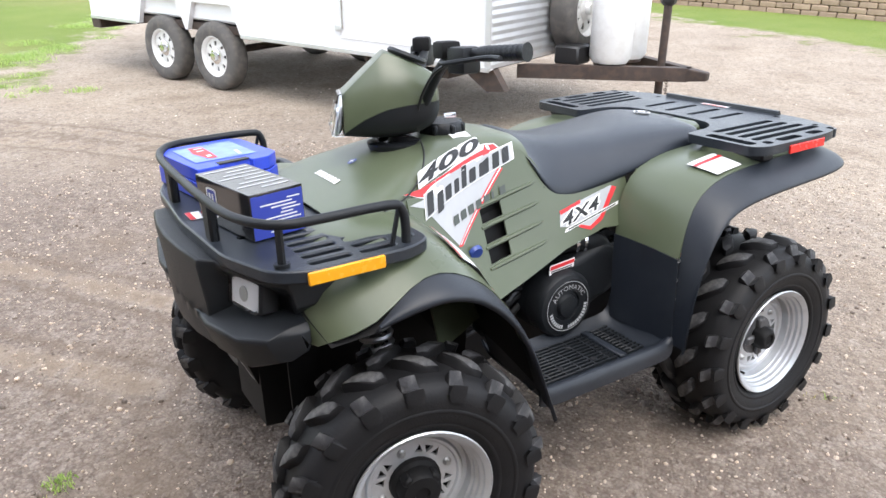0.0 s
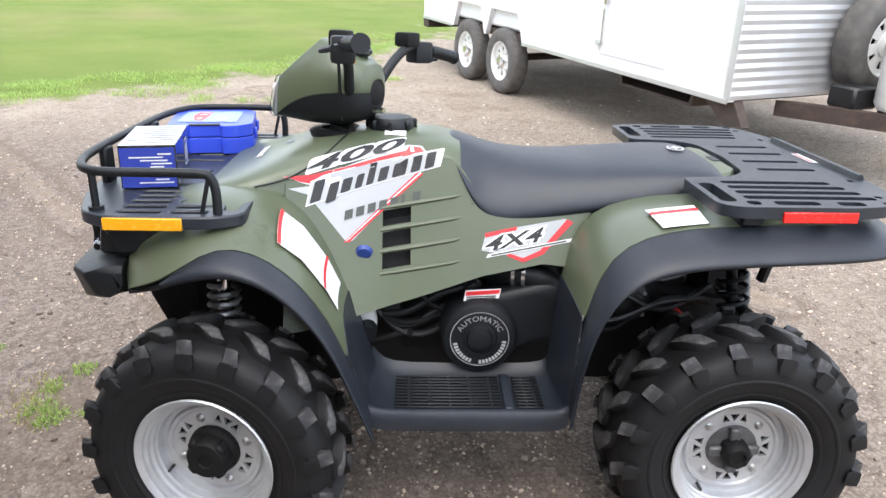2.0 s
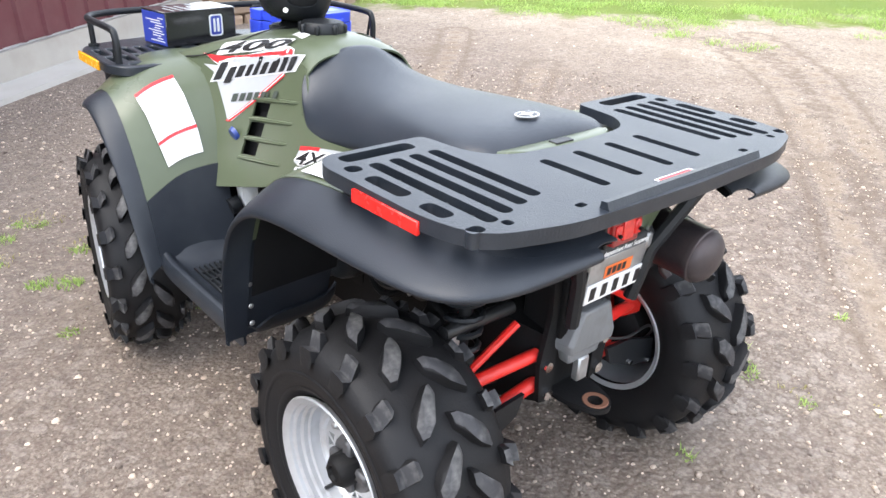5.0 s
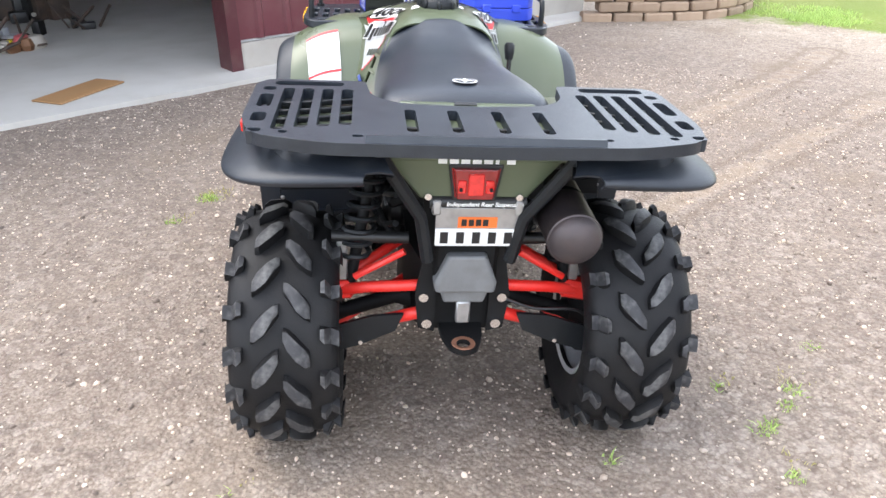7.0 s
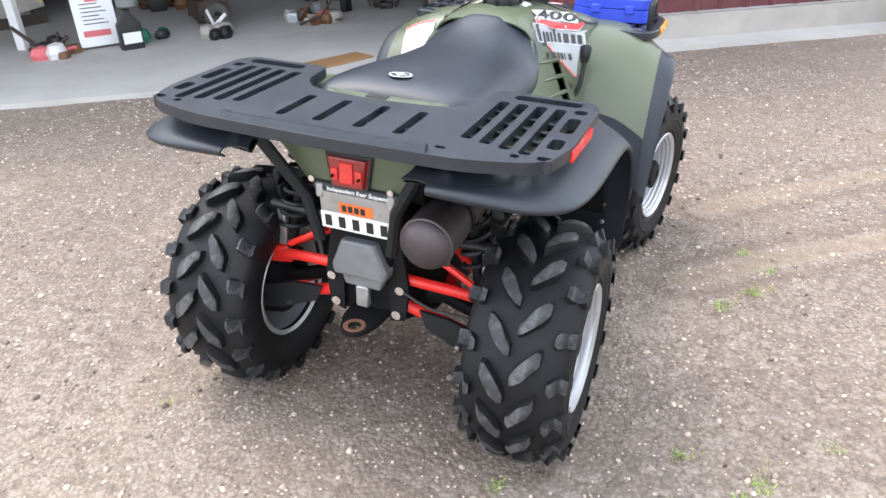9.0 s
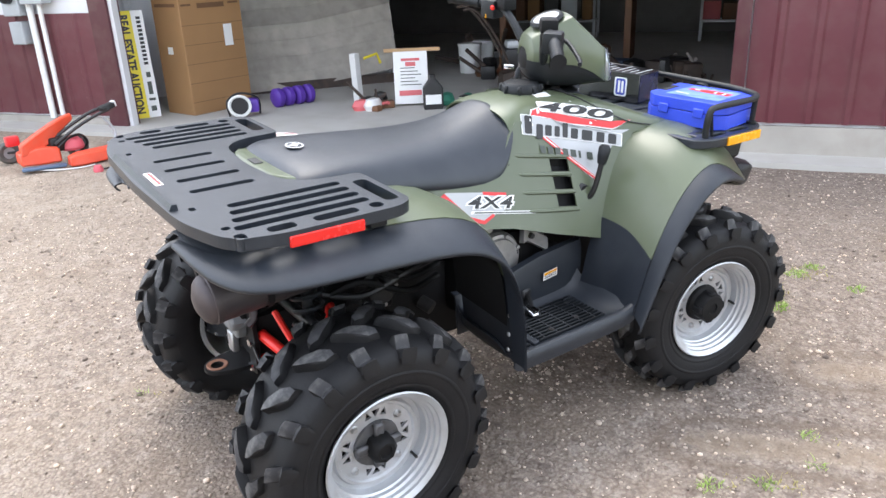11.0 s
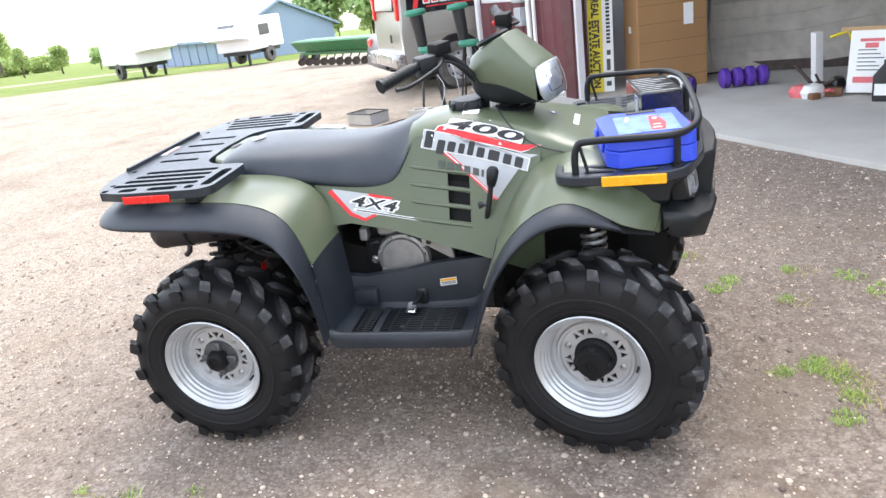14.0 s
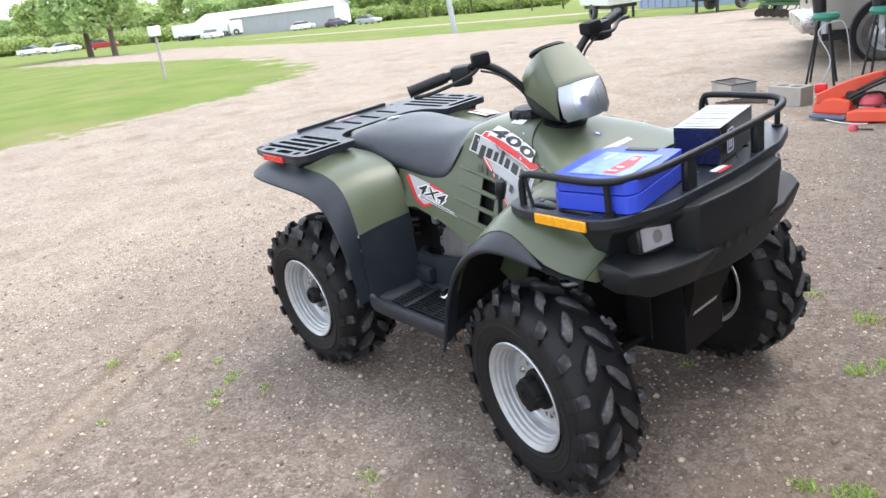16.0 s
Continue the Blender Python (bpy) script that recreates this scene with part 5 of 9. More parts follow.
bars_on("sticker_text", [(-0.038, -0.007, 0.075, 0.003, 0), (-0.038, -0.002, 0.075, 0.003, 0)], lambda u, v: Vector((0.0 - u, 0.2457 - 0.1 * v, 0.569 + v + 0.06 * u)), INK, cvt)
duct = part("air_duct", one_tube(catmull([(-0.03, 0.15, 0.60), (-0.09, 0.19, 0.615), (-0.16, 0.20, 0.600), (-0.20, 0.19, 0.56)], 5), 0.034, 14), BLACK, quad, "black ribbed air duct")
for t in (0.0, 0.026):
    part("clamp", one_tube([(-0.083 - t, 0.188 + t * 0.2, 0.6145), (-0.092 - t, 0.190 + t * 0.2, 0.6145)], 0.0375, 16), CHROME, duct, "bright hose clamp")

# right: engine cover and footwell wall
rc = pose(-0.010, 0, 0.505, 90, 0, 0)
ec = part("side_cover", lathe(bmesh.new(), [(0.092, 0.10), (0.092, 0.188), (0.086, 0.198), (0.076, 0.200), (0.072, 0.207), (0.03, 0.210), (0, 0.210)], rc, 36), ALLOY, quad, "round grey cast engine cover", smooth=30)
for j in range(7):
    a = 0.4 + j * 0.8
    part("cover_bolt", lathe(bmesh.new(), [(0, 0.208), (0.006, 0.207), (0.007, 0.195)], pose(-0.010, 0, 0.505) @ pose(0, 0, 0, 90, 0, 0) @ pose(0.082 * math.cos(a), 0.082 * math.sin(a), 0), 8), ALLOY, ec)
part("bracket", loft([[(x, y, z) for y, z in ((-0.205, zz), (-0.225, zz - 0.004), (-0.225, zz - 0.045), (-0.205, zz - 0.05))] for x, zz in ((0.070, 0.600), (0.085, 0.605), (0.165, 0.555), (0.17, 0.535))]), ALLOY, quad, "bright bent metal bracket", smooth=20)
part("bracket_bolt", one_tube([(0.095, -0.222, 0.575), (0.095, -0.235, 0.575)], 0.009, 8), INK, ec)
part("cylinder_fin", one_box((-0.05, -0.15, 0.60), (0.09, 0.06, 0.04), None, 0.01), ALLOY, ec)


def footwell(k):
    floor_z = 0.352
    rows = []
    for x, lift in ((-0.190, 0.06), (-0.180, 0.015), (-0.155, 0.0), (0.0, 0.0), (0.20, 0.0), (0.250, 0.012), (0.275, 0.05)):
        rows.append([(x, k * y, z + (lift if y < 0.46 else lift * 0.3)) for y, z in ((0.250, floor_z + 0.03), (0.275, floor_z), (0.35, floor_z), (0.44, floor_z), (0.462, floor_z + 0.012), (0.475, floor_z + 0.036), (0.492, floor_z + 0.036), (0.500, floor_z + 0.015), (0.496, floor_z - 0.015))])
    fw = part("footwell", sheet(rows), FLARE, quad, "black moulded footwell with a raised outer rail", smooth=60, sub=1, solid=0.006)
    for i in range(11):
        y = 0.288 + i * 0.0145
        for x0, x1 in ((-0.145, -0.080), (-0.045, 0.215)):
            part("grip_slat", one_box(((x0 + x1) / 2, k * y, floor_z + 0.008), (x1 - x0, 0.0055, 0.010), None, 0.0015), BLACK, fw)
    for x in (-0.128, -0.105, -0.02, 0.03, 0.08, 0.13, 0.18):
        part("cross_slat", one_box((x, k * 0.36, floor_z + 0.007), (0.006, 0.150, 0.009), None, 0.001), BLACK, fw)
    part("bridge", one_box((-0.062, k * 0.36, floor_z + 0.008), (0.024, 0.165, 0.013), None, 0.003), FLARE, fw)
    for x, y in ((0.04, 0.33), (0.13, 0.40), (0.02, 0.41), (0.17, 0.32)):
        part("drain_hole", lathe(bmesh.new(), [(0, 0.0), (0.009, 0.0)], pose(x, k * y, floor_z + 0.0135), 10), INK, fw)
    return fw


footwell(1)
footwell(-1)
rows = []
for x, zt in ((-0.20, 0.470), (-0.14, 0.462), (0.0, 0.478), (0.12, 0.505), (0.22, 0.515), (0.29, 0.520)):
    rows.append([(x, -0.262, 0.352), (x, -0.255, 0.40), (x, -0.250, zt - 0.02), (x, -0.243, zt), (x, -0.225, zt + 0.004)])
fwall = part("footwell_wall", sheet(rows), FLARE, quad, "black inner wall of the footwell", smooth=60, solid=0.006)
part("step", one_box((-0.135, -0.270, 0.405), (0.085, 0.03, 0.055), None, 0.008, 2), FLARE, fwall)
part("wall_sticker", flat_faces([[(-0.028, -0.013), (0.028, -0.013), (0.028, 0.013), (-0.028, 0.013)]], lambda u, v: Vector((0.150 + u, -0.2625, 0.446 + v + 0.12 * u))), WHITE, fwall, "small white and yellow sticker", smooth=0)
bars_on("sticker_band", [(-0.026, 0.003, 0.052, 0.008, 0)], lambda u, v: Vector((0.150 + u, -0.2632, 0.446 + v + 0.12 * u)), YELLOW, fwall)
bars_on("sticker_text", [(-0.024, -0.009, 0.048, 0.002, 0), (-0.024, -0.005, 0.048, 0.002, 0), (-0.024, -0.001, 0.048, 0.002, 0)], lambda u, v: Vector((0.150 + u, -0.2633, 0.446 + v + 0.12 * u)), INK, fwall)
part("pedal_slot", one_box((0.055, -0.262, 0.395), (0.036, 0.012, 0.055), None, 0.006), INK, fwall)
pedal = part("brake_pedal", one_tube(catmull([(0.06, -0.24, 0.41), (0.05, -0.28, 0.40), (0.035, -0.31, 0.385)], 3), 0.008, 8), DARK, quad, "dark steel brake pedal")
part("pedal_pad", one_box((0.03, -0.318, 0.382), (0.035, 0.05, 0.012), pose(0, 0, 0, 15, 0, 0), 0.004), CHROME, pedal, "bright pedal pad")
shift = part("shift_lever", one_tube(catmull([(0.290, -0.225, 0.63), (0.305, -0.262, 0.672), (0.322, -0.270, 0.74), (0.330, -0.270, 0.785)], 4), 0.0085, 8), INK, quad, "black gear lever")
part("shift_knob", one_tube([(0.328, -0.270, 0.765), (0.332, -0.270, 0.785), (0.338, -0.270, 0.812), (0.340, -0.270, 0.822)], [0.013, 0.017, 0.019, 0.012], 12), BLACK, shift, "black ribbed knob")
part("shift_slot", one_box((0.305, -0.238, 0.672), (0.075, 0.016, 0.060), pose(0, 0, 0, 0, 8, 0), 0.008), INK, shift)
part("knob_key", lathe(bmesh.new(), [(0.0, 0.012), (0.017, 0.011), (0.020, 0.004), (0.021, 0)], pose(0.294, side_y(0.294, 0.688) + 0.003, 0.688, -112, 0, 0), 18), BLUEEMB, quad, "round dark blue fuel valve knob")


def coil(a, b, r, turns, wire, mat, parent, name="spring"):
    a, b = Vector(a), Vector(b)
    ax = (b - a).normalized()
    s = ax.cross(Vector((1, 0, 0))).normalized()
    u = ax.cross(s)
    pts = [a + (b - a) * (i / (turns * 10)) + r * (math.cos(i * 0.2 * math.pi) * s + math.sin(i * 0.2 * math.pi) * u) for i in range(turns * 10 + 1)]
    return part(name, one_tube(pts, wire, 6), mat, parent)


for k, _ in SIDES:
    sh = part("front_strut", one_tube([(0.625, k * 0.345, 0.44), (0.622, k * 0.315, 0.64)], 0.016, 12), CHROME, quad, "front strut with a black spring")
    coil((0.625, k * 0.337, 0.49), (0.622, k * 0.318, 0.63), 0.034, 6, 0.007, ALLOY, sh)
    for t in (0.50, 0.515):
        part("collar", one_tube([(0.6245, k * 0.338, t), (0.6245, k * 0.337, t + 0.008)], 0.034, 16), CHROME, sh)
    part("strut_body", one_tube([(0.627, k * 0.355, 0.33), (0.625, k * 0.345, 0.46)], 0.024, 12), DARK, sh)
    for x in (0.56, 0.70):
        part("front_arm", one_tube([(x, k * 0.10, 0.315), (0.625, k * 0.36, 0.265)], 0.013, 8), DARK, quad, "black front control arm")
    part("tie_rod", one_tube([(0.52, k * 0.06, 0.40), (0.57, k * 0.35, 0.36)], 0.008, 8), ALLOY, quad, "steering tie rod")
    part("front_axle", one_tube([(0.622, k * 0.08, 0.34), (0.622, k * 0.18, 0.335), (0.622, k * 0.34, 0.305), (0.622, k * 0.40, 0.30)], [0.030, 0.016, 0.016, 0.04], 12), DARK, quad, "front drive shaft")
    part("mount_plate", loft([[(0.80, k * 0.205, z), (0.80, k * 0.197, z), (0.72, k * 0.197, z), (0.72, k * 0.205, z)] for z in (0.62, 0.38)]), DARK, quad, "black front frame plate", smooth=0)
    # rear suspension in red
    up = part("upper_arm", one_tube([(-0.715, k * 0.095, 0.452), (-0.690, k * 0.22, 0.432), (-0.655, k * 0.345, 0.400)], 0.0145, 10), RED_ARM, quad, "red tubular upper suspension arm")
    part("arm_brace", one_tube([(-0.520, k * 0.11, 0.500), (-0.600, k * 0.25, 0.440), (-0.650, k * 0.335, 0.405)], 0.0135, 10), RED_ARM, up)
    part("arm_gusset", one_box((-0.655, k * 0.305, 0.408), (0.05, 0.085, 0.05), pose(0, 0, 0, -k * 10, 0, 0), 0.01), RED_ARM, up)
    part("upright", one_tube([(-0.69, k * 0.14, 0.530), (-0.68, k * 0.26, 0.455)], 0.009, 8), RED_ARM, up)
    lo = part("lower_arm", one_tube([(-0.715, k * 0.085, 0.378), (-0.690, k * 0.20, 0.332), (-0.655, k * 0.365, 0.262)], 0.016, 10), RED_ARM, quad, "red tubular lower suspension arm")
    part("arm_brace", one_tube([(-0.50, k * 0.10, 0.370), (-0.57, k * 0.22, 0.320), (-0.64, k * 0.35, 0.268)], 0.015, 10), RED_ARM, lo)
    part("arm_guard", loft([[(x, k * 0.14, 0.378), (x, k * 0.22, 0.372), (x, k * 0.335, 0.335), (x, k * 0.345, 0.262), (x, k * 0.25, 0.288), (x, k * 0.16, 0.330)] for x in (-0.722, -0.732)]), BLACK, lo, "black plastic arm guard", smooth=0)
    for y, z in ((0.245, 0.300), (0.33, 0.272)):
        part("guard_bolt", one_tube([(-0.732, k * y, z), (-0.738, k * y, z)], 0.006, 8), CHROME, lo)
    part("rear_axle", one_tube([(-0.603, k * 0.09, 0.36), (-0.603, k * 0.16, 0.355), (-0.603, k * 0.28, 0.315), (-0.603, k * 0.36, 0.30)], [0.045, 0.020, 0.020, 0.05], 12), DARK, quad, "rear drive shaft with rubber boot")
    rs = part("rear_shock", one_tube([(-0.66, k * 0.275, 0.41), (-0.63, k * 0.215, 0.74)], 0.014, 10), DARK, quad, "rear shock absorber with spring")
    coil((-0.653, k * 0.262, 0.50), (-0.632, k * 0.220, 0.72), 0.036, 7, 0.0065, BLACK, rs)
    part("carrier", one_box((-0.66, k * 0.29, 0.50), (0.020, 0.026, 0.125), None, 0.004), ALLOY, quad, "bare metal bearing bracket")
    part("cross_pin", one_tube([(-0.66, k * 0.315, 0.556), (-0.66, k * 0.13, 0.552)], 0.015, 10), INK, quad, "black cross tube")
    part("pivot_bolt", one_tube([(-0.740, k * 0.095, 0.436), (-0.752, k * 0.095, 0.436)], 0.012, 8), CHROME, quad)
    part("pivot_bolt", one_tube([(-0.740, k * 0.085, 0.362), (-0.752, k * 0.085, 0.362)], 0.013, 8), CHROME, quad)
    part("tail_plate", loft([[(x, k * 0.065, 0.335), (x, k * 0.105, 0.345), (x, k * 0.115, 0.44), (x, k * 0.095, 0.56), (x, k * 0.105, 0.70), (x, k * 0.180, 0.82), (x, k * 0.135, 0.82), (x, k * 0.070, 0.70), (x, k * 0.065, 0.50)] for x in (-0.730, -0.742)]), DARK, quad, "black rear frame plate", smooth=0)

# tail end
tail = part("tail_panel", loft([[(x, 0.205, 0.825), (x + 0.005, 0.115, 0.712), (x + 0.005, -0.115, 0.712), (x, -0.205, 0.825)] for x in (-0.80, -0.775)]), GREEN, quad, "olive tail panel", smooth=0, bevel=0.005)
lamp = part("tail_lamp", loft([[(x, 0.050 * s, 0.790), (x, 0.040 * s, 0.722), (x, -0.040 * s, 0.722), (x, -0.050 * s, 0.790)] for x, s in ((-0.798, 1.08), (-0.806, 1.08), (-0.808, 1.0), (-0.816, 0.97), (-0.818, 0.90))]), TAILLENS, tail, "red moulded tail lamp", smooth=0, bevel=0.004)
CELL = material("bright_red_lens_cell", (0.80, 0.012, 0.010), 0.08, var=0.5, scale=70, coat=0.9, bump=0.6, bump_scale=420)
for y, z, w_, h_ in ((0.0, 0.757, 0.034, 0.050), (0.030, 0.752, 0.018, 0.030), (-0.030, 0.752, 0.018, 0.030)):
    part("lens_cell", one_box((-0.8195, y, z), (0.006, w_, h_), None, 0.002), CELL, lamp)
part("lamp_rim", loft([[(x, 0.060, 0.797), (x, 0.047, 0.714), (x, -0.047, 0.714), (x, -0.060, 0.797)] for x in (-0.797, -0.806)]), INK, tail, smooth=0, bevel=0.003)
for k in (1, -1):
    part("lamp_screw", one_tube([(-0.824, k * 0.033, 0.748), (-0.829, k * 0.033, 0.748)], 0.004, 8), DARK, tail)
    part("panel_bolt", one_tube([(-0.800, k * 0.100, 0.722), (-0.806, k * 0.100, 0.722)], 0.008, 8), CHROME, tail)
bars_on("badge_bars", [(-0.082 + 0.0245 * j, 0.0, 0.019 if j != 5 else 0.008, 0.022, 0) for j in range(7)], lambda u, v: Vector((-0.8028, -u, 0.798 + v)), WHITE, tail, "white logo bars")
part("tail_box", one_box((-0.70, 0, 0.62), (0.12, 0.15, 0.26), None, 0.01), DARK, quad, "dark rear housing")
plate_m = pose(-0.800, -0.012, 0.650, 0, -6, 0)
num = part("licence_plate", one_box((0, 0, 0), (0.004, 0.186, 0.095), None, 0.001), ALLOY, quad, "licence plate on a silver bracket", m=plate_m)
part("plate_face", one_box((-0.004, 0, -0.026), (0.004, 0.186, 0.045), None, 0.0015), WHITE, num, "white plate strip with black bars")
each_bar("plate_bar", [(-0.082 + 0.036 * j, -0.041, 0.018, 0.030, 0) for j in range(5)], lambda u, v: Vector((-0.0066, -u, v)), INK, num)
part("orange_sticker", flat_faces([[(-0.044, -0.002), (0.044, -0.002), (0.044, 0.026), (-0.044, 0.026)]], lambda u, v: Vector((-0.0028, -u, v))), material("orange_vinyl", (0.80, 0.16, 0.03), 0.5), num, "orange year sticker", smooth=0)
bars_on("sticker_bars", [(-0.036 + 0.016 * j, 0.003, 0.012, 0.017, 0) for j in range(4)], lambda u, v: Vector((-0.0034, -u, v)), INK, num)
roll = part("roller", one_tube([(-0.792, 0.095, 0.706), (-0.792, -0.118, 0.706)], 0.015, 12), INK, quad, "black bar with white print")
word_on("roller_print", "Independent Rear Suspension", 0.0142, lambda u, v: Vector((-0.8075, 0.072 - u - 0.012, 0.7015 + v)), WHITE, roll, "white slanted lettering", shear=0.2, bold=0.0004)
for y in (0.080, -0.102):
    part("plate_clip", one_box((-0.798, y, 0.697), (0.022, 0.020, 0.036), None, 0.004), ALLOY, roll)
CASTGREY = material("dull_grey_casting", (0.17, 0.175, 0.18), 0.55, metal=0.25, var=0.2, scale=10, bump=0.3, bump_scale=110, dirt=0.35, dirt_color=(0.10, 0.095, 0.09))
rec = part("receiver", loft([[(x, 0.045 * s, 0.565), (x, 0.075 * s, 0.490), (x, 0.072 * s, 0.468), (x, -0.072 * s, 0.468), (x, -0.075 * s, 0.490), (x, -0.045 * s, 0.565)] for x, s in ((-0.735, 1.0), (-0.775, 1.0), (-0.785, 0.9))]), CASTGREY, quad, "grey cast gear housing", smooth=0, bevel=0.006)
part("lower_case", loft([[(x, 0.060, 0.468), (x, 0.048, 0.430), (x, -0.048, 0.430), (x, -0.060, 0.468)] for x in (-0.735, -0.765)]), CASTGREY, rec, smooth=0, bevel=0.006)
part("post", one_box((-0.760, 0, 0.405), (0.020, 0.034, 0.06), None, 0.004), ALLOY, rec)
hitch = part("hitch", plate(rounded([(-0.70, 0.055), (-0.78, 0.050), (-0.835, 0.030), (-0.850, 0.0), (-0.835, -0.030), (-0.78, -0.050), (-0.70, -0.055)], 0.02, 4), [[(-0.812 + 0.016 * math.cos(a), 0.016 * math.sin(a)) for a in (j * math.pi / 8 for j in range(16))]], 0.334, 0.346), DARK, quad, "black trailer hitch plate with a worn hole", smooth=30)
part("hitch_wear", lathe(bmesh.new(), [(0.017, 0.0), (0.027, 0.0015), (0.029, 0.0)], pose(-0.812, 0, 0.3465), 20), material("worn_rust", (0.22, 0.10, 0.06), 0.6, metal=0.4, var=0.3), hitch)
part("gearcase", lathe(bmesh.new(), [(0, -0.10), (0.07, -0.10), (0.095, -0.06), (0.095, 0.06), (0.07, 0.10), (0, 0.10)], pose(-0.60, 0, 0.385, 90, 0, 0), 20), ALLOY, quad, "dirty rear gearcase")
MUFF = material("heat_browned_steel", (0.052, 0.043, 0.046), 0.48, metal=0.4, var=0.4, scale=9, bump=0.25, dirt=0.6, dirt_color=(0.095, 0.072, 0.068))
muf = part("muffler", lathe(bmesh.new(), [(0, -0.012), (0.023, -0.010), (0.046, 0.0), (0.057, 0.012), (0.0585, 0.020), (0.0615, 0.022), (0.0615, 0.034), (0.060, 0.036), (0.060, 0.30), (0.045, 0.36), (0.02, 0.40)], pose(-0.892, -0.216, 0.652, 0, 86, 0), 30), MUFF, quad, "heat-browned exhaust muffler")
part("tail_pipe", one_tube([(-0.775, -0.226, 0.600), (-0.778, -0.230, 0.580), (-0.795, -0.232, 0.566)], 0.010, 10), MUFF, muf)
part("heat_strap", lathe(bmesh.new(), [(0.0635, 0.14), (0.0635, 0.155)], pose(-0.892, -0.216, 0.652, 0, 86, 0), 24), DARK, muf)
part("brake_line", one_tube(catmull([(-0.742, -0.10, 0.430), (-0.75, -0.18, 0.405), (-0.74, -0.28, 0.395), (-0.73, -0.325, 0.36), (-0.70, -0.335, 0.31)], 5), 0.0035, 6), INK, quad, "black brake hose")

# ---- stickers and lettering ----
def side_stickers(k):
    at_ = on_side(k, 0.0040)
    top_ = on_side(k, 0.0055)
    dec = part("model_sticker", flat_faces([[(0.474, 0.842), (0.430, 0.826), (0.338, 0.712), (0.322, 0.714), (0.150, 0.878), (0.20, 0.892), (0.30, 0.868), (0.40, 0.846)]], at_), SILVER, quad, "silver, red and white body sticker", smooth=0)
    part("red_band", flat_faces([[(0.486, 0.866), (0.420, 0.849), (0.254, 0.882), (0.165, 0.905), (0.146, 0.912), (0.158, 0.926), (0.186, 0.929), (0.194, 0.917), (0.254, 0.902), (0.340, 0.880), (0.420, 0.866)]], top_), RED, dec, smooth=0)
    part("white_edge", flat_faces([[(0.488, 0.8665), (0.42, 0.866), (0.34, 0.881), (0.195, 0.919), (0.188, 0.932), (0.155, 0.929), (0.142, 0.913), (0.165, 0.902), (0.254, 0.879), (0.42, 0.846)]], on_side(k, 0.0045)), WHITE, dec, smooth=0)
    part("red_stripe", flat_faces([[(0.344, 0.711), (0.330, 0.711), (0.150, 0.866), (0.163, 0.872)]], top_), RED, dec, smooth=0)
    part("white_stripe", flat_faces([[(0.3375, 0.7145), (0.3345, 0.7145), (0.1550, 0.8685), (0.1580, 0.8705)]], on_side(k, 0.0065)), WHITE, dec, smooth=0)
    # "400", white edged
    x0, z0, x1, z1 = (0.432, 0.868, 0.199, 0.921) if k > 0 else (0.186, 0.920, 0.427, 0.866)
    dx, dz = (x1 - x0), (z1 - z0)
    ln = math.hypot(dx, dz)
    ux, uz = dx / ln, dz / ln

    def laid(off):
        f = on_side(k, off)
        return lambda u, v: f(x0 + ux * u, z0 + uz * u + v)
    wd = ln / 3.0
    for j, digit in enumerate("400"):
        h, e, sh = 0.031, 0.0022, 0.010
        rim = rounded([(-e - 0.003, -e), (wd - 0.005 + e, -e), (wd - 0.005 + e + sh, h + e), (-e + sh, h + e)], 0.008, 4)
        part("number_edge", flat_faces([[(u + j * wd, v) for u, v in rim]], laid(0.0090)), WHITE, dec, smooth=0)
        pts, _ = letters(digit, 0.045, shear=0.30, bold=0.0012)
        lo, hi = min(p.x for p in pts), max(p.x for p in pts)
        bot, top = min(p.y for p in pts), max(p.y for p in pts)
        f = laid(0.0112)
        word_on("number", digit, 0.045, lambda u, v, f=f: f(j * wd + (u - lo) / (hi - lo) * (wd - 0.005 + 0.010), (v - bot) / (top - bot) * h), INK, dec, shear=0.30, bold=0.0012)
    # the model name as slanted bars with a white edge
    a = (0.432, 0.803) if k > 0 else (0.100, 0.874)
    b = (0.108, 0.888) if k > 0 else (0.438, 0.799)
    ln = math.hypot(b[0] - a[0], b[1] - a[1])
    ux, uz = (b[0] - a[0]) / ln, (b[1] - a[1]) / ln

    def named(off):
        f = on_side(k, off)
        return lambda u, v: f(a[0] + ux * u, a[1] + uz * u + v)
    u = 0.004
    shapes = ((0.036, 0.0, 0.046), (0.034, -0.012, 0.030), (0.034, 0, 0.030), (0.026, 0, 0.030), (0.026, 0, 0.042), (0.033, 0, 0.030), (0.048, 0, 0.030), (0.034, 0, 0.030), (0.034, 0, 0.030))
    sc = (ln - 0.01) / (u + sum(w_ + 0.0045 for w_, _, _ in shapes))
    band = [(-0.002, -0.004), (ln, -0.004), (ln + 0.011, 0.034), (0.058, 0.034), (0.051, 0.050), (0.010, 0.050)]
    part("name_edge", flat_faces([band], named(0.0060)), WHITE, dec, smooth=0)
    part("name_field", flat_faces([[(0.001, -0.002), (ln - 0.003, -0.002), (ln + 0.007, 0.032), (0.056, 0.032), (0.049, 0.048), (0.011, 0.048)]], named(0.0072)), SILVER, dec, smooth=0)
    for wd_, dn, hh in shapes:
        lean = 0.28
        w_ = wd_ * sc
        ring = rounded([(u + w_ * 0.10, dn), (u + w_ * 0.88, dn), (u + w_ * 0.88 + lean * (hh - dn), hh), (u + w_ * 0.10 + lean * (hh - dn), hh)], 0.004, 2)
        part("name_bar", flat_faces([ring], named(0.0090)), INK, dec, "dark slanted model-name bar", smooth=0)
        u += w_ + 0.0045 * sc
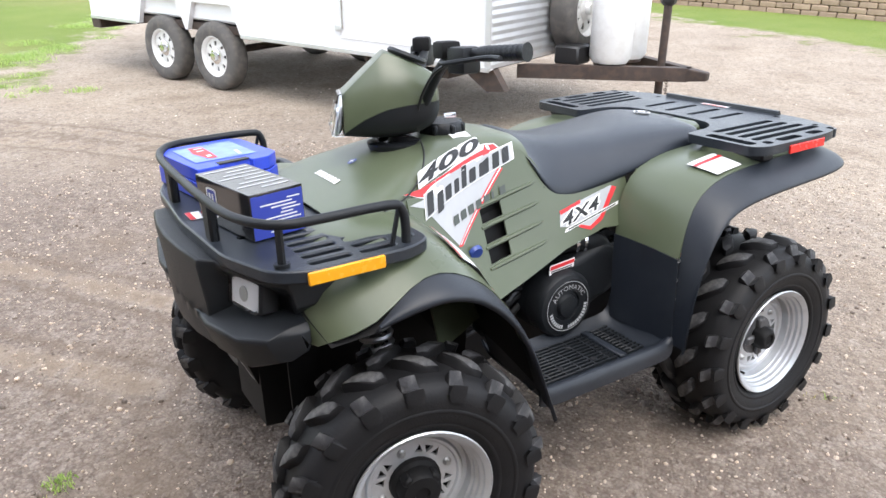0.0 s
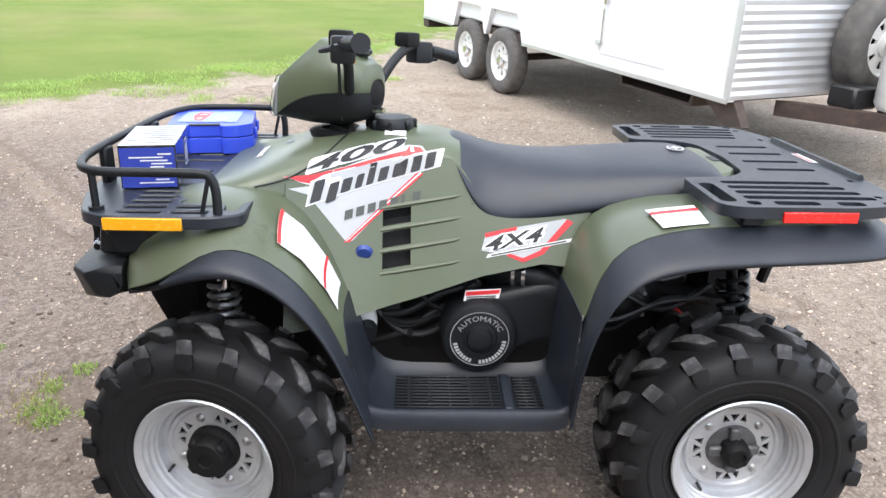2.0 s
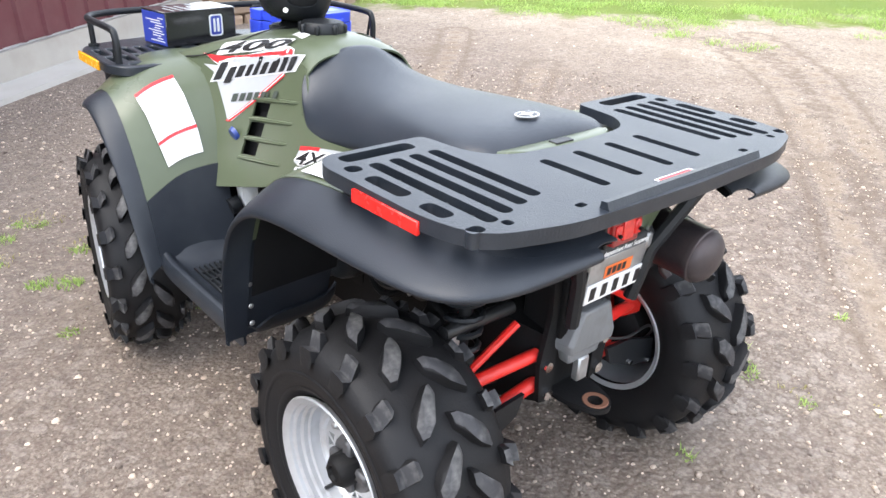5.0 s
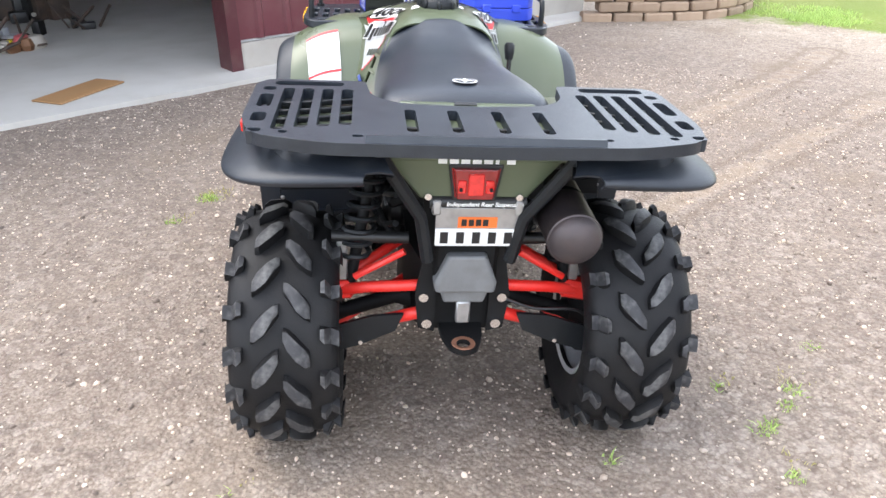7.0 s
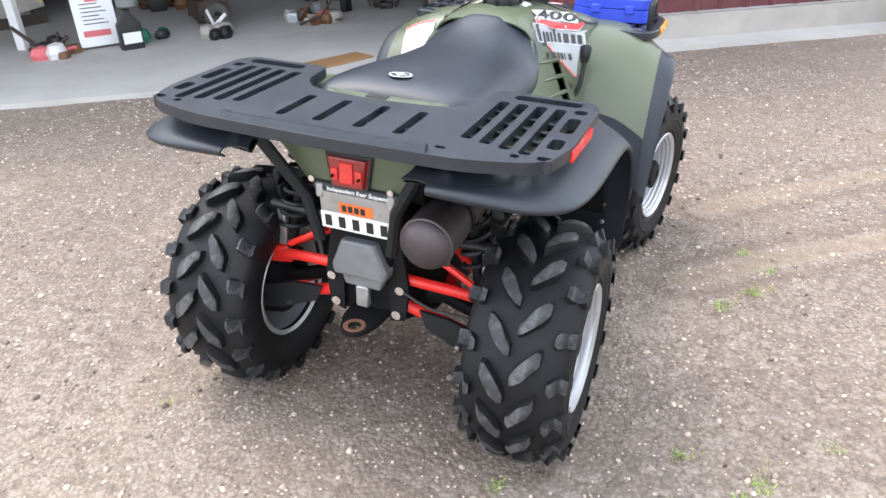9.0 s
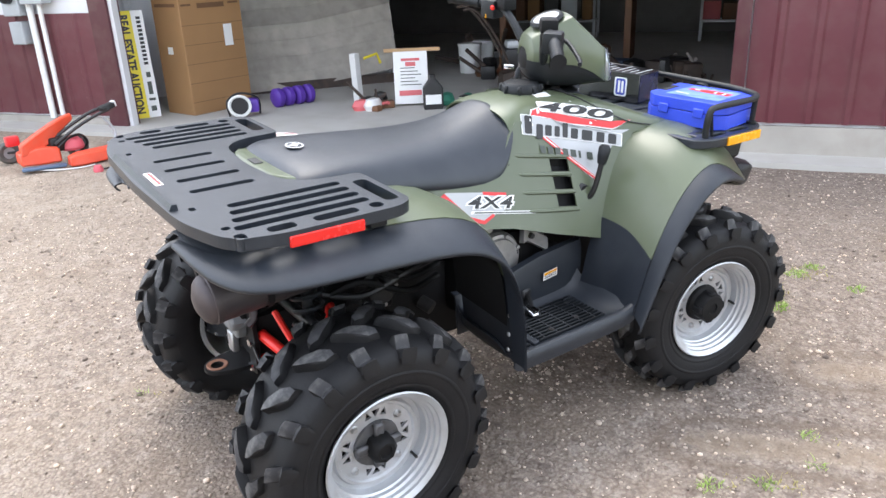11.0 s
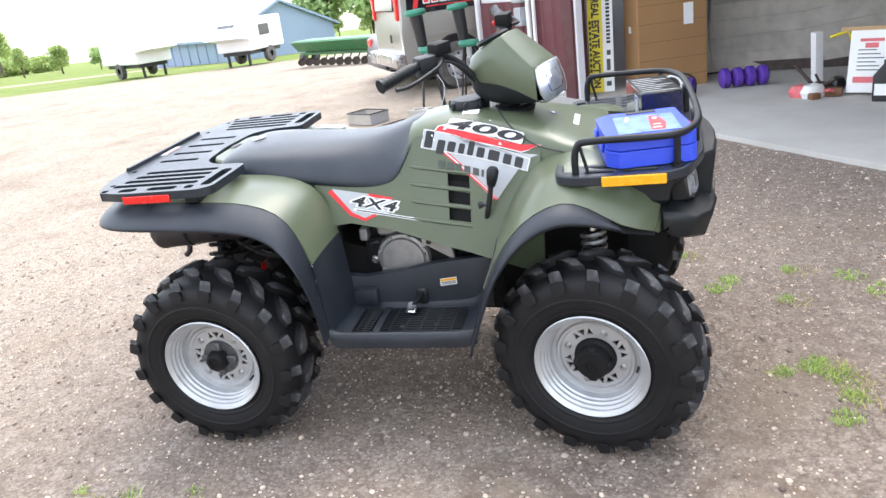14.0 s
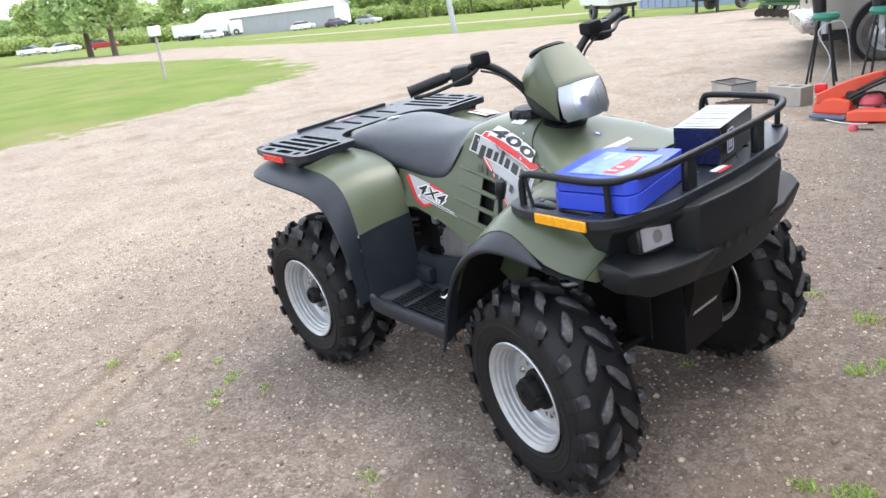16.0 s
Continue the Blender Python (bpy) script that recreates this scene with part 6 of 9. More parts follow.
    # the maker's name as plain grey bars
    a2 = (0.343, 0.762) if k > 0 else (0.152, 0.812)
    b2 = (0.150, 0.808) if k > 0 else (0.345, 0.764)
    ln2 = math.hypot(b2[0] - a2[0], b2[1] - a2[1])
    vx, vz = (b2[0] - a2[0]) / ln2, (b2[1] - a2[1]) / ln2
    f2 = on_side(k, 0.0090)
    mk = [(j * ln2 / 7, 0, 0.020 if j != 5 else 0.008, 0.021, 0.1) for j in range(7)]
    each_bar("maker_bar", mk, lambda u, v: f2(a2[0] + vx * u, a2[1] + vz * u + v), GREYINK, dec, "dark grey logo bar")
    # "4X4"
    d4 = part("drive_sticker", flat_faces([[(-0.006, 0.728), (-0.085, 0.745), (-0.205, 0.766), (-0.225, 0.757), (-0.150, 0.688), (-0.105, 0.668), (-0.06, 0.680), (0.004, 0.690)]], on_side(k, 0.003)), SILVER, quad, "silver and red drive sticker", smooth=0)
    part("red_edge", flat_faces([[(-0.210, 0.765), (-0.226, 0.758), (-0.150, 0.683), (-0.100, 0.664), (-0.060, 0.678), (-0.062, 0.686), (-0.100, 0.674), (-0.142, 0.692)], [(-0.004, 0.730), (-0.085, 0.747), (-0.083, 0.738), (-0.006, 0.720)]], on_side(k, 0.0045)), RED, d4, smooth=0)
    xa, za, xb, zb = (0.000, 0.688, -0.150, 0.716) if k > 0 else (-0.148, 0.716, 0.012, 0.686)
    l4 = math.hypot(xb - xa, zb - za)
    wx, wz = (xb - xa) / l4, (zb - za) / l4
    pts, _ = letters("4X4", 0.044, shear=0.3)
    wide = max(p.x for p in pts)

    def four(off):
        f = on_side(k, off)
        return lambda u, v: f(xa + wx * u * l4 / wide, za + wz * u * l4 / wide + v)
    word_on("word_edge", "4X4", 0.044, four(0.006), WHITE, d4, shear=0.3, bold=0.004)
    word_on("word", "4X4", 0.044, four(0.008), INK, d4, shear=0.3, bold=0.0008)
    bars_on("small_bar", [(0.004, -0.016, 0.112, 0.008, 0.3)], four(0.006), WHITE, d4)
    bars_on("fine_print", [(0.010, -0.0138, 0.100, 0.0036, 0.3)], four(0.0075), GREYINK, d4)


for k, _ in SIDES:
    side_stickers(k)


def on_fender(stations, k, t, g, off):
    """A point of a fender: t counts its stations, g runs from the inner edge (0) to the seam (1)."""
    def raw(t_, g_):
        i = max(0, min(int(t_), len(stations) - 2))
        w = t_ - i
        row = catmull([Vector(stations[i][c]).lerp(Vector(stations[i + 1][c]), w) for c in (0, 1, 2)], 8)
        q = max(0.0, min(0.999, g_)) * (len(row) - 1)
        return row[int(q)].lerp(row[int(q) + 1], q - int(q))
    p = raw(t, g)
    nrm = (raw(t + 0.1, g) - p).cross(raw(t, g + 0.04) - p).normalized()
    if nrm.z < 0:
        nrm = -nrm
    p = p + nrm * off
    return Vector((p.x, k * p.y, p.z))


def fender_sticker(k):
    """The long white notice on the back slope of the front fender."""
    def f(u, v, off=0.006):
        return on_fender(FRONT, k, 5.2 + 2.45 * v, 0.36 - 0.10 * v + 0.37 * u, off)
    st = part("notice", sheet([[f(u / 4, v / 12) for u in range(5)] for v in range(13)]), WHITE, quad, "long white and red safety notice", smooth=180)
    part("notice_head", sheet([[f(u / 4, v / 40, 0.0075) for u in range(5)] for v in range(3)]), RED, st, smooth=180)
    part("notice_bar", sheet([[f(u / 4, 0.70 + v / 60, 0.0075) for u in range(5)] for v in range(3)]), RED, st, smooth=180)
    for r in range(9):
        v0 = 0.14 + r * 0.055
        part("notice_line", sheet([[f(0.1 + 0.8 * u / 3, v0 + v * 0.014, 0.0075) for u in range(4)] for v in range(2)]), material_grey, st, smooth=0)
    return st


material_grey = material("pale_grey_print", (0.55, 0.55, 0.55), 0.5)
fender_sticker(1)

part("rear_notice", sheet([[on_fender(REAR, 1, 4.95 + 0.95 * u / 4, 0.50 + 0.42 * v / 4, 0.006) for u in range(5)] for v in range(5)]), WHITE, quad, "white notice on the rear fender", smooth=180)
part("rear_notice_bar", sheet([[on_fender(REAR, 1, 4.95 + 0.95 * u / 4, 0.58 + 0.05 * v, 0.0075) for u in range(5)] for v in range(2)]), RED, quad, smooth=180)
for k_, x_, y_ in ((1, 0.195, 0.062), (-1, 0.225, 0.062), (-1, 0.318, 0.105)):
    part("cap_notice", flat_faces([[(x_, y_), (x_ + 0.055, y_), (x_ + 0.055, y_ + 0.026), (x_, y_ + 0.026)]], lambda x, y: Vector((x, k_ * y, 0.9535 - max(0, y - 0.06) * 0.30 - max(0, x - 0.3) * 0.12))), WHITE, quad, "small white notice by the fuel cap", smooth=0)
part("hood_star", lathe(bmesh.new(), [(0, 0.0), (0.013, 0.0)], pose(0.505, 0, 0.9075, 0, 20, 0), 16), BLUEEMB, quad, "round blue emblem")
part("star_mark", flat_faces([[(0.0, 0.009), (0.0025, 0.0025), (0.009, 0.0), (0.0025, -0.0025), (0.0, -0.009), (-0.0025, -0.0025), (-0.009, 0.0), (-0.0025, 0.0025)]], lambda u, v: Vector((0.505 + u, v, 0.9085 - u * 0.36))), WHITE, quad, smooth=0)
bars_on("hood_bars", [(-0.062 + 0.0185 * j, 0, 0.0145, 0.017, 0) for j in range(7)], lambda u, v: Vector((0.585 - v, u, 0.8755 + v * 0.40)), WHITE, quad, "white logo bars on the hood")

# ---- cargo on the front rack ----
case_m = pose(0, 0, 0, LEAN, 0, 0) @ pose(0.772, -0.268, 0.840, 0, 0, 9)
case = thing("tool_case", "bright blue plastic case with a printed lid on the front rack", "plastic case", case_m)
oct_ = rounded([(-0.118, -0.110), (-0.088, -0.142), (0.100, -0.142), (0.120, -0.120), (0.120, 0.142), (0.060, 0.142), (0.060, 0.128), (-0.030, 0.128), (-0.030, 0.142), (-0.075, 0.142), (-0.118, 0.105)], 0.008, 2)
part("case_base", plate(oct_, [], 0.0, 0.044), BLUEBOX, case, smooth=30, bevel=0.003)
lid = part("case_lid", plate([(x * 0.985, y * 0.985) for x, y in oct_], [], 0.047, 0.080), BLUEBOX, case, "blue lid", smooth=30, bevel=0.006)
part("handle_gap", one_box((0.015, 0.118, 0.0805), (0.085, 0.022, 0.004), None, 0.001), INK, lid)
part("lid_print", flat_faces([[(-0.08, -0.10), (0.085, -0.10), (0.095, 0.075), (-0.07, 0.085)]], lambda u, v: Vector((u, v, 0.0815))), material("sky_blue_print", (0.06, 0.14, 0.72), 0.30, second=(0.30, 0.46, 0.88), var=0.5, scale=26), lid, "pale blue printed picture", smooth=0)
part("print_red", flat_faces([[(0.01, -0.085), (0.045, -0.09), (0.060, -0.02), (0.050, 0.055), (0.028, 0.06), (0.018, 0.0)]], lambda u, v: Vector((u, v, 0.0822))), RED, lid, smooth=0)
each_bar("print_white", [(0.015, -0.07, 0.024, 0.008, 0.3), (0.022, -0.04, 0.020, 0.008, 0.3), (-0.045, 0.02, 0.008, 0.05, 0.2), (0.030, 0.02, 0.012, 0.020, 0.2)], lambda u, v: Vector((u, v, 0.0828)), WHITE, lid)
for y in (-0.06, 0.06):
    part("latch", one_box((-0.121, y, 0.045), (0.008, 0.034, 0.030), None, 0.003), BLUEBOX, case)
cart_m = pose(0, 0, 0, LEAN, 0, 0) @ pose(0.817, 0.122, 0.840, 0, 0, 10) @ Matrix.Diagonal((0.76, 1.13, 0.89, 1))
cart = thing("parts_box", "black and blue printed cardboard box on the front rack", "cardboard box", cart_m)
part("carton", one_box((0, 0, 0.058), (0.168, 0.222, 0.115), None, 0.0015), BLACKCARD, cart)
for k in (1, -1):
    part("blue_end", one_box((0, k * 0.1113, 0.056), (0.160, 0.002, 0.106), None, 0), BLUECARD if k > 0 else NAVYCARD, cart, "blue printed end" if k > 0 else "dark navy end", smooth=0)
bars_on("end_print", [(-0.07 + 0.012 * (j % 3), 0.014 + 0.0085 * j, 0.10 - 0.02 * ((j * 7) % 4), 0.0035, 0) for j in range(10)], lambda u, v: Vector((u, 0.1128, v)), WHITE, cart)
bars_on("top_print", [(-0.075 + 0.004 * (j % 2), -0.095 + 0.024 * j, 0.145 - 0.03 * ((j * 5) % 3), 0.0065, 0.15) for j in range(8)], lambda u, v: Vector((u, v, 0.1163)), SILVER, cart, "pale printed lettering bars")
for x in (-0.0848, 0.0848):
    part("side_badge", flat_faces([rounded([(-0.022, 0.02), (0.022, 0.02), (0.022, 0.095), (-0.022, 0.095)], 0.01, 3)], lambda u, v, x=x: Vector((x * 1.003, u - 0.045, v))), WHITE, cart, smooth=0)
    part("badge_core", flat_faces([rounded([(-0.017, 0.025), (0.017, 0.025), (0.017, 0.090), (-0.017, 0.090)], 0.008, 3)], lambda u, v, x=x: Vector((x * 1.008, u - 0.045, v))), BLUECARD, cart, smooth=0)
    bars_on("badge_bars", [(-0.011, 0.034, 0.008, 0.047, 0), (0.002, 0.034, 0.007, 0.047, 0)], lambda u, v, x=x: Vector((x * 1.012, u - 0.045, v)), WHITE, cart)

# ---- the enclosed trailer ----
TRAILERWHITE = material("white_trailer_skin", (0.78, 0.78, 0.78), 0.35, var=0.04, scale=1.5, dirt=0.10, dirt_color=(0.45, 0.42, 0.38))
ALU = material("ribbed_aluminium", (0.62, 0.63, 0.64), 0.35, metal=0.6, var=0.08, scale=3, dirt=0.12)
RUST = material("rusty_black_steel", (0.045, 0.032, 0.026), 0.65, metal=0.2, var=0.4, scale=8, bump=0.3, dirt=0.4, dirt_color=(0.15, 0.09, 0.06))
ROADTYRE = material("weathered_road_tyre", (0.085, 0.080, 0.075), 0.85, var=0.25, scale=6, bump=0.3, dirt=0.5, dirt_color=(0.20, 0.175, 0.15))
WHITERIM = material("white_spoke_rim", (0.72, 0.72, 0.70), 0.4, var=0.05, dirt=0.2)
TM = Matrix.Translation((-1.75, -2.60, 0)) @ Matrix(((0.355, -0.935, 0, 0), (-0.935, -0.355, 0, 0), (0, 0, 1, 0), (0, 0, 0, 1)))
trailer = thing("enclosed_trailer", "white enclosed tandem-axle trailer with an aluminium nose", "trailer", TM)


def arch(x):
    return [(x - 0.39, 0.0), (x - 0.28, 0.26), (x + 0.28, 0.26), (x + 0.39, 0.0)]


AXLES = (3.06, 3.87)
cuts = [(0, 0)] + [(x, z) for a in AXLES for x, z in arch(a)] + [(5.15, 0)]
cuts = sorted(cuts)
bm = sheet([[(x, 0, 0.52 + z) for x, z in cuts], [(x, 0, 1.0) for x, z in cuts], [(x, 0, 2.52) for x, z in cuts]])
g = bmesh.ops.extrude_face_region(bm, geom=list(bm.faces))
bmesh.ops.translate(bm, verts=[v for v in g["geom"] if isinstance(v, bmesh.types.BMVert)], vec=(0, 0.05, 0))
part("side_wall", bm, TRAILERWHITE, trailer, "white side wall with wheel cut-outs", smooth=0)
part("body", one_box((2.575, 1.075, 1.56), (5.11, 2.05, 1.90), None, 0.02), TRAILERWHITE, trailer, "white body", smooth=0)
part("floor", one_box((2.575, 1.05, 0.555), (5.13, 2.0, 0.07)), RUST, trailer, "dark floor frame", smooth=0)
rows = [[(-0.004 - 0.006 * (i % 2), y, 0.53 + 0.028 * i) for y in (0.0, 2.1)] for i in range(38)]
part("nose_panel", sheet(rows), ALU, trailer, "ribbed aluminium nose panel", smooth=0)
part("corner_trim", one_box((0.01, -0.004, 1.53), (0.05, 0.016, 2.0), None, 0.004), ALU, trailer, "aluminium corner trim", smooth=0)
part("edge_trim", one_box((1.33, -0.006, 0.525), (2.66, 0.014, 0.035), None, 0.003), ALU, trailer, "aluminium lower trim", smooth=0)
part("rear_trim", one_box((4.72, -0.006, 0.525), (0.86, 0.014, 0.035), None, 0.003), ALU, trailer, smooth=0)
for x in (0.62, 1.42):
    part("door_seam", one_box((x, -0.003, 1.40), (0.005, 0.006, 1.55)), TRAILERWHITE, trailer, smooth=0)
part("door_seam", one_box((1.02, -0.003, 0.625), (0.80, 0.006, 0.005)), TRAILERWHITE, trailer, smooth=0)
part("door_latch", one_box((1.36, -0.020, 1.05), (0.03, 0.035, 0.14), None, 0.006), CHROME, trailer, "chrome door latch")
part("latch_bar", one_tube([(1.36, -0.035, 0.95), (1.36, -0.035, 0.70)], 0.008, 8), CHROME, trailer)
for z in (0.70, 1.2):
    part("hinge", one_box((1.43, -0.012, z), (0.07, 0.02, 0.04), None, 0.004), ALU, trailer)
part("marker_lamp", one_tube([(0.06, -0.005, 1.18), (0.06, -0.025, 1.18)], 0.030, 14), YELLOW, trailer, "orange side marker lamp")
part("step", loft([[(x, y, z) for x, z in ((0.40, 0.52), (0.43, 0.40), (1.25, 0.40), (1.28, 0.52), (1.25, 0.52), (1.22, 0.42), (0.46, 0.42), (0.43, 0.52))] for y in (0.10, 0.32)]), RUST, trailer, "folding steel step", smooth=0)
part("rear_bumper", one_box((5.09, 1.05, 0.46), (0.16, 2.1, 0.10), None, 0.01), RUST, trailer, "rusty rear bumper", smooth=0)
for x in AXLES:
    part("axle", one_tube([(x, 0.1, 0.34), (x, 2.0, 0.34)], 0.035, 8), RUST, trailer)
part("corner_gusset", loft([[(x, y, z) for x, z in ((0.0, 0.52), (0.30, 0.52), (0.05, 0.36), (-0.10, 0.38))] for y in (0.05, 0.12)]), RUST, trailer, "rusty corner gusset", smooth=0)


def road_wheel(parent, m, r=0.345, w=0.10, spare=False):
    t = part("tyre", lathe(bmesh.new(), [(0.195, -w * 0.8), (0.24, -w), (0.30, -w * 0.98), (r - 0.012, -w * 0.8), (r, -w * 0.55), (r - 0.004, -w * 0.2), (r, 0), (r - 0.004, w * 0.2), (r, w * 0.55), (r - 0.012, w * 0.8), (0.30, w * 0.98), (0.24, w), (0.195, w * 0.8)], None, 40), ROADTYRE, parent, "weathered road tyre", smooth=50, m=m)
    rim = part("rim", lathe(bmesh.new(), [(0.190, -w * 0.7), (0.200, w * 0.78), (0.206, w * 0.84), (0.200, w * 0.86), (0.185, w * 0.72), (0.178, w * 0.45)], None, 36), WHITERIM, parent, "white steel spoke rim", smooth=40, m=m)
    circ = [(0.182 * math.cos(j * math.pi / 16), 0.182 * math.sin(j * math.pi / 16)) for j in range(32)]
    hol = []
    for j in range(8):
        a = j * math.pi / 4
        hol.append([((0.128 + dr) * math.cos(a + da), (0.128 + dr) * math.sin(a + da)) for dr, da in ((-0.022, -0.10), (0.025, -0.14), (0.025, 0.14), (-0.022, 0.10))])
    part("rim_disc", plate(circ, hol, w * 0.38, w * 0.48), WHITERIM, rim, smooth=20)
    part("hub", lathe(bmesh.new(), [(0.085, w * 0.48), (0.080, w * 0.60), (0.045, w * 0.66), (0.040, w * 1.0), (0, w * 1.05)], None, 20), CHROME if not spare else WHITERIM, rim)
    part("rim_back", lathe(bmesh.new(), [(0, w * 0.2), (0.18, w * 0.2)], None, 20), INK, rim)
    return t


for y, a in ((0.055, 90), (2.045, -90)):
    for x in AXLES:
        road_wheel(trailer, Matrix.Translation((x, y, 0.310)) @ pose(0, 0, 0, a, 0, 0) @ Matrix.Scale(0.91, 4))
road_wheel(trailer, Matrix.Translation((-0.12, 1.06, 0.86)) @ pose(0, 0, 0, 0, -90, 0) @ pose(0, 0, 0, 0, 0, 10), r=0.335, spare=True)
part("tongue_beam", loft([[(0.0, 0.55, z), (0.05, 0.45, z), (-1.02, 1.07, z), (-1.02, 1.15, z)] for z in (0.40, 0.50)]), RUST, trailer, "black steel tongue beam", smooth=0)
part("tongue_beam", loft([[(0.0, 1.65, z), (0.05, 1.75, z), (-1.02, 1.15, z), (-1.02, 1.07, z)] for z in (0.40, 0.50)]), RUST, trailer, "black steel tongue beam", smooth=0)
part("coupler", loft([[(-0.98, 1.06, 0.40), (-0.98, 1.16, 0.40), (-0.98, 1.16, 0.50), (-0.98, 1.06, 0.50)], [(-1.16, 1.08, 0.42), (-1.16, 1.14, 0.42), (-1.16, 1.14, 0.48), (-1.16, 1.08, 0.48)]]), RUST, trailer, "ball coupler", smooth=0, bevel=0.01)
part("jack", one_tube([(-0.80, 1.11, 0.06), (-0.80, 1.11, 1.05)], 0.030, 12), RUST, trailer, "tongue jack")
part("jack_foot", one_tube([(-0.80, 1.11, 0.0), (-0.80, 1.11, 0.035)], 0.085, 14), RUST, trailer)
part("jack_head", one_box((-0.80, 1.11, 1.0), (0.10, 0.09, 0.16), None, 0.02), INK, trailer, "black jack head")
for j in range(9):
    part("chain_link", lathe(bmesh.new(), [(0.010, 0.004), (0.016, 0.0), (0.010, -0.004), (0.008, 0.0)], pose(-0.90 + 0.006 * (j % 2), 1.00, 0.42 - 0.026 * j, 90 * (j % 2), 0, 20), 8, True), RUST, trailer)
for y in (0.92, 1.20):
    part("gas_bottle", lathe(bmesh.new(), [(0, 0.51), (0.13, 0.51), (0.155, 0.55), (0.155, 0.98), (0.13, 1.05), (0.06, 1.08), (0.05, 1.14), (0, 1.15)], pose(-0.47, y, 0), 28), WHITERIM, trailer, "white gas bottle")
    part("bottle_foot", lathe(bmesh.new(), [(0.12, 0.485), (0.12, 0.515)], pose(-0.47, y, 0), 20), RUST, trailer)
part("spare_bracket", one_box((-0.13, 1.06, 0.52), (0.26, 0.20, 0.06), None, 0.01), RUST, trailer, smooth=0)
part("battery_box", one_box((-0.22, 0.80, 0.56), (0.20, 0.22, 0.14), None, 0.015), INK, trailer, "black battery box")

# ---- block walls ----
TANBLOCK = material("tan_wall_block", (0.30, 0.215, 0.150), 0.92, var=0.2, scale=6, bump=0.8, bump_scale=40, dirt=0.3, dirt_color=(0.38, 0.30, 0.22), per_piece=0.18)


def block_mesh(sx, sy, sz):
    bm = one_box((0, 0, sz / 2), (sx, sy, sz), None, 0.015)
    for v in bm.verts:
        v.co += Vector((random.uniform(-1, 1), random.uniform(-1, 1), random.uniform(-1, 1))) * 0.006
    me = bpy.data.meshes.new("block")
    bm.to_mesh(me)
    bm.free()
    me.materials.append(TANBLOCK)
    return me


BLOCKS = [block_mesh(0.285, 0.20, 0.095) for _ in range(4)]


def block_wall(name, line, courses, label):
    """Courses of split-face blocks along a bent line, capped."""
    w = thing(name, label, "retaining wall", kind="structure")
    pts = catmull([(*p, 0) for p in line], 12)
    lens = [0.0]
    for a, b in zip(pts, pts[1:]):
        lens.append(lens[-1] + (b - a).length)
    n = int(lens[-1] / 0.30)
    core = bmesh.new()
    for c in range(courses):
        for i in range(n):
            s = (i + 0.5 * (c % 2) + 0.25) * 0.30
            if s > lens[-1]:
                continue
            j = max(q for q in range(len(lens)) if lens[q] <= s + 1e-6)
            j = min(j, len(pts) - 2)
            p = pts[j].lerp(pts[j + 1], (s - lens[j]) / max(1e-6, lens[j + 1] - lens[j]))
            d = pts[j + 1] - pts[j]
            ob = new("block", random.choice(BLOCKS))
            ob.parent = w
            ob.matrix_basis = pose(p.x, p.y, -0.02 + 0.10 * c, 0, 0, math.degrees(math.atan2(d.y, d.x)) + random.uniform(-2, 2)) @ Matrix.Translation((0, 0.012 * c, 0))
    core.free()
    return w


block_wall("block_wall_near", [(5.05, -1.95), (5.02, -2.6), (5.10, -3.20), (5.55, -3.75), (6.4, -4.1), (7.6, -4.3)], 3, "low curved retaining wall of tan concrete blocks")
block_wall("block_wall_far", [(-10.4, -10.5), (-10.7, -8.6), (-11.2, -6.6), (-11.6, -4.6), (-11.6, -2.4), (-11.0, -0.6)], 4, "curved retaining wall of tan concrete blocks in the grass")

# ---- things about the workshop door ----
KRAFT = material("brown_cardboard", (0.30, 0.165, 0.070), 0.75, var=0.14, scale=3, bump=0.1, bump_scale=150)
KRAFTINK = material("brown_print", (0.13, 0.065, 0.03), 0.75, var=0.2)
SIGNYEL = material("yellow_sign", (0.78, 0.62, 0.03), 0.5, var=0.06)
OLDWOOD = material("weathered_grey_wood", (0.36, 0.33, 0.29), 0.85, var=0.3, scale=4, bump=0.6, bump_scale=70, dirt=0.3, dirt_color=(0.16, 0.14, 0.12), per_piece=0.15)
PURPLE = material("purple_foam", (0.085, 0.030, 0.30), 0.5, var=0.1)
ORANGE = material("orange_red_paint", (0.75, 0.075, 0.030), 0.4, var=0.1, scale=6, dirt=0.12)
PINK = material("faded_red_plastic", (0.62, 0.10, 0.13), 0.5, var=0.1)
TEAL = material("green_rubber_pad", (0.03, 0.20, 0.13), 0.55, var=0.15, scale=8)
BLUETARP = material("blue_grey_plastic", (0.07, 0.11, 0.18), 0.5, var=0.2)
BROWN = material("brown_leather", (0.16, 0.075, 0.035), 0.6, var=0.2, scale=6)
GREYMETAL = material("grey_painted_metal", (0.40, 0.42, 0.44), 0.45, metal=0.3, var=0.15, scale=4, dirt=0.15)
PVC = material("white_pvc", (0.75, 0.75, 0.74), 0.4, var=0.04, dirt=0.12)
WOOD = material("raw_lumber", (0.42, 0.27, 0.14), 0.75, var=0.25, scale=5, bump=0.2, bump_scale=60)
REDPRINT = material("faded_red_print", (0.62, 0.13, 0.14), 0.5, var=0.1)

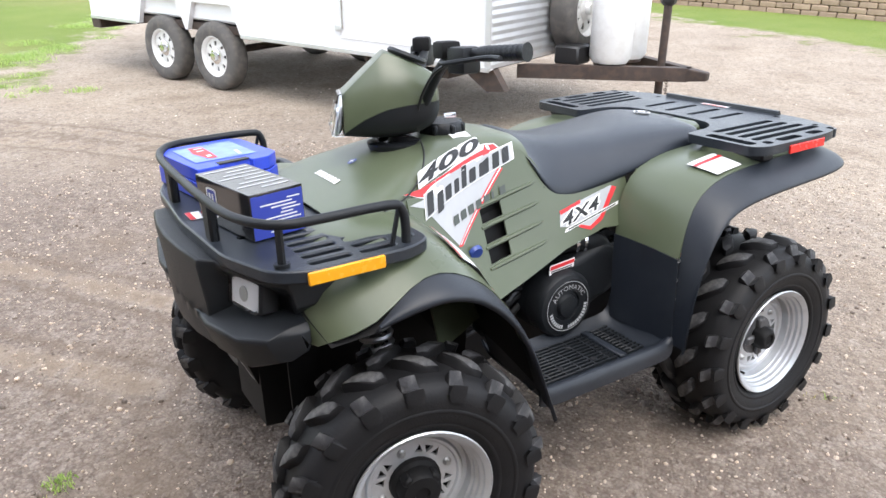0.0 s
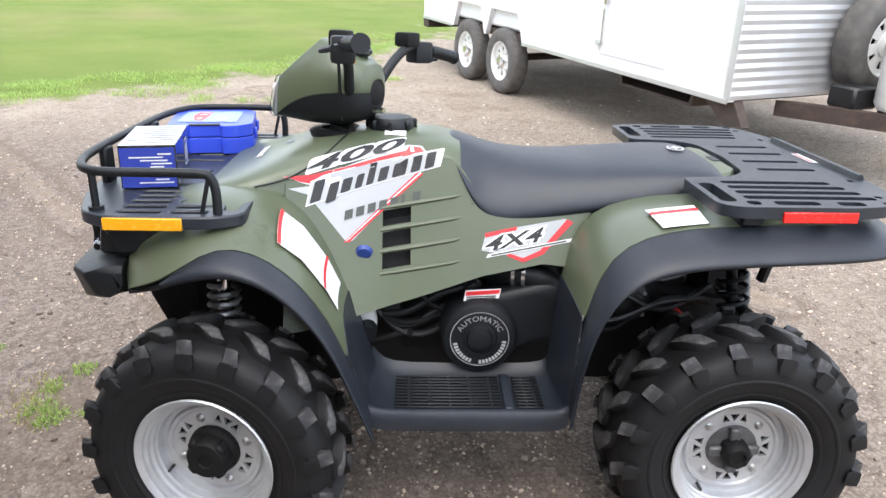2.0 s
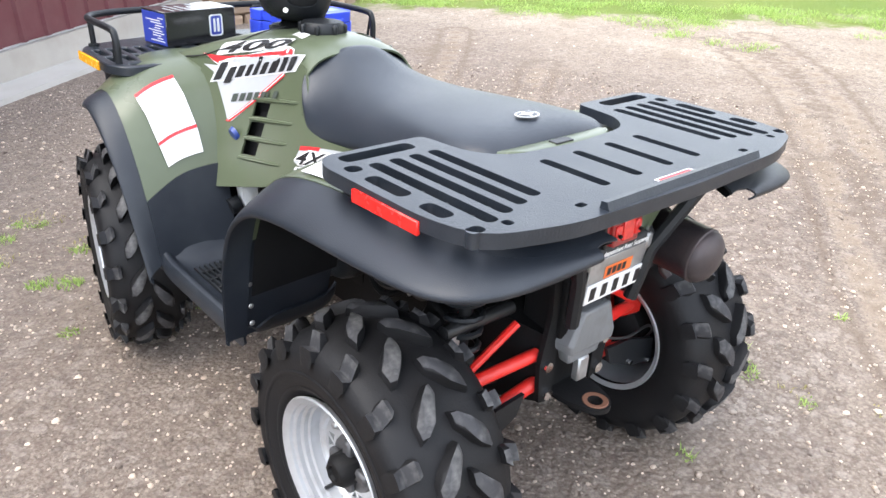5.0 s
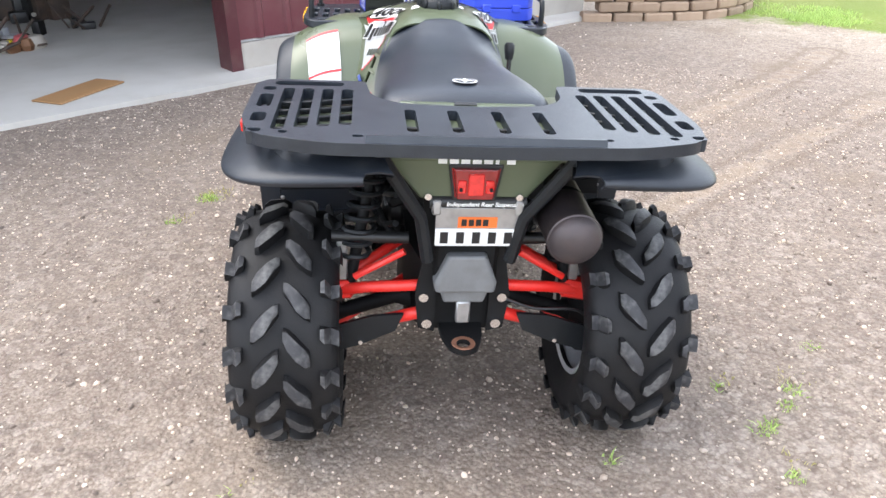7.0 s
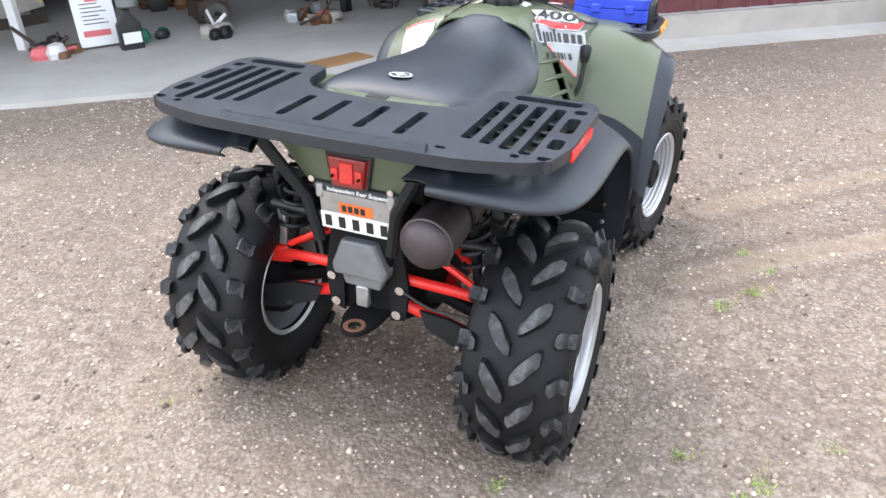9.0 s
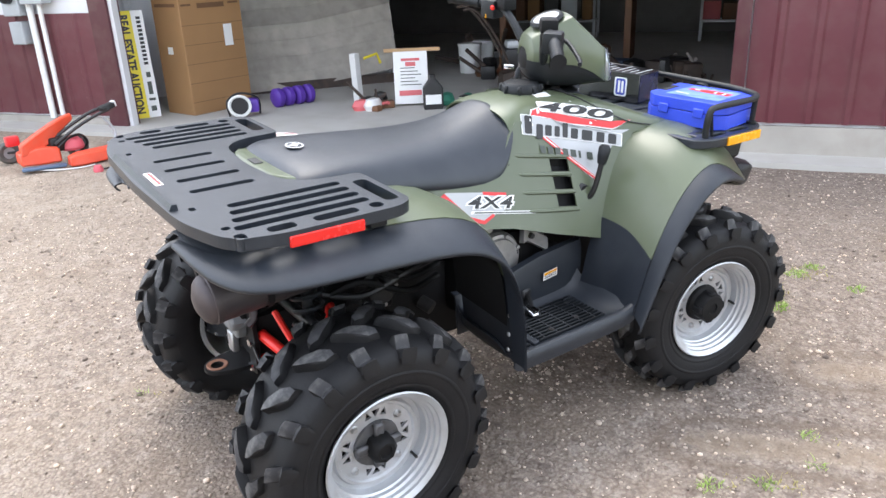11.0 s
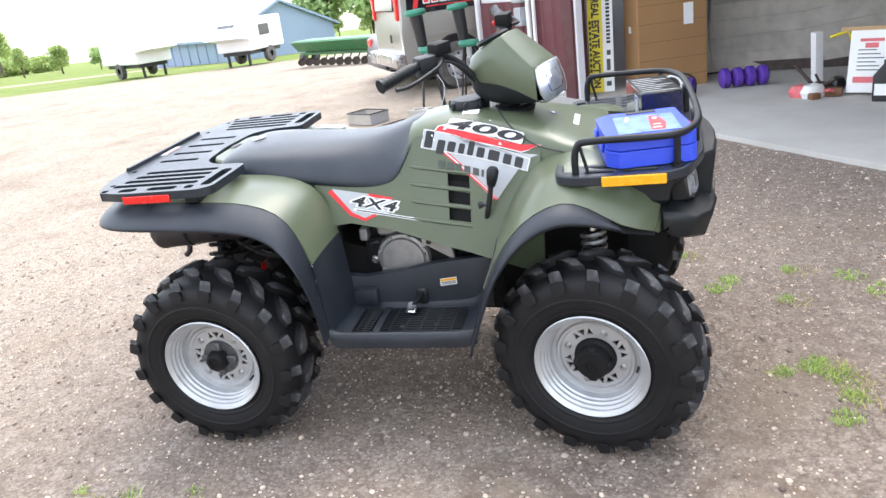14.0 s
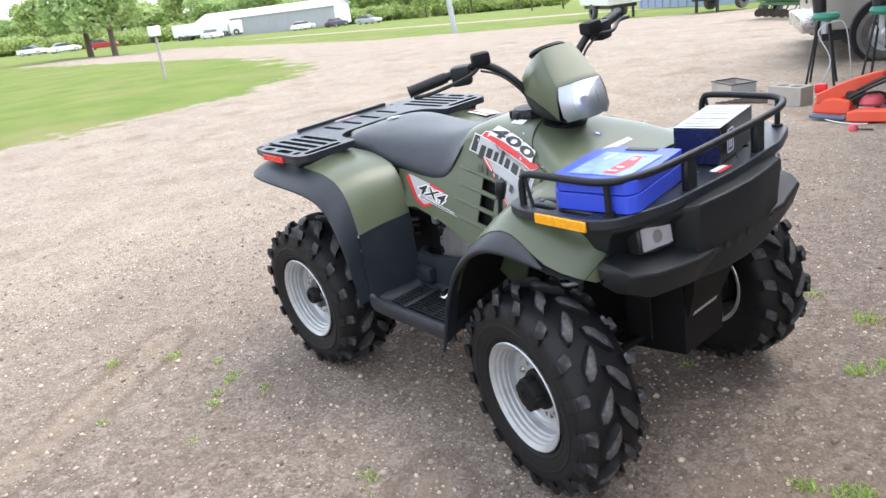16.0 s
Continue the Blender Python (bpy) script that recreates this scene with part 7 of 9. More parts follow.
big = thing("shipping_carton", "large brown cardboard carton with a white label", "cardboard box")
big.matrix_basis = pose(0.87, 5.48, 0.035, 0, 0, 18) @ Matrix.Diagonal((1.12, 1.02, 1.03, 1))
cb = part("carton", one_box((0.32, 0.21, 0.525), (0.64, 0.42, 1.05), None, 0.006), KRAFT, big, smooth=0)
part("flap_gap", one_box((0.32, 0.21, 1.051), (0.64, 0.012, 0.004)), KRAFTINK, cb, smooth=0)
bars_on("top_print", [(0.02, 0.985, 0.10, 0.018, 0), (0.18, 0.96, 0.28, 0.045, 0), (0.50, 0.985, 0.11, 0.018, 0)], lambda u, v: Vector((u, -0.0025, v)), KRAFTINK, cb)
part("paper_label", flat_faces([[(0.42, 0.60), (0.51, 0.60), (0.51, 0.80), (0.42, 0.80)]], lambda u, v: Vector((u, -0.004, v))), WHITE, cb, "white shipping label", smooth=0)
part("paper_label", flat_faces([[(0.18, 0.56), (0.26, 0.56), (0.26, 0.625), (0.18, 0.625)]], lambda u, v: Vector((-0.004, u, v))), WHITE, cb, smooth=0)
bars_on("side_print", [(0.05, 0.98, 0.32, 0.03, 0)], lambda u, v: Vector((-0.0025, u, v)), KRAFTINK, cb)
for j in range(14):
    part("flute_line", one_box((0.32, -0.001, 0.12 + 0.058 * j), (0.63, 0.003, 0.004)), KRAFTINK if j % 3 == 0 else KRAFT, cb, smooth=0)

sb = thing("auction_sign", "tall yellow and white auction sign board leaning by the door jamb", "sign", pose(0.36, 5.76, 0.035, -6, 0, -6))
part("yellow_board", one_box((0.075, 0, 0.50), (0.150, 0.012, 1.0), None, 0.002), SIGNYEL, sb, smooth=0)
part("white_board", one_box((0.205, 0, 0.50), (0.108, 0.012, 1.0), None, 0.002), WHITE, sb, smooth=0)
pts, faces = letters("REAL ESTATE AUCTION", 0.085, spacing=1.0, bold=0.0035)
wide = max(p.x for p in pts)
me = bpy.data.meshes.new("sign_word")
me.from_pydata([Vector((0.044 + p.y * 1.25, -0.0075, 0.965 - p.x * 0.92 / wide)) for p in pts], [], faces)
mesh_part("sign_word", me, INK, sb, "black lettering down the board", smooth=0)
bars_on("small_bars", [(0.012, 0.10 + 0.055 * j, 0.022, 0.036, 0) for j in range(12)], lambda u, v: Vector((u, -0.0075, v)), INK, sb)
bars_on("number_bars", [(0.190, 0.50 + 0.038 * j, 0.040, 0.026, 0) for j in range(12)], lambda u, v: Vector((u, -0.0075, v)), INK, sb)
each_bar("logo_bar", [(0.180, 0.06, 0.05, 0.05, 0), (0.175, 0.16, 0.06, 0.025, 0), (0.185, 0.22, 0.04, 0.12, 0), (0.19, 0.38, 0.04, 0.05, 0)], lambda u, v: Vector((u, -0.0075, v)), GREYINK, sb)

# weathered plank side leaning at the back of the carton
boat = thing("plank_panel", "weathered grey lapped board panel leaning in the garage", "board panel", pose(1.62, 6.30, 0.035, -16, 0, -14))
for j in range(7):
    ob = part("plank", loft([[(x, y0 - 0.010, z0), (x, y0 + 0.012, z0), (x, y0 + 0.022, z0 + 0.205), (x, y0 + 0.004, z0 + 0.205)] for x, y0, z0 in ((0.0, 0.0, 0.18 * j + 0.02), (0.9, 0.03, 0.18 * j + 0.05), (1.9, -0.02, 0.18 * j + 0.16 + 0.01 * j))]), OLDWOOD, boat, smooth=0)
part("end_post", one_tube(catmull([(-0.02, -0.02, 0.0), (-0.10, -0.03, 0.45), (-0.16, -0.01, 0.9), (-0.12, 0.05, 1.4)], 5), [0.09] * 5 + [0.10] * 6 + [0.08] * 5, 10), CONCRETE, boat, "pale rounded end post")
# dark bar added for the shade along the foot of the planks
part("bottom_shade", one_box((0.95, 0.04, 0.05), (1.9, 0.06, 0.12)), RUST, boat, smooth=0)

wt = thing("hand_weights", "row of purple foam-covered weights on the slab", "weights", pose(1.62, 5.30, 0.035, 0, 0, 4))
for j in range(4):
    part("weight_disc", lathe(bmesh.new(), [(0, -0.045), (0.070, -0.045), (0.095, -0.025), (0.095, 0.025), (0.070, 0.045), (0, 0.045)], pose(0.05 + 0.115 * j, 0.0, 0.095, 0, 90, 8), 18), PURPLE, wt)
    part("weight_bar", one_tube([(0.05 + 0.115 * j, 0, 0.095), (0.05 + 0.115 * (j + 1) if j < 3 else 0.42, 0, 0.095)], 0.03, 10), PURPLE, wt)
spk = thing("work_lamp", "white and black work lamp lying on the slab", "work lamp", pose(1.20, 5.10, 0.035, 0, 0, -25))
part("lamp_head", lathe(bmesh.new(), [(0, -0.04), (0.07, -0.04), (0.10, 0.02), (0.105, 0.05), (0.09, 0.055), (0.085, 0.04), (0, 0.035)], pose(0, -0.05, 0.115, 90, 0, 0) @ Matrix.Diagonal((1.05, 1.0, 1, 1)), 22), PVC, spk, "white ring")
part("lamp_glass", lathe(bmesh.new(), [(0, 0.045), (0.08, 0.045)], pose(0, -0.05, 0.115, 90, 0, 0), 20), INK, spk)
part("lamp_body", one_box((0.10, 0.02, 0.10), (0.15, 0.13, 0.13), None, 0.03, 2), PURPLE, spk)
part("lamp_stand", one_tube(catmull([(-0.11, 0.0, 0.01), (-0.12, -0.02, 0.15), (0.0, 0.0, 0.22), (0.16, 0.05, 0.16), (0.17, 0.05, 0.01)], 5), 0.010, 8), INK, spk)
pp = thing("pvc_post", "short white square post standing on the slab", "post", pose(2.42, 5.0, 0.035))
part("post", one_box((0, 0, 0.24), (0.075, 0.075, 0.48), pose(0, 0, 0, 0, -3, 20), 0.004), PVC, pp)
part("rod", one_tube([(0.10, 0, 0.42), (0.24, -0.03, 0.46), (0.28, -0.03, 0.36)], 0.014, 8), SIGNYEL, pp, "yellow tool handle")
ws = thing("price_sign", "white card sign with faded red printing on the slab", "sign", pose(2.66, 4.34, 0.035, -8, 0, -33))
part("card", one_box((0, 0, 0.27), (0.33, 0.012, 0.50), None, 0.002), WHITE, ws, smooth=0)
each_bar("sign_bar", [(-0.09, 0.43, 0.18, 0.025, 0), (-0.05, 0.38, 0.10, 0.04, 0), (-0.12, 0.10, 0.22, 0.05, 0)], lambda u, v: Vector((u, -0.008, v)), REDPRINT, ws)
bars_on("text_bars", [(-0.10, 0.20 + 0.032 * j, 0.20 - 0.03 * (j % 3), 0.008, 0) for j in range(6)], lambda u, v: Vector((u, -0.008, v)), GREYINK, ws)
part("wood_rail", one_box((0.02, 0.03, 0.535), (0.55, 0.03, 0.035), None, 0.004), WOOD, ws)
jg = thing("oil_jug", "black plastic jug with a white label", "jug", pose(2.72, 4.06, 0.035, 0, 0, -30))
part("jug", loft([[(x, y, z) for x, y in rounded([(-w, -0.055), (w, -0.055), (w, 0.055), (-w, 0.055)], 0.02, 2)] for z, w in ((0, 0.09), (0.02, 0.095), (0.20, 0.095), (0.26, 0.05), (0.29, 0.025), (0.32, 0.025))]), INK, jg)
part("jug_label", flat_faces([[(-0.075, 0.05), (0.075, 0.05), (0.075, 0.14), (-0.075, 0.14)]], lambda u, v: Vector((u, -0.0575, v))), WHITE, jg, smooth=0)
rng = random.Random(11)


def heap(name, label, cat, x, y, rz, bits, spread):
    """A small heap of odd parts: boxes, rods and rounded lumps."""
    h = thing(name, label, cat, pose(x, y, 0.035, 0, 0, rz))
    for mat_, kind_, n in bits:
        for _ in range(n):
            px, py = rng.uniform(-spread, spread), rng.uniform(-spread * 0.6, spread * 0.6)
            if kind_ == "box":
                s = (rng.uniform(0.06, 0.18), rng.uniform(0.05, 0.14), rng.uniform(0.05, 0.16))
                part("scrap_piece", one_box((px, py, s[2] / 2), s, pose(0, 0, 0, 0, 0, rng.uniform(0, 90)), 0.012, 2), mat_, h)
            elif kind_ == "rod":
                a = rng.uniform(0, 6.28)
                part("scrap_rod", one_tube([(px, py, 0.02), (px + 0.2 * math.cos(a), py + 0.2 * math.sin(a), rng.uniform(0.03, 0.25))], rng.uniform(0.008, 0.018), 7), mat_, h)
            else:
                r = rng.uniform(0.05, 0.10)
                part("scrap_lump", lathe(bmesh.new(), [(0, 0), (r * 0.8, 0), (r, r * 0.5), (r * 0.7, r * 1.1), (0, r * 1.3)], pose(px, py, 0, 0, 0, rng.uniform(0, 90)) @ Matrix.Diagonal((1.2, 0.8, 1, 1)), 10), mat_, h)
    return h


heap("plastic_bags", "white, red and brown plastic bags on the slab", "bags", 2.28, 4.42, -20, ((PVC, "lump", 3), (REDPRINT, "lump", 1), (BROWN, "box", 2)), 0.14)
heap("tool_pile", "dark pile of hand tools and cans on the slab", "tools", 2.40, 4.62, 10, ((INK, "lump", 3), (RUST, "rod", 4), (BROWN, "box", 1), (REDPRINT, "rod", 2)), 0.15)
heap("green_bags", "dark green bags on the slab", "bags", 3.05, 4.15, -20, ((TEAL, "lump", 3), (INK, "lump", 2)), 0.16)
heap("engine_parts", "pile of engine parts and scrap on the garage floor", "scrap", 4.22, 3.25, -20, ((GREYMETAL, "box", 3), (OLDWOOD, "lump", 3), (SIGNYEL, "box", 1), (BROWN, "lump", 2), (RUST, "rod", 4)), 0.20)
heap("iron_scrap", "low dark iron scrap on the garage floor", "scrap", 4.85, 2.85, -50, ((RUST, "rod", 6), (INK, "box", 3)), 0.30)
bkt = thing("white_buckets", "two white plastic buckets at the back of the garage", "buckets", pose(4.65, 5.85, 0.035))
for x in (-0.16, 0.16):
    part("bucket", lathe(bmesh.new(), [(0, 0), (0.125, 0), (0.145, 0.33), (0.155, 0.34), (0.150, 0.36), (0, 0.36)], pose(x, x * 0.4, 0), 20), PVC, bkt)
bench = thing("workbench", "long dark wooden workbench with clutter at the back of the garage", "workbench", WALL @ pose(4.0, 5.2, 0.035))
part("bench_top", one_box((0, 0, 0.86), (3.6, 0.7, 0.06), None, 0.005), BROWN, bench, smooth=0)
for x in (-1.7, 0.0, 1.7):
    part("bench_leg", one_box((x, 0, 0.42), (0.09, 0.6, 0.83), None, 0.005), BROWN, bench, smooth=0)
for j in range(12):
    s = (rng.uniform(0.10, 0.35), rng.uniform(0.1, 0.3), rng.uniform(0.08, 0.32))
    part("bench_item", one_box((rng.uniform(-1.6, 1.6), rng.uniform(-0.2, 0.2), 0.892 + s[2] / 2), s, pose(0, 0, 0, 0, 0, rng.uniform(-20, 20)), 0.01), rng.choice((INK, GREYMETAL, BROWN, REDPRINT, WOOD, BLUETARP, PVC)), bench)
for j, (s_, d_) in enumerate(((5.6, 7.6), (7.2, 6.4), (2.4, 7.9), (7.6, 3.0))):
    cbt = thing("storage_rack", "dim steel storage rack full of odd boxes", "shelving", WALL @ pose(s_, d_, 0.035, 0, 0, 0 if j != 3 else 90), group="storage racks")
    for z in (0.3, 0.9, 1.5, 2.0):
        part("shelf", one_box((0, 0, z), (1.5, 0.5, 0.03)), GREYMETAL, cbt, smooth=0)
        for q in range(5):
            s = (rng.uniform(0.12, 0.3), rng.uniform(0.2, 0.4), rng.uniform(0.12, 0.4))
            part("stored_box", one_box((-0.6 + 0.3 * q, rng.uniform(-0.05, 0.05), z + 0.017 + s[2] / 2), s, None, 0.008), rng.choice((KRAFT, BROWN, INK, GREYMETAL, REDPRINT, OLDWOOD)), cbt, smooth=0)
    for x in (-0.74, 0.74):
        for y in (-0.23, 0.23):
            part("rack_post", one_box((x, y, 1.05), (0.04, 0.04, 2.1)), GREYMETAL, cbt, smooth=0)
til = thing("garden_tiller", "old red and grey garden tiller with bent handles", "tiller", pose(3.72, 4.02, 0.035, 0, 0, -30))
part("tine_guard", loft([[(x, y, z) for x, z in ((-0.16, 0.10), (-0.14, 0.24), (0.0, 0.28), (0.14, 0.22), (0.16, 0.10))] for y in (-0.14, 0.14)]), RUST, til, smooth=20)
part("engine_body", one_box((0.0, 0, 0.38), (0.24, 0.22, 0.20), None, 0.03, 2), INK, til)
part("engine_top", one_box((0.0, 0, 0.52), (0.20, 0.18, 0.08), None, 0.03, 2), GREYMETAL, til)
for y in (-0.17, 0.17):
    part("tiller_wheel", lathe(bmesh.new(), [(0.04, -0.03), (0.11, -0.03), (0.12, 0), (0.11, 0.03), (0.04, 0.03)], pose(0, y, 0.12, 90, 0, 0), 18), ROADTYRE, til)
    part("handle", one_tube(catmull([(-0.08, y, 0.30), (-0.22, y * 1.2, 0.60), (-0.42, y * 1.5, 0.86), (-0.55, y * 1.6, 0.88)], 5), 0.013, 8), RUST, til)
for s_, d_, sc_, bits in ((2.75, 3.3, 1.7, ((INK, "box", 4), (RUST, "rod", 6), (BROWN, "lump", 3))),
                          (3.35, 3.9, 2.2, ((BROWN, "box", 4), (INK, "box", 4), (RUST, "rod", 5), (REDPRINT, "box", 1))),
                          (4.05, 3.5, 2.0, ((INK, "lump", 4), (BLUETARP, "box", 3), (RUST, "rod", 6))),
                          (4.75, 3.2, 1.8, ((RUST, "box", 4), (INK, "box", 3), (OLDWOOD, "rod", 4))),
                          (2.35, 4.2, 2.2, ((INK, "box", 5), (BROWN, "box", 3), (RUST, "rod", 6)))):
    c_ = WALL @ Vector((s_, d_, 0))
    hp = heap("junk_pile", "dark pile of stored machine parts and boxes in the garage", "scrap", c_.x, c_.y, -55, bits, 0.20)
    hp.matrix_basis = hp.matrix_basis @ Matrix.Scale(sc_, 4)
heap("cloth_heap", "pale cloth and a black bag slumped on the garage floor", "cloth", 3.36, 3.60, -20, ((OLDWOOD, "lump", 4), (INK, "lump", 3), (PVC, "rod", 2)), 0.15)
heap("painted_scrap", "small heap of yellow, white and rusty scrap on the slab", "scrap", 4.10, 3.10, -40, ((OLDWOOD, "lump", 3), (SIGNYEL, "lump", 1), (RUST, "rod", 5), (REDPRINT, "lump", 1), (BROWN, "lump", 2)), 0.20)
flat = thing("floor_board", "flat brown cardboard sheet at the slab's edge", "cardboard", pose(2.75, 2.11, 0.036, 0, 0, -25))
part("sheet", one_box((0, 0, 0.006), (0.57, 0.24, 0.010), None, 0.002), KRAFT, flat, smooth=0)

# meter boxes and pipes on the wall
mt = thing("meter_boxes", "grey electric meter boxes with conduits on the wall", "electric meter", WALL)
for s, z, sx, sz in ((-0.93, 1.18, 0.20, 0.30), (-0.68, 1.30, 0.26, 0.34), (-0.92, 0.88, 0.15, 0.20)):
    part("meter_box", one_box((s, -0.075, z), (sx, 0.12, sz), None, 0.008), GREYMETAL, mt, smooth=30)
part("meter_glass", lathe(bmesh.new(), [(0.065, 0), (0.06, 0.05), (0.04, 0.07), (0, 0.075)], pose(-0.93, -0.135, 1.20, 90, 0, 0), 18), SMOKE, mt)
for s in (-0.78, -0.66):
    part("conduit", one_tube([(s, -0.06, 0.10), (s, -0.06, 1.15)], 0.030 if s < -0.7 else 0.022, 10), PVC, mt, "white conduit")
dsp = part("downspout", one_box((-2.17, -0.03, 1.45), (0.07, 0.06, 2.75), None, 0.01), WHITEWALL, None, smooth=0, m=WALL)
tagged(dsp, "white downspout at the wall's end", "downspout", kind="structure")

# padded stands, crate, block, orange machine beside the door
for x, y, rz in ((-1.46, 5.90, 10), (-1.05, 6.24, -5)):
    st = thing("padded_stand", "black steel stand with two green rubber pads", "stand", pose(x, y, 0, 0, 0, rz), group="padded stands")
    part("column", one_tube([(0.0, 0.0, 0.63), (-0.04, 0.0, 1.04)], [0.055, 0.075], 14), INK, st)
    part("top_pad", lathe(bmesh.new(), [(0, -0.02), (0.11, -0.02), (0.125, 0.01), (0.11, 0.045), (0, 0.05)], pose(-0.045, 0, 1.06, 0, -4, 0), 20), TEAL, st, "green rubber pad")
    part("low_pad", lathe(bmesh.new(), [(0, -0.02), (0.11, -0.02), (0.125, 0.01), (0.11, 0.045), (0, 0.05)], pose(0.06, -0.05, 0.65, 0, 3, 0), 20), TEAL, st, "green rubber pad")
    part("pad_stem", one_tube([(0.06, -0.05, 0.50), (0.06, -0.05, 0.64)], 0.035, 12), GREYMETAL, st)
    for dx, dy in ((-0.10, -0.10), (0.14, -0.12), (0.10, 0.14), (-0.12, 0.12)):
        part("leg", one_tube([(0.03 + dx * 0.4, dy * 0.4, 0.62), (0.03 + dx * 1.1, dy * 1.1, 0.0)], 0.012, 8), INK, st)
crate = thing("open_crate", "low open wooden and metal crate on the gravel", "crate", pose(-2.03, 5.30, 0, 0, 0, -30) @ Matrix.Scale(0.82, 4))
for y in (-0.16, 0.16):
    part("crate_side", one_box((0, y, 0.075), (0.46, 0.014, 0.14), None, 0.003), OLDWOOD, crate, smooth=0)
for x in (-0.23, 0.23):
    part("crate_end", one_box((x, 0, 0.075), (0.014, 0.32, 0.14), None, 0.003), GREYMETAL, crate, smooth=0)
for y in (-0.16, 0.16):
    part("crate_rim", one_box((0, y, 0.150), (0.48, 0.026, 0.014), None, 0.003), INK, crate, "dark top rail", smooth=0)
for x in (-0.23, 0.23):
    part("crate_rim", one_box((x, 0, 0.150), (0.026, 0.29, 0.014), None, 0.003), INK, crate, "dark top rail", smooth=0)
part("crate_floor", one_box((0, 0, 0.012), (0.45, 0.31, 0.012)), WOOD, crate, smooth=0)
cbk = thing("concrete_block", "pale grey hollow concrete block on the gravel", "concrete block", pose(-1.24, 4.86, 0, 0, 0, -12) @ Matrix.Scale(0.85, 4))
part("block", plate([(-0.20, -0.10), (0.20, -0.10), (0.20, 0.10), (-0.20, 0.10)], [slot(-0.09, 0, 0.13, 0.12), slot(0.09, 0, 0.13, 0.12)], 0.0, 0.20), CONCRETE, cbk, smooth=0, bevel=0.006)
rods = thing("scrap_rods", "rusty rods and a bent wire on the gravel", "scrap metal", pose(-1.60, 4.95, 0.0, 0, 0, 15))
for j in range(8):
    a = rng.uniform(-0.4, 0.4)
    part("rod", one_tube([(-0.35 + 0.05 * j, -0.12 + 0.03 * j, 0.012 + 0.004 * j), (0.25 + 0.03 * j, -0.10 + 0.03 * j + a * 0.4, 0.014 + 0.004 * j)], 0.009, 6), RUST, rods)
part("wire", one_tube(catmull([(0.45, 0.35, 0.01), (0.55, 0.45, 0.28), (0.42, 0.55, 0.55), (0.62, 0.60, 0.62), (0.70, 0.55, 0.30), (0.72, 0.52, 0.02)], 6), 0.006, 6), GREYMETAL, rods)
snow = thing("orange_machine", "orange-red walk-behind machine lying with its handles folded", "garden machine", pose(-0.44, 4.44, 0, 0, 0, 4))
part("deck", loft([[(x, y - w, z0), (x, y + w, z0), (x, y + w * 0.8, z1), (x, y - w * 0.8, z1)] for x, y, w, z0, z1 in ((-0.06, -0.20, 0.05, 0.02, 0.09), (0.02, -0.18, 0.075, 0.015, 0.105), (0.30, -0.10, 0.08, 0.015, 0.10), (0.46, -0.05, 0.075, 0.02, 0.105), (0.54, -0.02, 0.05, 0.03, 0.12))]), ORANGE, snow, "long low orange steel cover", smooth=30, bevel=0.012)
part("chute", loft([[(x, y - 0.05, z0), (x, y + 0.05, z0), (x, y + 0.04, z1), (x, y - 0.04, z1)] for x, y, z0, z1 in ((-0.34, -0.06, 0.12, 0.20), (-0.22, -0.02, 0.13, 0.26), (-0.10, 0.03, 0.19, 0.31), (0.02, 0.09, 0.27, 0.345), (0.09, 0.13, 0.31, 0.355))]), ORANGE, snow, "orange steel chute", smooth=30, bevel=0.012)
part("body", loft([[(x, -0.11, z0), (x, 0.07, z0), (x, 0.05, z1), (x, -0.09, z1)] for x, z0, z1 in ((-0.36, 0.05, 0.14), (-0.22, 0.04, 0.17), (-0.08, 0.04, 0.15))]), ORANGE, snow, smooth=30, bevel=0.015)
part("red_box", one_box((-0.36, 0.06, 0.22), (0.09, 0.06, 0.075), pose(0, 0, 0, 0, 0, 10), 0.012, 2), RED, snow, "small red box")
part("fuel_tank", lathe(bmesh.new(), [(0, 0.10), (0.05, 0.095), (0.085, 0.06), (0.095, 0.02), (0.085, 0.0), (0, 0)], pose(0.03, 0.03, 0.10), 18), PINK, snow, "faded red domed tank")
part("engine", one_box((-0.08, 0.02, 0.16), (0.14, 0.13, 0.11), pose(0, 0, 0, 0, 0, 15), 0.02, 2), INK, snow, "black engine block")
part("skid_plate", one_box((-0.22, -0.15, 0.03), (0.30, 0.07, 0.025), pose(0, 0, 0, 0, 0, -12), 0.008), BLUETARP, snow, "blue-grey plastic guard")
for dy, z in ((-0.03, 0.0), (0.04, 0.025)):
    part("handle_bar", one_tube(catmull([(-0.10, dy - 0.04, 0.17 + z), (0.06, dy - 0.02, 0.26 + z), (0.22, dy + 0.0, 0.33 + z), (0.34, dy - 0.01, 0.37 + z * 0.5)], 5), 0.013, 8), INK, snow)
part("handle_grip", one_box((0.33, -0.01, 0.385), (0.12, 0.075, 0.045), pose(0, 0, 0, 0, -12, 10), 0.018, 2), INK, snow)
part("grip_cap", one_box((0.385, 0.0, 0.402), (0.03, 0.06, 0.05), pose(0, 0, 0, 0, -12, 10), 0.014, 2), PVC, snow, "pale grip end")
part("side_rod", one_tube(catmull([(0.30, 0.04, 0.30), (0.36, 0.02, 0.20), (0.34, -0.01, 0.11), (0.28, -0.02, 0.11)], 5), 0.011, 8), GREYMETAL, snow)
part("hose", one_tube(catmull([(-0.14, -0.08, 0.10), (-0.02, -0.06, 0.19), (0.10, 0.02, 0.20), (0.16, 0.08, 0.12), (0.10, 0.14, 0.04)], 6), 0.010, 8), INK, snow, "black rubber hose")
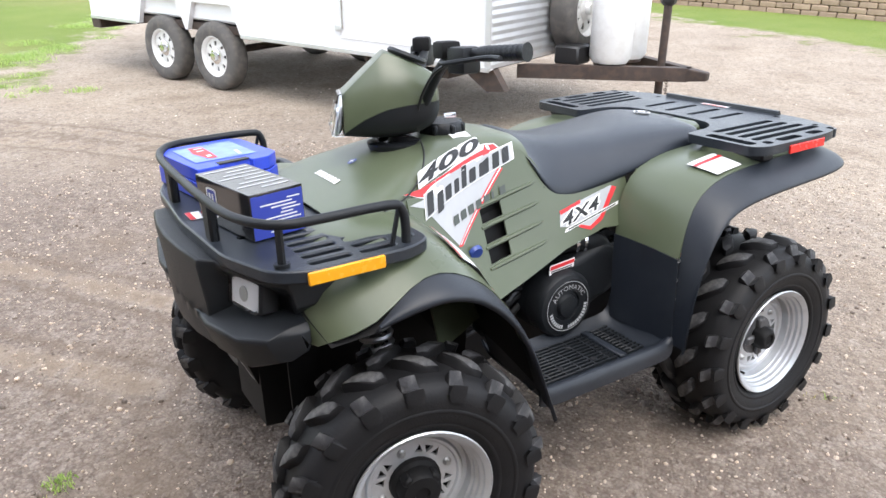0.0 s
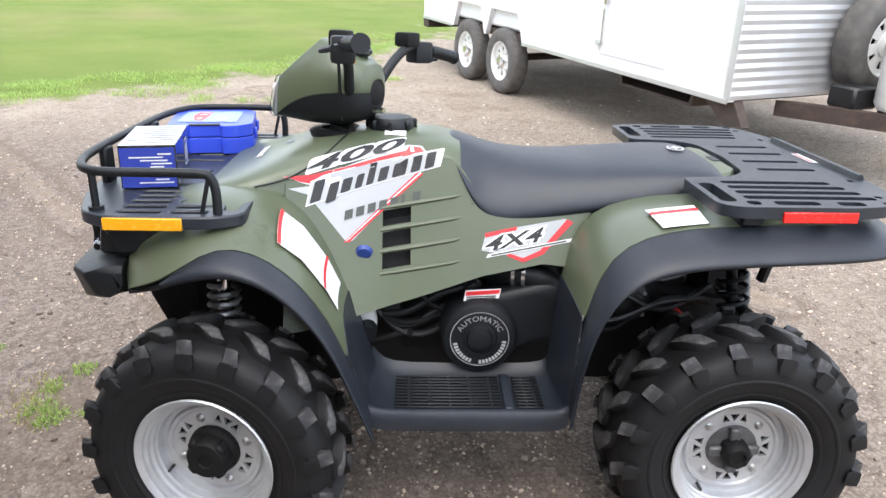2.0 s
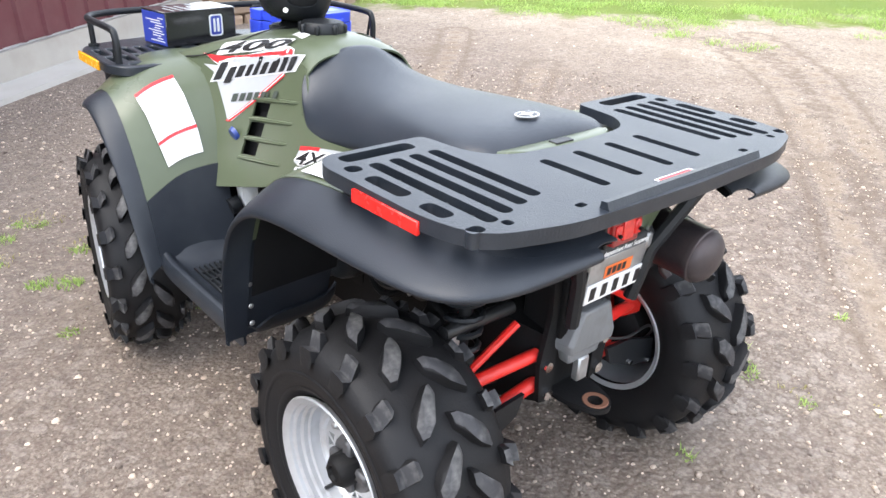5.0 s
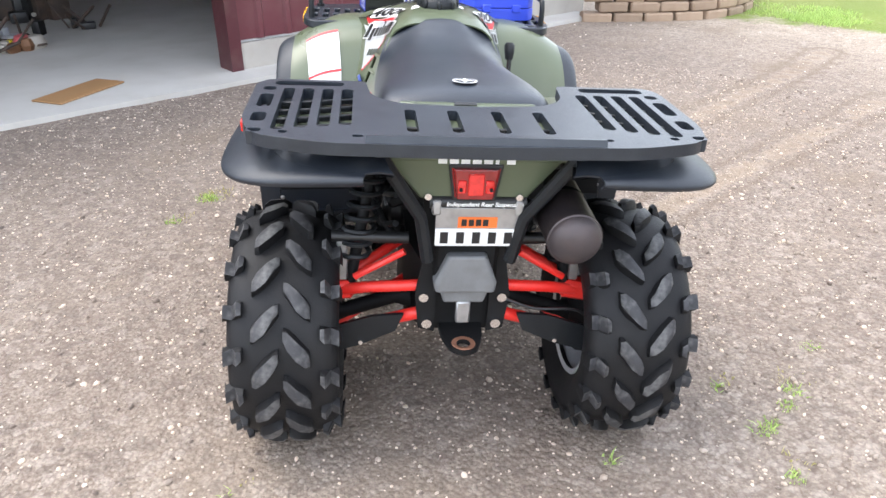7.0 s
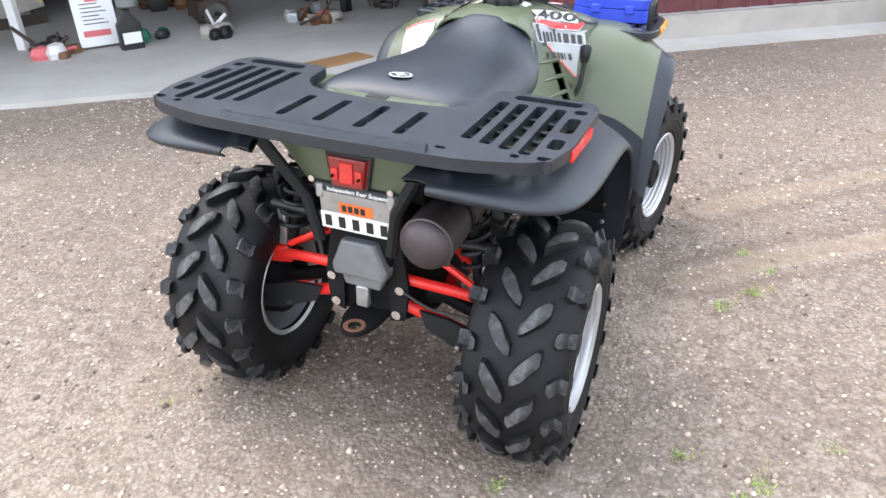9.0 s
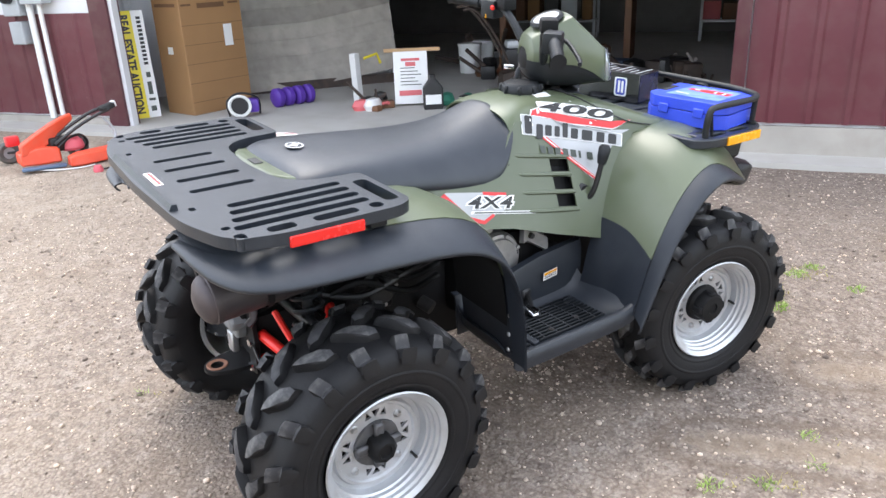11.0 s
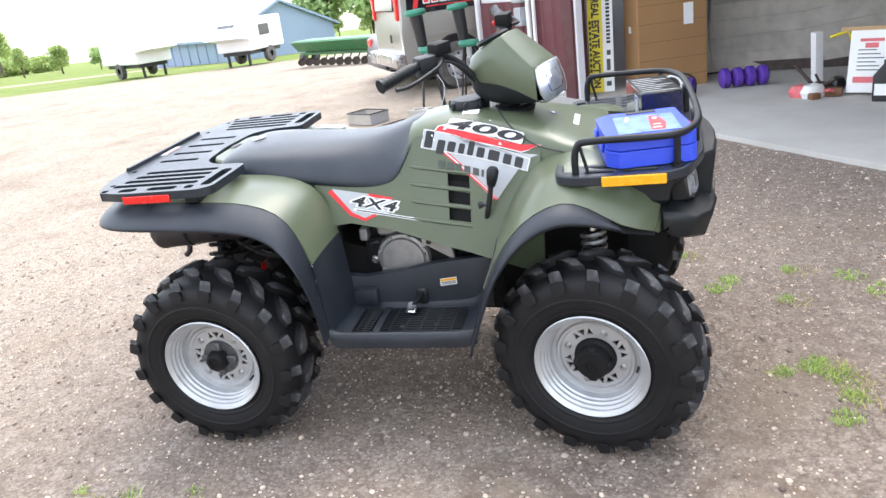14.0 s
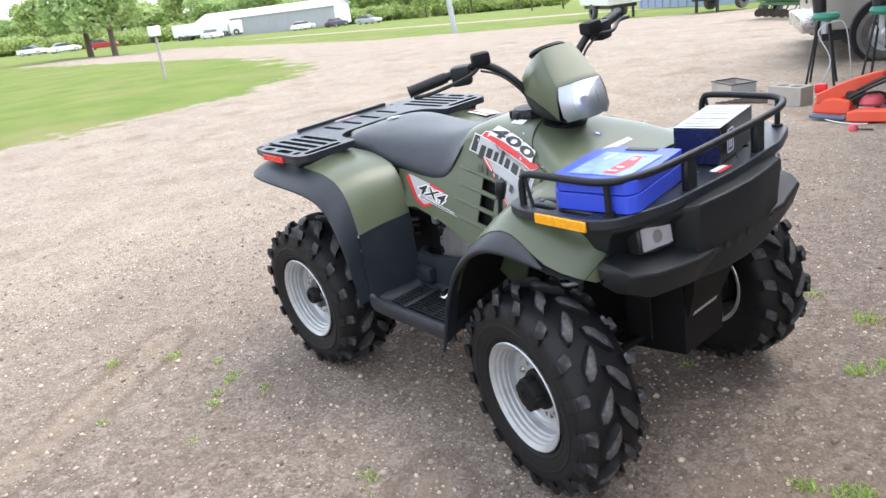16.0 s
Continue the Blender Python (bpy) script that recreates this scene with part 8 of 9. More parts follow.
part("cable", one_tube(catmull([(-0.30, -0.12, 0.02), (-0.16, -0.22, 0.012), (0.0, -0.28, 0.012), (0.10, -0.26, 0.012)], 6), 0.005, 6), PVC, snow, "pale cable")
for x, y in ((-0.36, 0.34), (-0.20, 0.30), (0.10, 0.16)):
    tyre_ = part("wheel", lathe(bmesh.new(), [(0.045, -0.022), (0.072, -0.03), (0.085, -0.012), (0.085, 0.012), (0.072, 0.03), (0.045, 0.022)], pose(x, y, 0.085, 90, 0, 12), 20), ROADTYRE, snow)
    part("wheel_disc", lathe(bmesh.new(), [(0, 0.006), (0.045, 0.012), (0.045, -0.012), (0, -0.006)], pose(x, y, 0.085, 90, 0, 12), 16), GREYMETAL, tyre_)
part("axle", one_tube([(-0.40, 0.35, 0.085), (0.12, 0.15, 0.085)], 0.010, 8), INK, snow)
knob = thing("red_pull_cap", "small faded red plastic cap with a stick on the gravel", "plastic cap", pose(-0.34, 3.98, 0.0, 0, 0, 12))
part("cap", lathe(bmesh.new(), [(0, 0.05), (0.025, 0.046), (0.036, 0.02), (0.034, 0), (0, 0)], None, 14), PINK, knob)
part("stick", one_tube([(0.02, 0, 0.012), (0.13, 0.01, 0.010)], 0.006, 6), INK, knob)

# ---- vehicles beyond the wall ----
SILVERPAINT = material("silver_beige_paint", (0.31, 0.295, 0.265), 0.30, metal=0.35, var=0.06, scale=2, coat=0.5, dirt=0.15)
BLUEPAINT = material("dark_blue_paint", (0.016, 0.022, 0.045), 0.35, metal=0.1, var=0.1, coat=0.25)
WHITEPAINT = material("white_paint", (0.75, 0.75, 0.75), 0.35, var=0.05, coat=0.3, dirt=0.08)
GREENPAINT = material("green_implement_paint", (0.025, 0.14, 0.045), 0.45, var=0.2, scale=2, dirt=0.2)
DARKCHROME = material("bumper_chrome", (0.55, 0.55, 0.56), 0.25, metal=0.9, var=0.1)


def car_wheel(parent, x, y, r=0.34, w=0.11, side=1):
    m_ = Matrix.Translation((x, y, r)) @ pose(0, 0, 0, -90 * side, 0, 0)
    t = part("tyre", lathe(bmesh.new(), [(0.20, -w), (r * 0.88, -w), (r, -w * 0.7), (r, w * 0.7), (r * 0.88, w), (0.21, w * 0.95)], None, 32), ROADTYRE, parent, smooth=40, m=m_)
    rim = part("rim", lathe(bmesh.new(), [(0.21, w * 0.95), (0.20, w * 0.6), (0.15, w * 0.55), (0.12, w * 0.8), (0.07, w * 0.85), (0.05, w * 1.0), (0, w * 1.0)], None, 28), RIM, parent, "silver rim", smooth=30, m=m_)
    for j in range(8):
        a = j * math.pi / 4
        part("rim_hole", lathe(bmesh.new(), [(0, 0), (0.018, 0)], pose(0.165 * math.cos(a), 0.165 * math.sin(a), w * 0.62), 8), INK, rim)
    return t


# passenger van, seen from its right rear; local x forward, y left
van = thing("passenger_van", "silver-beige passenger van with tinted windows parked by the wall", "van", Matrix.Translation((-1.42, 7.46, 0)) @ pose(0, 0, 0, 0, 0, 31) @ Matrix.Diagonal((0.90, 0.74, 0.91, 1)) @ Matrix.Translation((1.30, 0.95, 0)))
secs = []
for y, top, tuck in ((-1.0, 1.02, 0.0), (-0.98, 1.10, 0.02), (-0.90, 1.92, 0.12), (-0.75, 2.02, 0.2), (0.75, 2.02, 0.2), (0.90, 1.92, 0.12), (0.98, 1.10, 0.02), (1.0, 1.02, 0.0)):
    secs.append([(-2.10, y, 0.42), (-2.12, y, 0.9), (-2.10 + tuck * 0.5, y, top), (0.9, y, top), (1.65, y, min(top, 1.2)), (2.5, y, min(top, 1.05)), (2.6, y, 0.42)])
part("body", loft(secs), SILVERPAINT, van, "silver-beige body", smooth=30, bevel=0.02)
for x0, x1 in ((-2.00, -0.62), (-0.50, 0.75)):
    part("side_window", loft([[(x, y, z) for x, z in rounded([(x0, 1.12), (x1, 1.12), (x1 - 0.05, 1.66), (x0 + 0.05, 1.66)], 0.06, 3)] for y in (-0.935, -0.995)]), SMOKE, van, "tinted side window", smooth=20)
bars_on("window_bars", [(-1.74 + 0.125 * j, 1.235, 0.105, 0.125, 0.0) for j in range(9)] + [(-1.30, 1.44, 0.50, 0.03, 0)], lambda u, v: Vector((u, -0.9985, v)), WHITE, van, "white backing bars of a decal on the glass")
each_bar("decal_bar", [(-1.725 + 0.125 * j, 1.25, 0.07, 0.095, 0.0) for j in range(9)] + [(-1.70, 1.19, 1.08, 0.014, 0)], lambda u, v: Vector((u, -1.0002, v)), RED, van)
bars_on("window_logo", [(-1.90, 1.19, 0.07, 0.20, 0.25), (-1.93, 1.36, 0.18, 0.04, 0.0)], lambda u, v: Vector((u, -1.0002, v)), RED, van)
part("rear_window", one_box((-2.09, 0.0, 1.42), (0.05, 1.35, 0.50), pose(0, 0, 0, 0, 6, 0), 0.02), SMOKE, van, "tinted rear window")
for y in (-0.93, 0.93):
    part("tail_lamp", one_box((-2.110, y * 0.92, 1.22), (0.06, 0.13, 0.34), None, 0.015), REDREF, van, "tall red tail lamp")
part("bumper", one_box((-2.18, 0, 0.50), (0.16, 2.02, 0.19), None, 0.03, 2), DARKCHROME, van, "chrome step bumper")
part("plate_bars", one_box((-2.165, -0.45, 0.80), (0.02, 0.10, 0.12), None, 0.01), INK, van, "dark door handle recess")
part("rub_strip", one_box((-0.6, -1.003, 0.80), (2.3, 0.012, 0.05), None, 0.004), SILVERPAINT, van)
part("lower_band", one_box((0.30, -0.995, 0.50), (2.0, 0.02, 0.16), None, 0.01), GREYMETAL, van)
part("wheel_arch", lathe(bmesh.new(), [(0.0, 0.0), (0.375, 0.0), (0.40, 0.014), (0.42, 0.0)], pose(-1.30, -1.003, 0.37, 90, 0, 0), 30), INK, van, "dark wheel arch")
for x in (-1.30, 1.75):
    car_wheel(van, x, -0.94, 0.335, 0.12, -1)
    car_wheel(van, x, 0.94, 0.335, 0.12, 1)
part("underbody", one_box((0.2, 0, 0.36), (4.4, 1.6, 0.16)), INK, van, smooth=0)


def sedan(name, label, m_, paint, scale=1.0):
    """A plain four-door car; local x forward."""
    c = thing(name, label, "car", m_ @ Matrix.Scale(scale, 4))
    low = [[(-2.2, y, 0.30), (-2.25, y, 0.62), (-2.15, y, h), (-1.5, y, h + 0.03), (1.0, y, h), (2.1, y, 0.78), (2.25, y, 0.55), (2.2, y, 0.28)] for y, h in ((-0.86, 0.88), (-0.80, 0.95), (0.80, 0.95), (0.86, 0.88))]
    part("body", loft(low), paint, c, smooth=30, bevel=0.04)
    cab = [[(-1.7, y, 0.90), (-1.15, y * 0.82, 1.40), (0.15, y * 0.82, 1.42), (0.95, y, 0.93)] for y in (-0.76, 0.76)]
    part("cabin", loft(cab), SMOKE, c, "tinted glass", smooth=20, bevel=0.03)
    part("roof", loft([[(-1.12, y, 1.395), (-0.9, y, 1.43), (0.0, y, 1.44), (0.15, y, 1.415)] for y in (-0.63, 0.63)]), paint, c, smooth=20)
    for k in (1, -1):
        part("tail_lamp", one_box((-2.18, k * 0.68, 0.78), (0.10, 0.34, 0.17), None, 0.03), REDREF, c, "red tail lamp")
        for x in (-1.35, 1.40):
            car_wheel(c, x, k * 0.78, 0.32, 0.10, k)
    part("bumper", one_box((-2.22, 0, 0.45), (0.12, 1.66, 0.20), None, 0.04, 2), paint, c)
    return c


sedan("dark_sedan", "dark blue saloon car with red tail lamps parked beyond the van", pose(-1.47, 9.82, -0.05, 0, 0, 30), BLUEPAINT, 0.8)

# ---- distance ----
drill = thing("grain_drill", "long green seed drill with a dark undercarriage", "farm implement", pose(-6.2, 16.3, height(-6.2, 16.3), 0, 0, -32) @ Matrix.Diagonal((1.06, 0.8, 0.52, 1)))
part("hopper", loft([[(x, y, z) for y, z in ((-0.25, 0.75), (-0.5, 1.25), (-0.45, 1.32), (0.45, 1.32), (0.5, 1.25), (0.25, 0.75))] for x in (-1.9, 1.9)]), GREENPAINT, drill, "green hopper", smooth=20)
part("tool_bar", one_box((0, 0, 0.62), (3.9, 0.25, 0.14)), GREENPAINT, drill, smooth=0)
for j in range(12):
    part("disc_opener", lathe(bmesh.new(), [(0, -0.01), (0.20, -0.003), (0.20, 0.003), (0, 0.01)], pose(-1.8 + 0.325 * j, -0.25, 0.22, 0, 90, 8), 14), RUST, drill)
    part("seed_tube", one_tube([(-1.8 + 0.325 * j, 0, 0.72), (-1.8 + 0.325 * j, -0.15, 0.35)], 0.02, 6), INK, drill)
for x in (-2.0, 2.0):
    part("tyre", lathe(bmesh.new(), [(0.15, -0.08), (0.38, -0.08), (0.40, 0), (0.38, 0.08), (0.15, 0.08)], pose(x, 0.3, 0.40, 0, 90, 0), 20), ROADTYRE, drill)


def camper(x, y, rz, L, W, H, label, nose):
    c = thing("camper", label, "camper", pose(x, y, height(x, y), 0, 0, rz), group="parked campers")
    body = [(0, 0.55), (L, 0.55), (L, H), (0.3, H), (-nose * 0.6, H * 0.80), (-nose, H * 0.62), (0, H * 0.55)]
    part("body", loft([[(a, b, z) for a, z in body] for b in (-W / 2, W / 2)]), WHITEPAINT, c, "white body", smooth=0, bevel=0.04)
    part("window", one_box((L * 0.45, -W / 2 - 0.004, H * 0.72), (L * 0.3, 0.02, 0.4), None, 0.005), SMOKE, c, smooth=0)
    part("front_window", one_box((-nose * 0.25, 0, H * 0.80), (0.25, W * 0.5, 0.25), pose(0, 0, 0, 0, -30, 0)), SMOKE, c, smooth=0)
    part("underside", one_box((L * 0.5, 0, 0.50), (L * 0.9, W * 0.8, 0.18)), INK, c, smooth=0)
    for s in (-1, 1):
        part("tyre", lathe(bmesh.new(), [(0.12, -0.09), (0.30, -0.09), (0.32, 0), (0.30, 0.09), (0.12, 0.09)], pose(L * 0.55, s * W * 0.45, 0.32, 90, 0, 0), 18), ROADTYRE, c)
        part("stand", one_box((0.2, s * W * 0.3, 0.28), (0.08, 0.08, 0.56)), INK, c, smooth=0)
    return c


camper(-13.4, 23.6, 84, 2.4, 1.50, 1.72, "white camper with dark windows parked across the yard", 0.8)
camper(-16.9, 23.7, 150, 3.1, 1.45, 1.72, "low white camper parked across the yard", 0.7)


def shed(name, x, y, rz, L, W, H, ridge, wall_mat, end_mat, label):
    s = thing(name, label, "shed", pose(x, y, height(x, y) - 0.3, 0, 0, rz))
    part("wall", loft([[(a, -W / 2, z), (a, W / 2, z)][::1] + [(a, W / 2, z + H), (a, 0, z + H + ridge), (a, -W / 2, z + H)] for a, z in ((0, 0), (L, 0))]), wall_mat, s, "steel walls", smooth=0)
    part("roof", loft([[(a, -W / 2 - 0.3, H - 0.05), (a, 0, H + ridge + 0.06), (a, W / 2 + 0.3, H - 0.05), (a, W / 2 + 0.3, H - 0.17), (a, 0, H + ridge - 0.06), (a, -W / 2 - 0.3, H - 0.17)] for a in (-0.3, L + 0.3)]), WHITEWALL if end_mat is WHITEWALL else wall_mat, s, "pale steel roof", smooth=0)
    part("door", one_box((L + 0.02, 0, H * 0.42), (0.06, W * 0.5, H * 0.84)), end_mat, s, "pale end door", smooth=0)
    part("end_skin", loft([[(L + 0.01 + q, -W / 2, 0), (L + 0.01 + q, W / 2, 0), (L + 0.01 + q, W / 2, H), (L + 0.01 + q, 0, H + ridge), (L + 0.01 + q, -W / 2, H)] for q in (0, 0.02)]), end_mat, s, smooth=0)
    for j in range(int(L / 1.2)):
        part("wall_rib", one_box((0.6 + 1.2 * j, -W / 2 - 0.02, H / 2), (0.06, 0.05, H)), wall_mat, s, smooth=0)
    return s


GREYSTEEL = material("grey_steel", (0.36, 0.37, 0.40), 0.5, var=0.08, scale=0.5)
BLUESTEEL = material("pale_blue_steel", (0.24, 0.31, 0.42), 0.5, var=0.08, scale=0.5)
shed("grey_shed", -135.5, 58.2, 39, 26, 9, 3.4, 1.1, GREYSTEEL, WHITEWALL, "long grey steel shed with a white end, far across the field")
shed("blue_shed", -25.5, 42.0, -36, 10.5, 6.5, 1.9, 1.5, BLUESTEEL, BLUESTEEL, "pale blue steel shed with a gable roof")
far_rng = random.Random(3)
for t_, (x, y) in enumerate(((-128, 26), (-122, 29), (-117, 33), (-110, 63), (-106, 67), (-101, 70), (-112, 48))):
    paint = (WHITEPAINT, WHITEPAINT, material("red_car_paint", (0.35, 0.02, 0.02), 0.3), WHITEPAINT, BLUEPAINT, GREYMETAL, WHITEPAINT)[t_]
    sedan("parked_car", "small parked car far across the field", pose(x, y, height(x, y), 0, 0, far_rng.uniform(0, 180)), paint, 1.0)
semi = thing("white_truck", "white lorry with a long trailer far across the field", "lorry", pose(-120, 50, height(-120, 50), 0, 0, 50))
part("box", one_box((0, 0, 1.7), (9, 2.3, 1.9), None, 0.05), WHITEPAINT, semi, smooth=0)
part("cab", one_box((5.6, 0, 1.3), (1.7, 2.2, 2.0), None, 0.2, 2), WHITEPAINT, semi)
for x in (-3.4, -2.3, 4.0, 5.8):
    for s in (-1, 1):
        part("tyre", lathe(bmesh.new(), [(0.2, -0.15), (0.5, -0.15), (0.5, 0.15), (0.2, 0.15)], pose(x, s * 1.0, 0.5, 90, 0, 0), 16), ROADTYRE, semi)
ps = thing("marker_post", "thin weathered post with a small white box on top", "post", pose(-18.1, 5.4, 0))
part("post", one_tube([(0, 0, 0), (0.02, 0, 1.05)], 0.045, 8), OLDWOOD, ps)
part("post_box", one_box((0.02, 0, 1.22), (0.16, 0.30, 0.26), None, 0.02), PVC, ps)
part("post_plate", one_box((0.0, -0.10, 1.02), (0.14, 0.10, 0.16), None, 0.01), INK, ps)
pl = thing("white_pole", "pale steel pole in the grass strip", "pole", pose(-21.9, 19.0, height(-21.9, 19.0), 3, -4, 0))
part("pole", one_tube([(0, 0, 0), (0, 0, 2.4)], 0.11, 10), GREYMETAL, pl)

# trees
BARK = material("grey_brown_bark", (0.10, 0.075, 0.055), 0.9, var=0.3, scale=6, bump=0.8, bump_scale=30)


def leaf_material(name, a, b):
    m_ = bpy.data.materials.new(name)
    m_.use_nodes = True
    n, l = m_.node_tree.nodes, m_.node_tree.links
    geo = n.new("ShaderNodeNewGeometry")
    mx = n.new("ShaderNodeMix")
    mx.data_type = "RGBA"
    mx.inputs[6].default_value, mx.inputs[7].default_value = (*a, 1), (*b, 1)
    l.new(geo.outputs["Random Per Island"], mx.inputs[0])
    l.new(mx.outputs[2], n["Principled BSDF"].inputs["Base Color"])
    n["Principled BSDF"].inputs["Roughness"].default_value = 0.6
    glow = n.new("ShaderNodeBsdfTranslucent")
    l.new(mx.outputs[2], glow.inputs["Color"])
    both = n.new("ShaderNodeAddShader")
    l.new(n["Principled BSDF"].outputs[0], both.inputs[0])
    l.new(glow.outputs[0], both.inputs[1])
    l.new(both.outputs[0], n["Material Output"].inputs["Surface"])
    return m_


LEAF = leaf_material("summer_leaf", (0.105, 0.150, 0.045), (0.250, 0.290, 0.105))
LEAFPALE = leaf_material("pale_leaf", (0.14, 0.20, 0.08), (0.28, 0.34, 0.15))


def leaf_cloud(seed, lobes, n, size):
    r = np.random.RandomState(seed)
    verts, faces = [], []
    for _ in range(n):
        cx, cy, cz, rx, rz = lobes[r.randint(len(lobes))]
        d = r.normal(size=3)
        d /= np.linalg.norm(d)
        rad = r.uniform(0.55, 1.05)
        c = np.array((cx, cy, cz)) + d * rad * np.array((rx, rx, rz))
        u = r.normal(size=3)
        u /= np.linalg.norm(u)
        v = np.cross(u, r.normal(size=3))
        v /= np.linalg.norm(v)
        s = size * r.uniform(0.6, 1.3)
        k = len(verts)
        verts += [tuple(c - u * s), tuple(c + v * s * 0.55), tuple(c + u * s), tuple(c - v * s * 0.55)]
        faces.append((k, k + 1, k + 2, k + 3))
    me = bpy.data.meshes.new("crown")
    me.from_pydata(verts, [], faces)
    return me


def tree(seed, h, w, leaf, n, size, label):
    r = random.Random(seed)
    t = thing("tree", label, "tree", group="far trees")
    bm = bmesh.new()
    tube(bm, catmull([(0, 0, 0), (r.uniform(-.1, .1), 0, h * 0.25), (r.uniform(-.2, .2), r.uniform(-.2, .2), h * 0.55), (0, 0, h * 0.85)], 4), [h * 0.028 * (1 - 0.065 * i) for i in range(13)], 8)
    lobes = []
    for _ in range(9):
        a, q = r.uniform(0, 6.28), r.uniform(0.3, 1.0)
        z = h * r.uniform(0.38, 0.86)
        rr = w * q * (1.1 - z / h)
        p = (rr * math.cos(a), rr * math.sin(a), z)
        tube(bm, [(0, 0, z * 0.7), (p[0] * 0.5, p[1] * 0.5, z * 0.88), p], [h * 0.012, h * 0.008, h * 0.004], 6)
        lobes.append((*p, w * r.uniform(0.30, 0.5), h * r.uniform(0.10, 0.17)))
    lobes.append((0, 0, h * 0.85, w * 0.35, h * 0.15))
    lobes.append((0, 0, h * 0.55, w * 0.6, h * 0.2))
    part("trunk", bm, BARK, t, "grey-brown trunk with limbs", smooth=60)
    mesh_part("crown", leaf_cloud(seed, lobes, n, size), leaf, t, "leafy crown", smooth=0)
    return t


kinds = [tree(1, 8.0, 3.4, LEAF, 4200, 0.22, "broad green deciduous tree"), tree(2, 7.0, 3.8, LEAFPALE, 4200, 0.22, "rounded pale green tree"), tree(4, 9.5, 3.0, LEAF, 4200, 0.22, "tall green deciduous tree")]
spots = []
for j in range(44):
    a = radians(157 - j * 0.56)
    d = 178 + far_rng.uniform(-8, 22)
    spots.append((1.4 + d * math.cos(a), -2.1 + d * math.sin(a), far_rng.uniform(0.75, 1.25)))
for j in range(24):
    a = radians(174 - j * 1.0)
    d = 200 + far_rng.uniform(-8, 20)
    spots.append((1.4 + d * math.cos(a), -2.1 + d * math.sin(a), far_rng.uniform(1.1, 1.5)))
for j in range(12):
    a = radians(132 - j * 2.4)
    d = 92 + far_rng.uniform(-8, 10)
    spots.append((d * math.cos(a), -2.3 + d * math.sin(a), far_rng.uniform(0.30, 0.48)))
for x, y, s in ((-16.5, 41, 0.75), (-14.0, 42.5, 0.85), (-12.0, 41.0, 0.8), (-9.5, 43, 0.9), (-52, 13.1, 0.98), (-47.5, 13.3, 0.90)):
    spots.append((x, y, s))
for i, (x, y, s) in enumerate(spots):
    k_ = kinds[i % 3] if i < len(spots) - 6 else kinds[1]
    m_ = pose(x, y, height(x, y) - 0.1, 0, 0, far_rng.uniform(0, 360)) @ Matrix.Diagonal((s * 1.25, s * 1.25, s * far_rng.uniform(0.85, 1.1), 1))
    c_ = copy_thing(k_, m_)
    c_.matrix_basis = m_
# low bushes that close the wood's edge
bush = thing("bush", "low dense green bush at the edge of the far wood", "bush", group="far bushes")
br = random.Random(12)
mesh_part("foliage", leaf_cloud(31, [(br.uniform(-2.2, 2.2), br.uniform(-1.5, 1.5), br.uniform(0.6, 1.9), 1.3, 1.1) for _ in range(9)], 2600, 0.20), LEAF, bush, "dense foliage", smooth=0)
part("stem", one_tube([(0, 0, 0), (0.2, 0.1, 1.4)], [0.09, 0.03], 6), BARK, bush)
first = None
for j in range(46):
    a = radians(173 - j * 0.92)
    d = 166 + far_rng.uniform(-4, 8)
    x, y, s = 1.4 + d * math.cos(a), -2.1 + d * math.sin(a), far_rng.uniform(0.9, 1.5)
    m_ = pose(x, y, height(x, y) - 0.1, 0, 0, far_rng.uniform(0, 360)) @ Matrix.Diagonal((s * 1.2, s * 1.2, s, 1))
    if first is None:
        first = m_
        continue
    copy_thing(bush, m_).matrix_basis = m_
bush.matrix_basis = first
for k_ in kinds:
    k_.matrix_basis = pose(-118 + 9 * kinds.index(k_), 96 + 4 * kinds.index(k_), height(-110, 96), 0, 0, 40)

# ---- loose stones and tufts ----
rs = np.random.RandomState(7)
g_ = (1 + 5 ** 0.5) / 2
ico_v = np.array([(x, y, 0) for x in (-1, 1) for y in (-g_, g_)] + [(0, x, y) for x in (-1, 1) for y in (-g_, g_)] + [(y, 0, x) for x in (-1, 1) for y in (-g_, g_)]) / math.hypot(1, g_)
ico_f = [t_ for t_ in itertools.combinations(range(12), 3) if all(np.linalg.norm(ico_v[p_] - ico_v[q_]) < 1.06 for p_, q_ in itertools.combinations(t_, 2))]
ico_f = [t_ if np.dot(np.cross(ico_v[t_[1]] - ico_v[t_[0]], ico_v[t_[2]] - ico_v[t_[0]]), ico_v[t_[0]]) > 0 else t_[::-1] for t_ in ico_f]
verts, faces = [], []
for _ in range(32000):
    rad = 3.4 * math.sqrt(rs.uniform()) if rs.uniform() < 0.78 else rs.uniform(0, 6.0)
    a = rs.uniform(0, 6.283)
    x, y = rad * math.cos(a) * 1.05 + 0.2, rad * math.sin(a) - 0.1
    if (x - 0.22) * 0.82 + (y - 5.5) * 0.573 > -0.35:
        continue
    s = min(0.0125, 0.0028 + rs.exponential(0.0021))
    k_ = len(verts)
    p = ico_v * (s, s * rs.uniform(0.6, 1.0), s * rs.uniform(0.45, 0.8)) * rs.uniform(0.78, 1.18, size=(12, 1))
    c, q = math.cos(a * 7), math.sin(a * 7)
    z = height(x, y) + bumps(x, y) * max(0, 1 - math.hypot(x, y) / 30) + s * 0.2
    verts += np.column_stack((x + c * p[:, 0] - q * p[:, 1], y + q * p[:, 0] + c * p[:, 1], z + p[:, 2])).tolist()
    faces += [(k_ + i, k_ + j, k_ + m_) for i, j, m_ in ico_f]
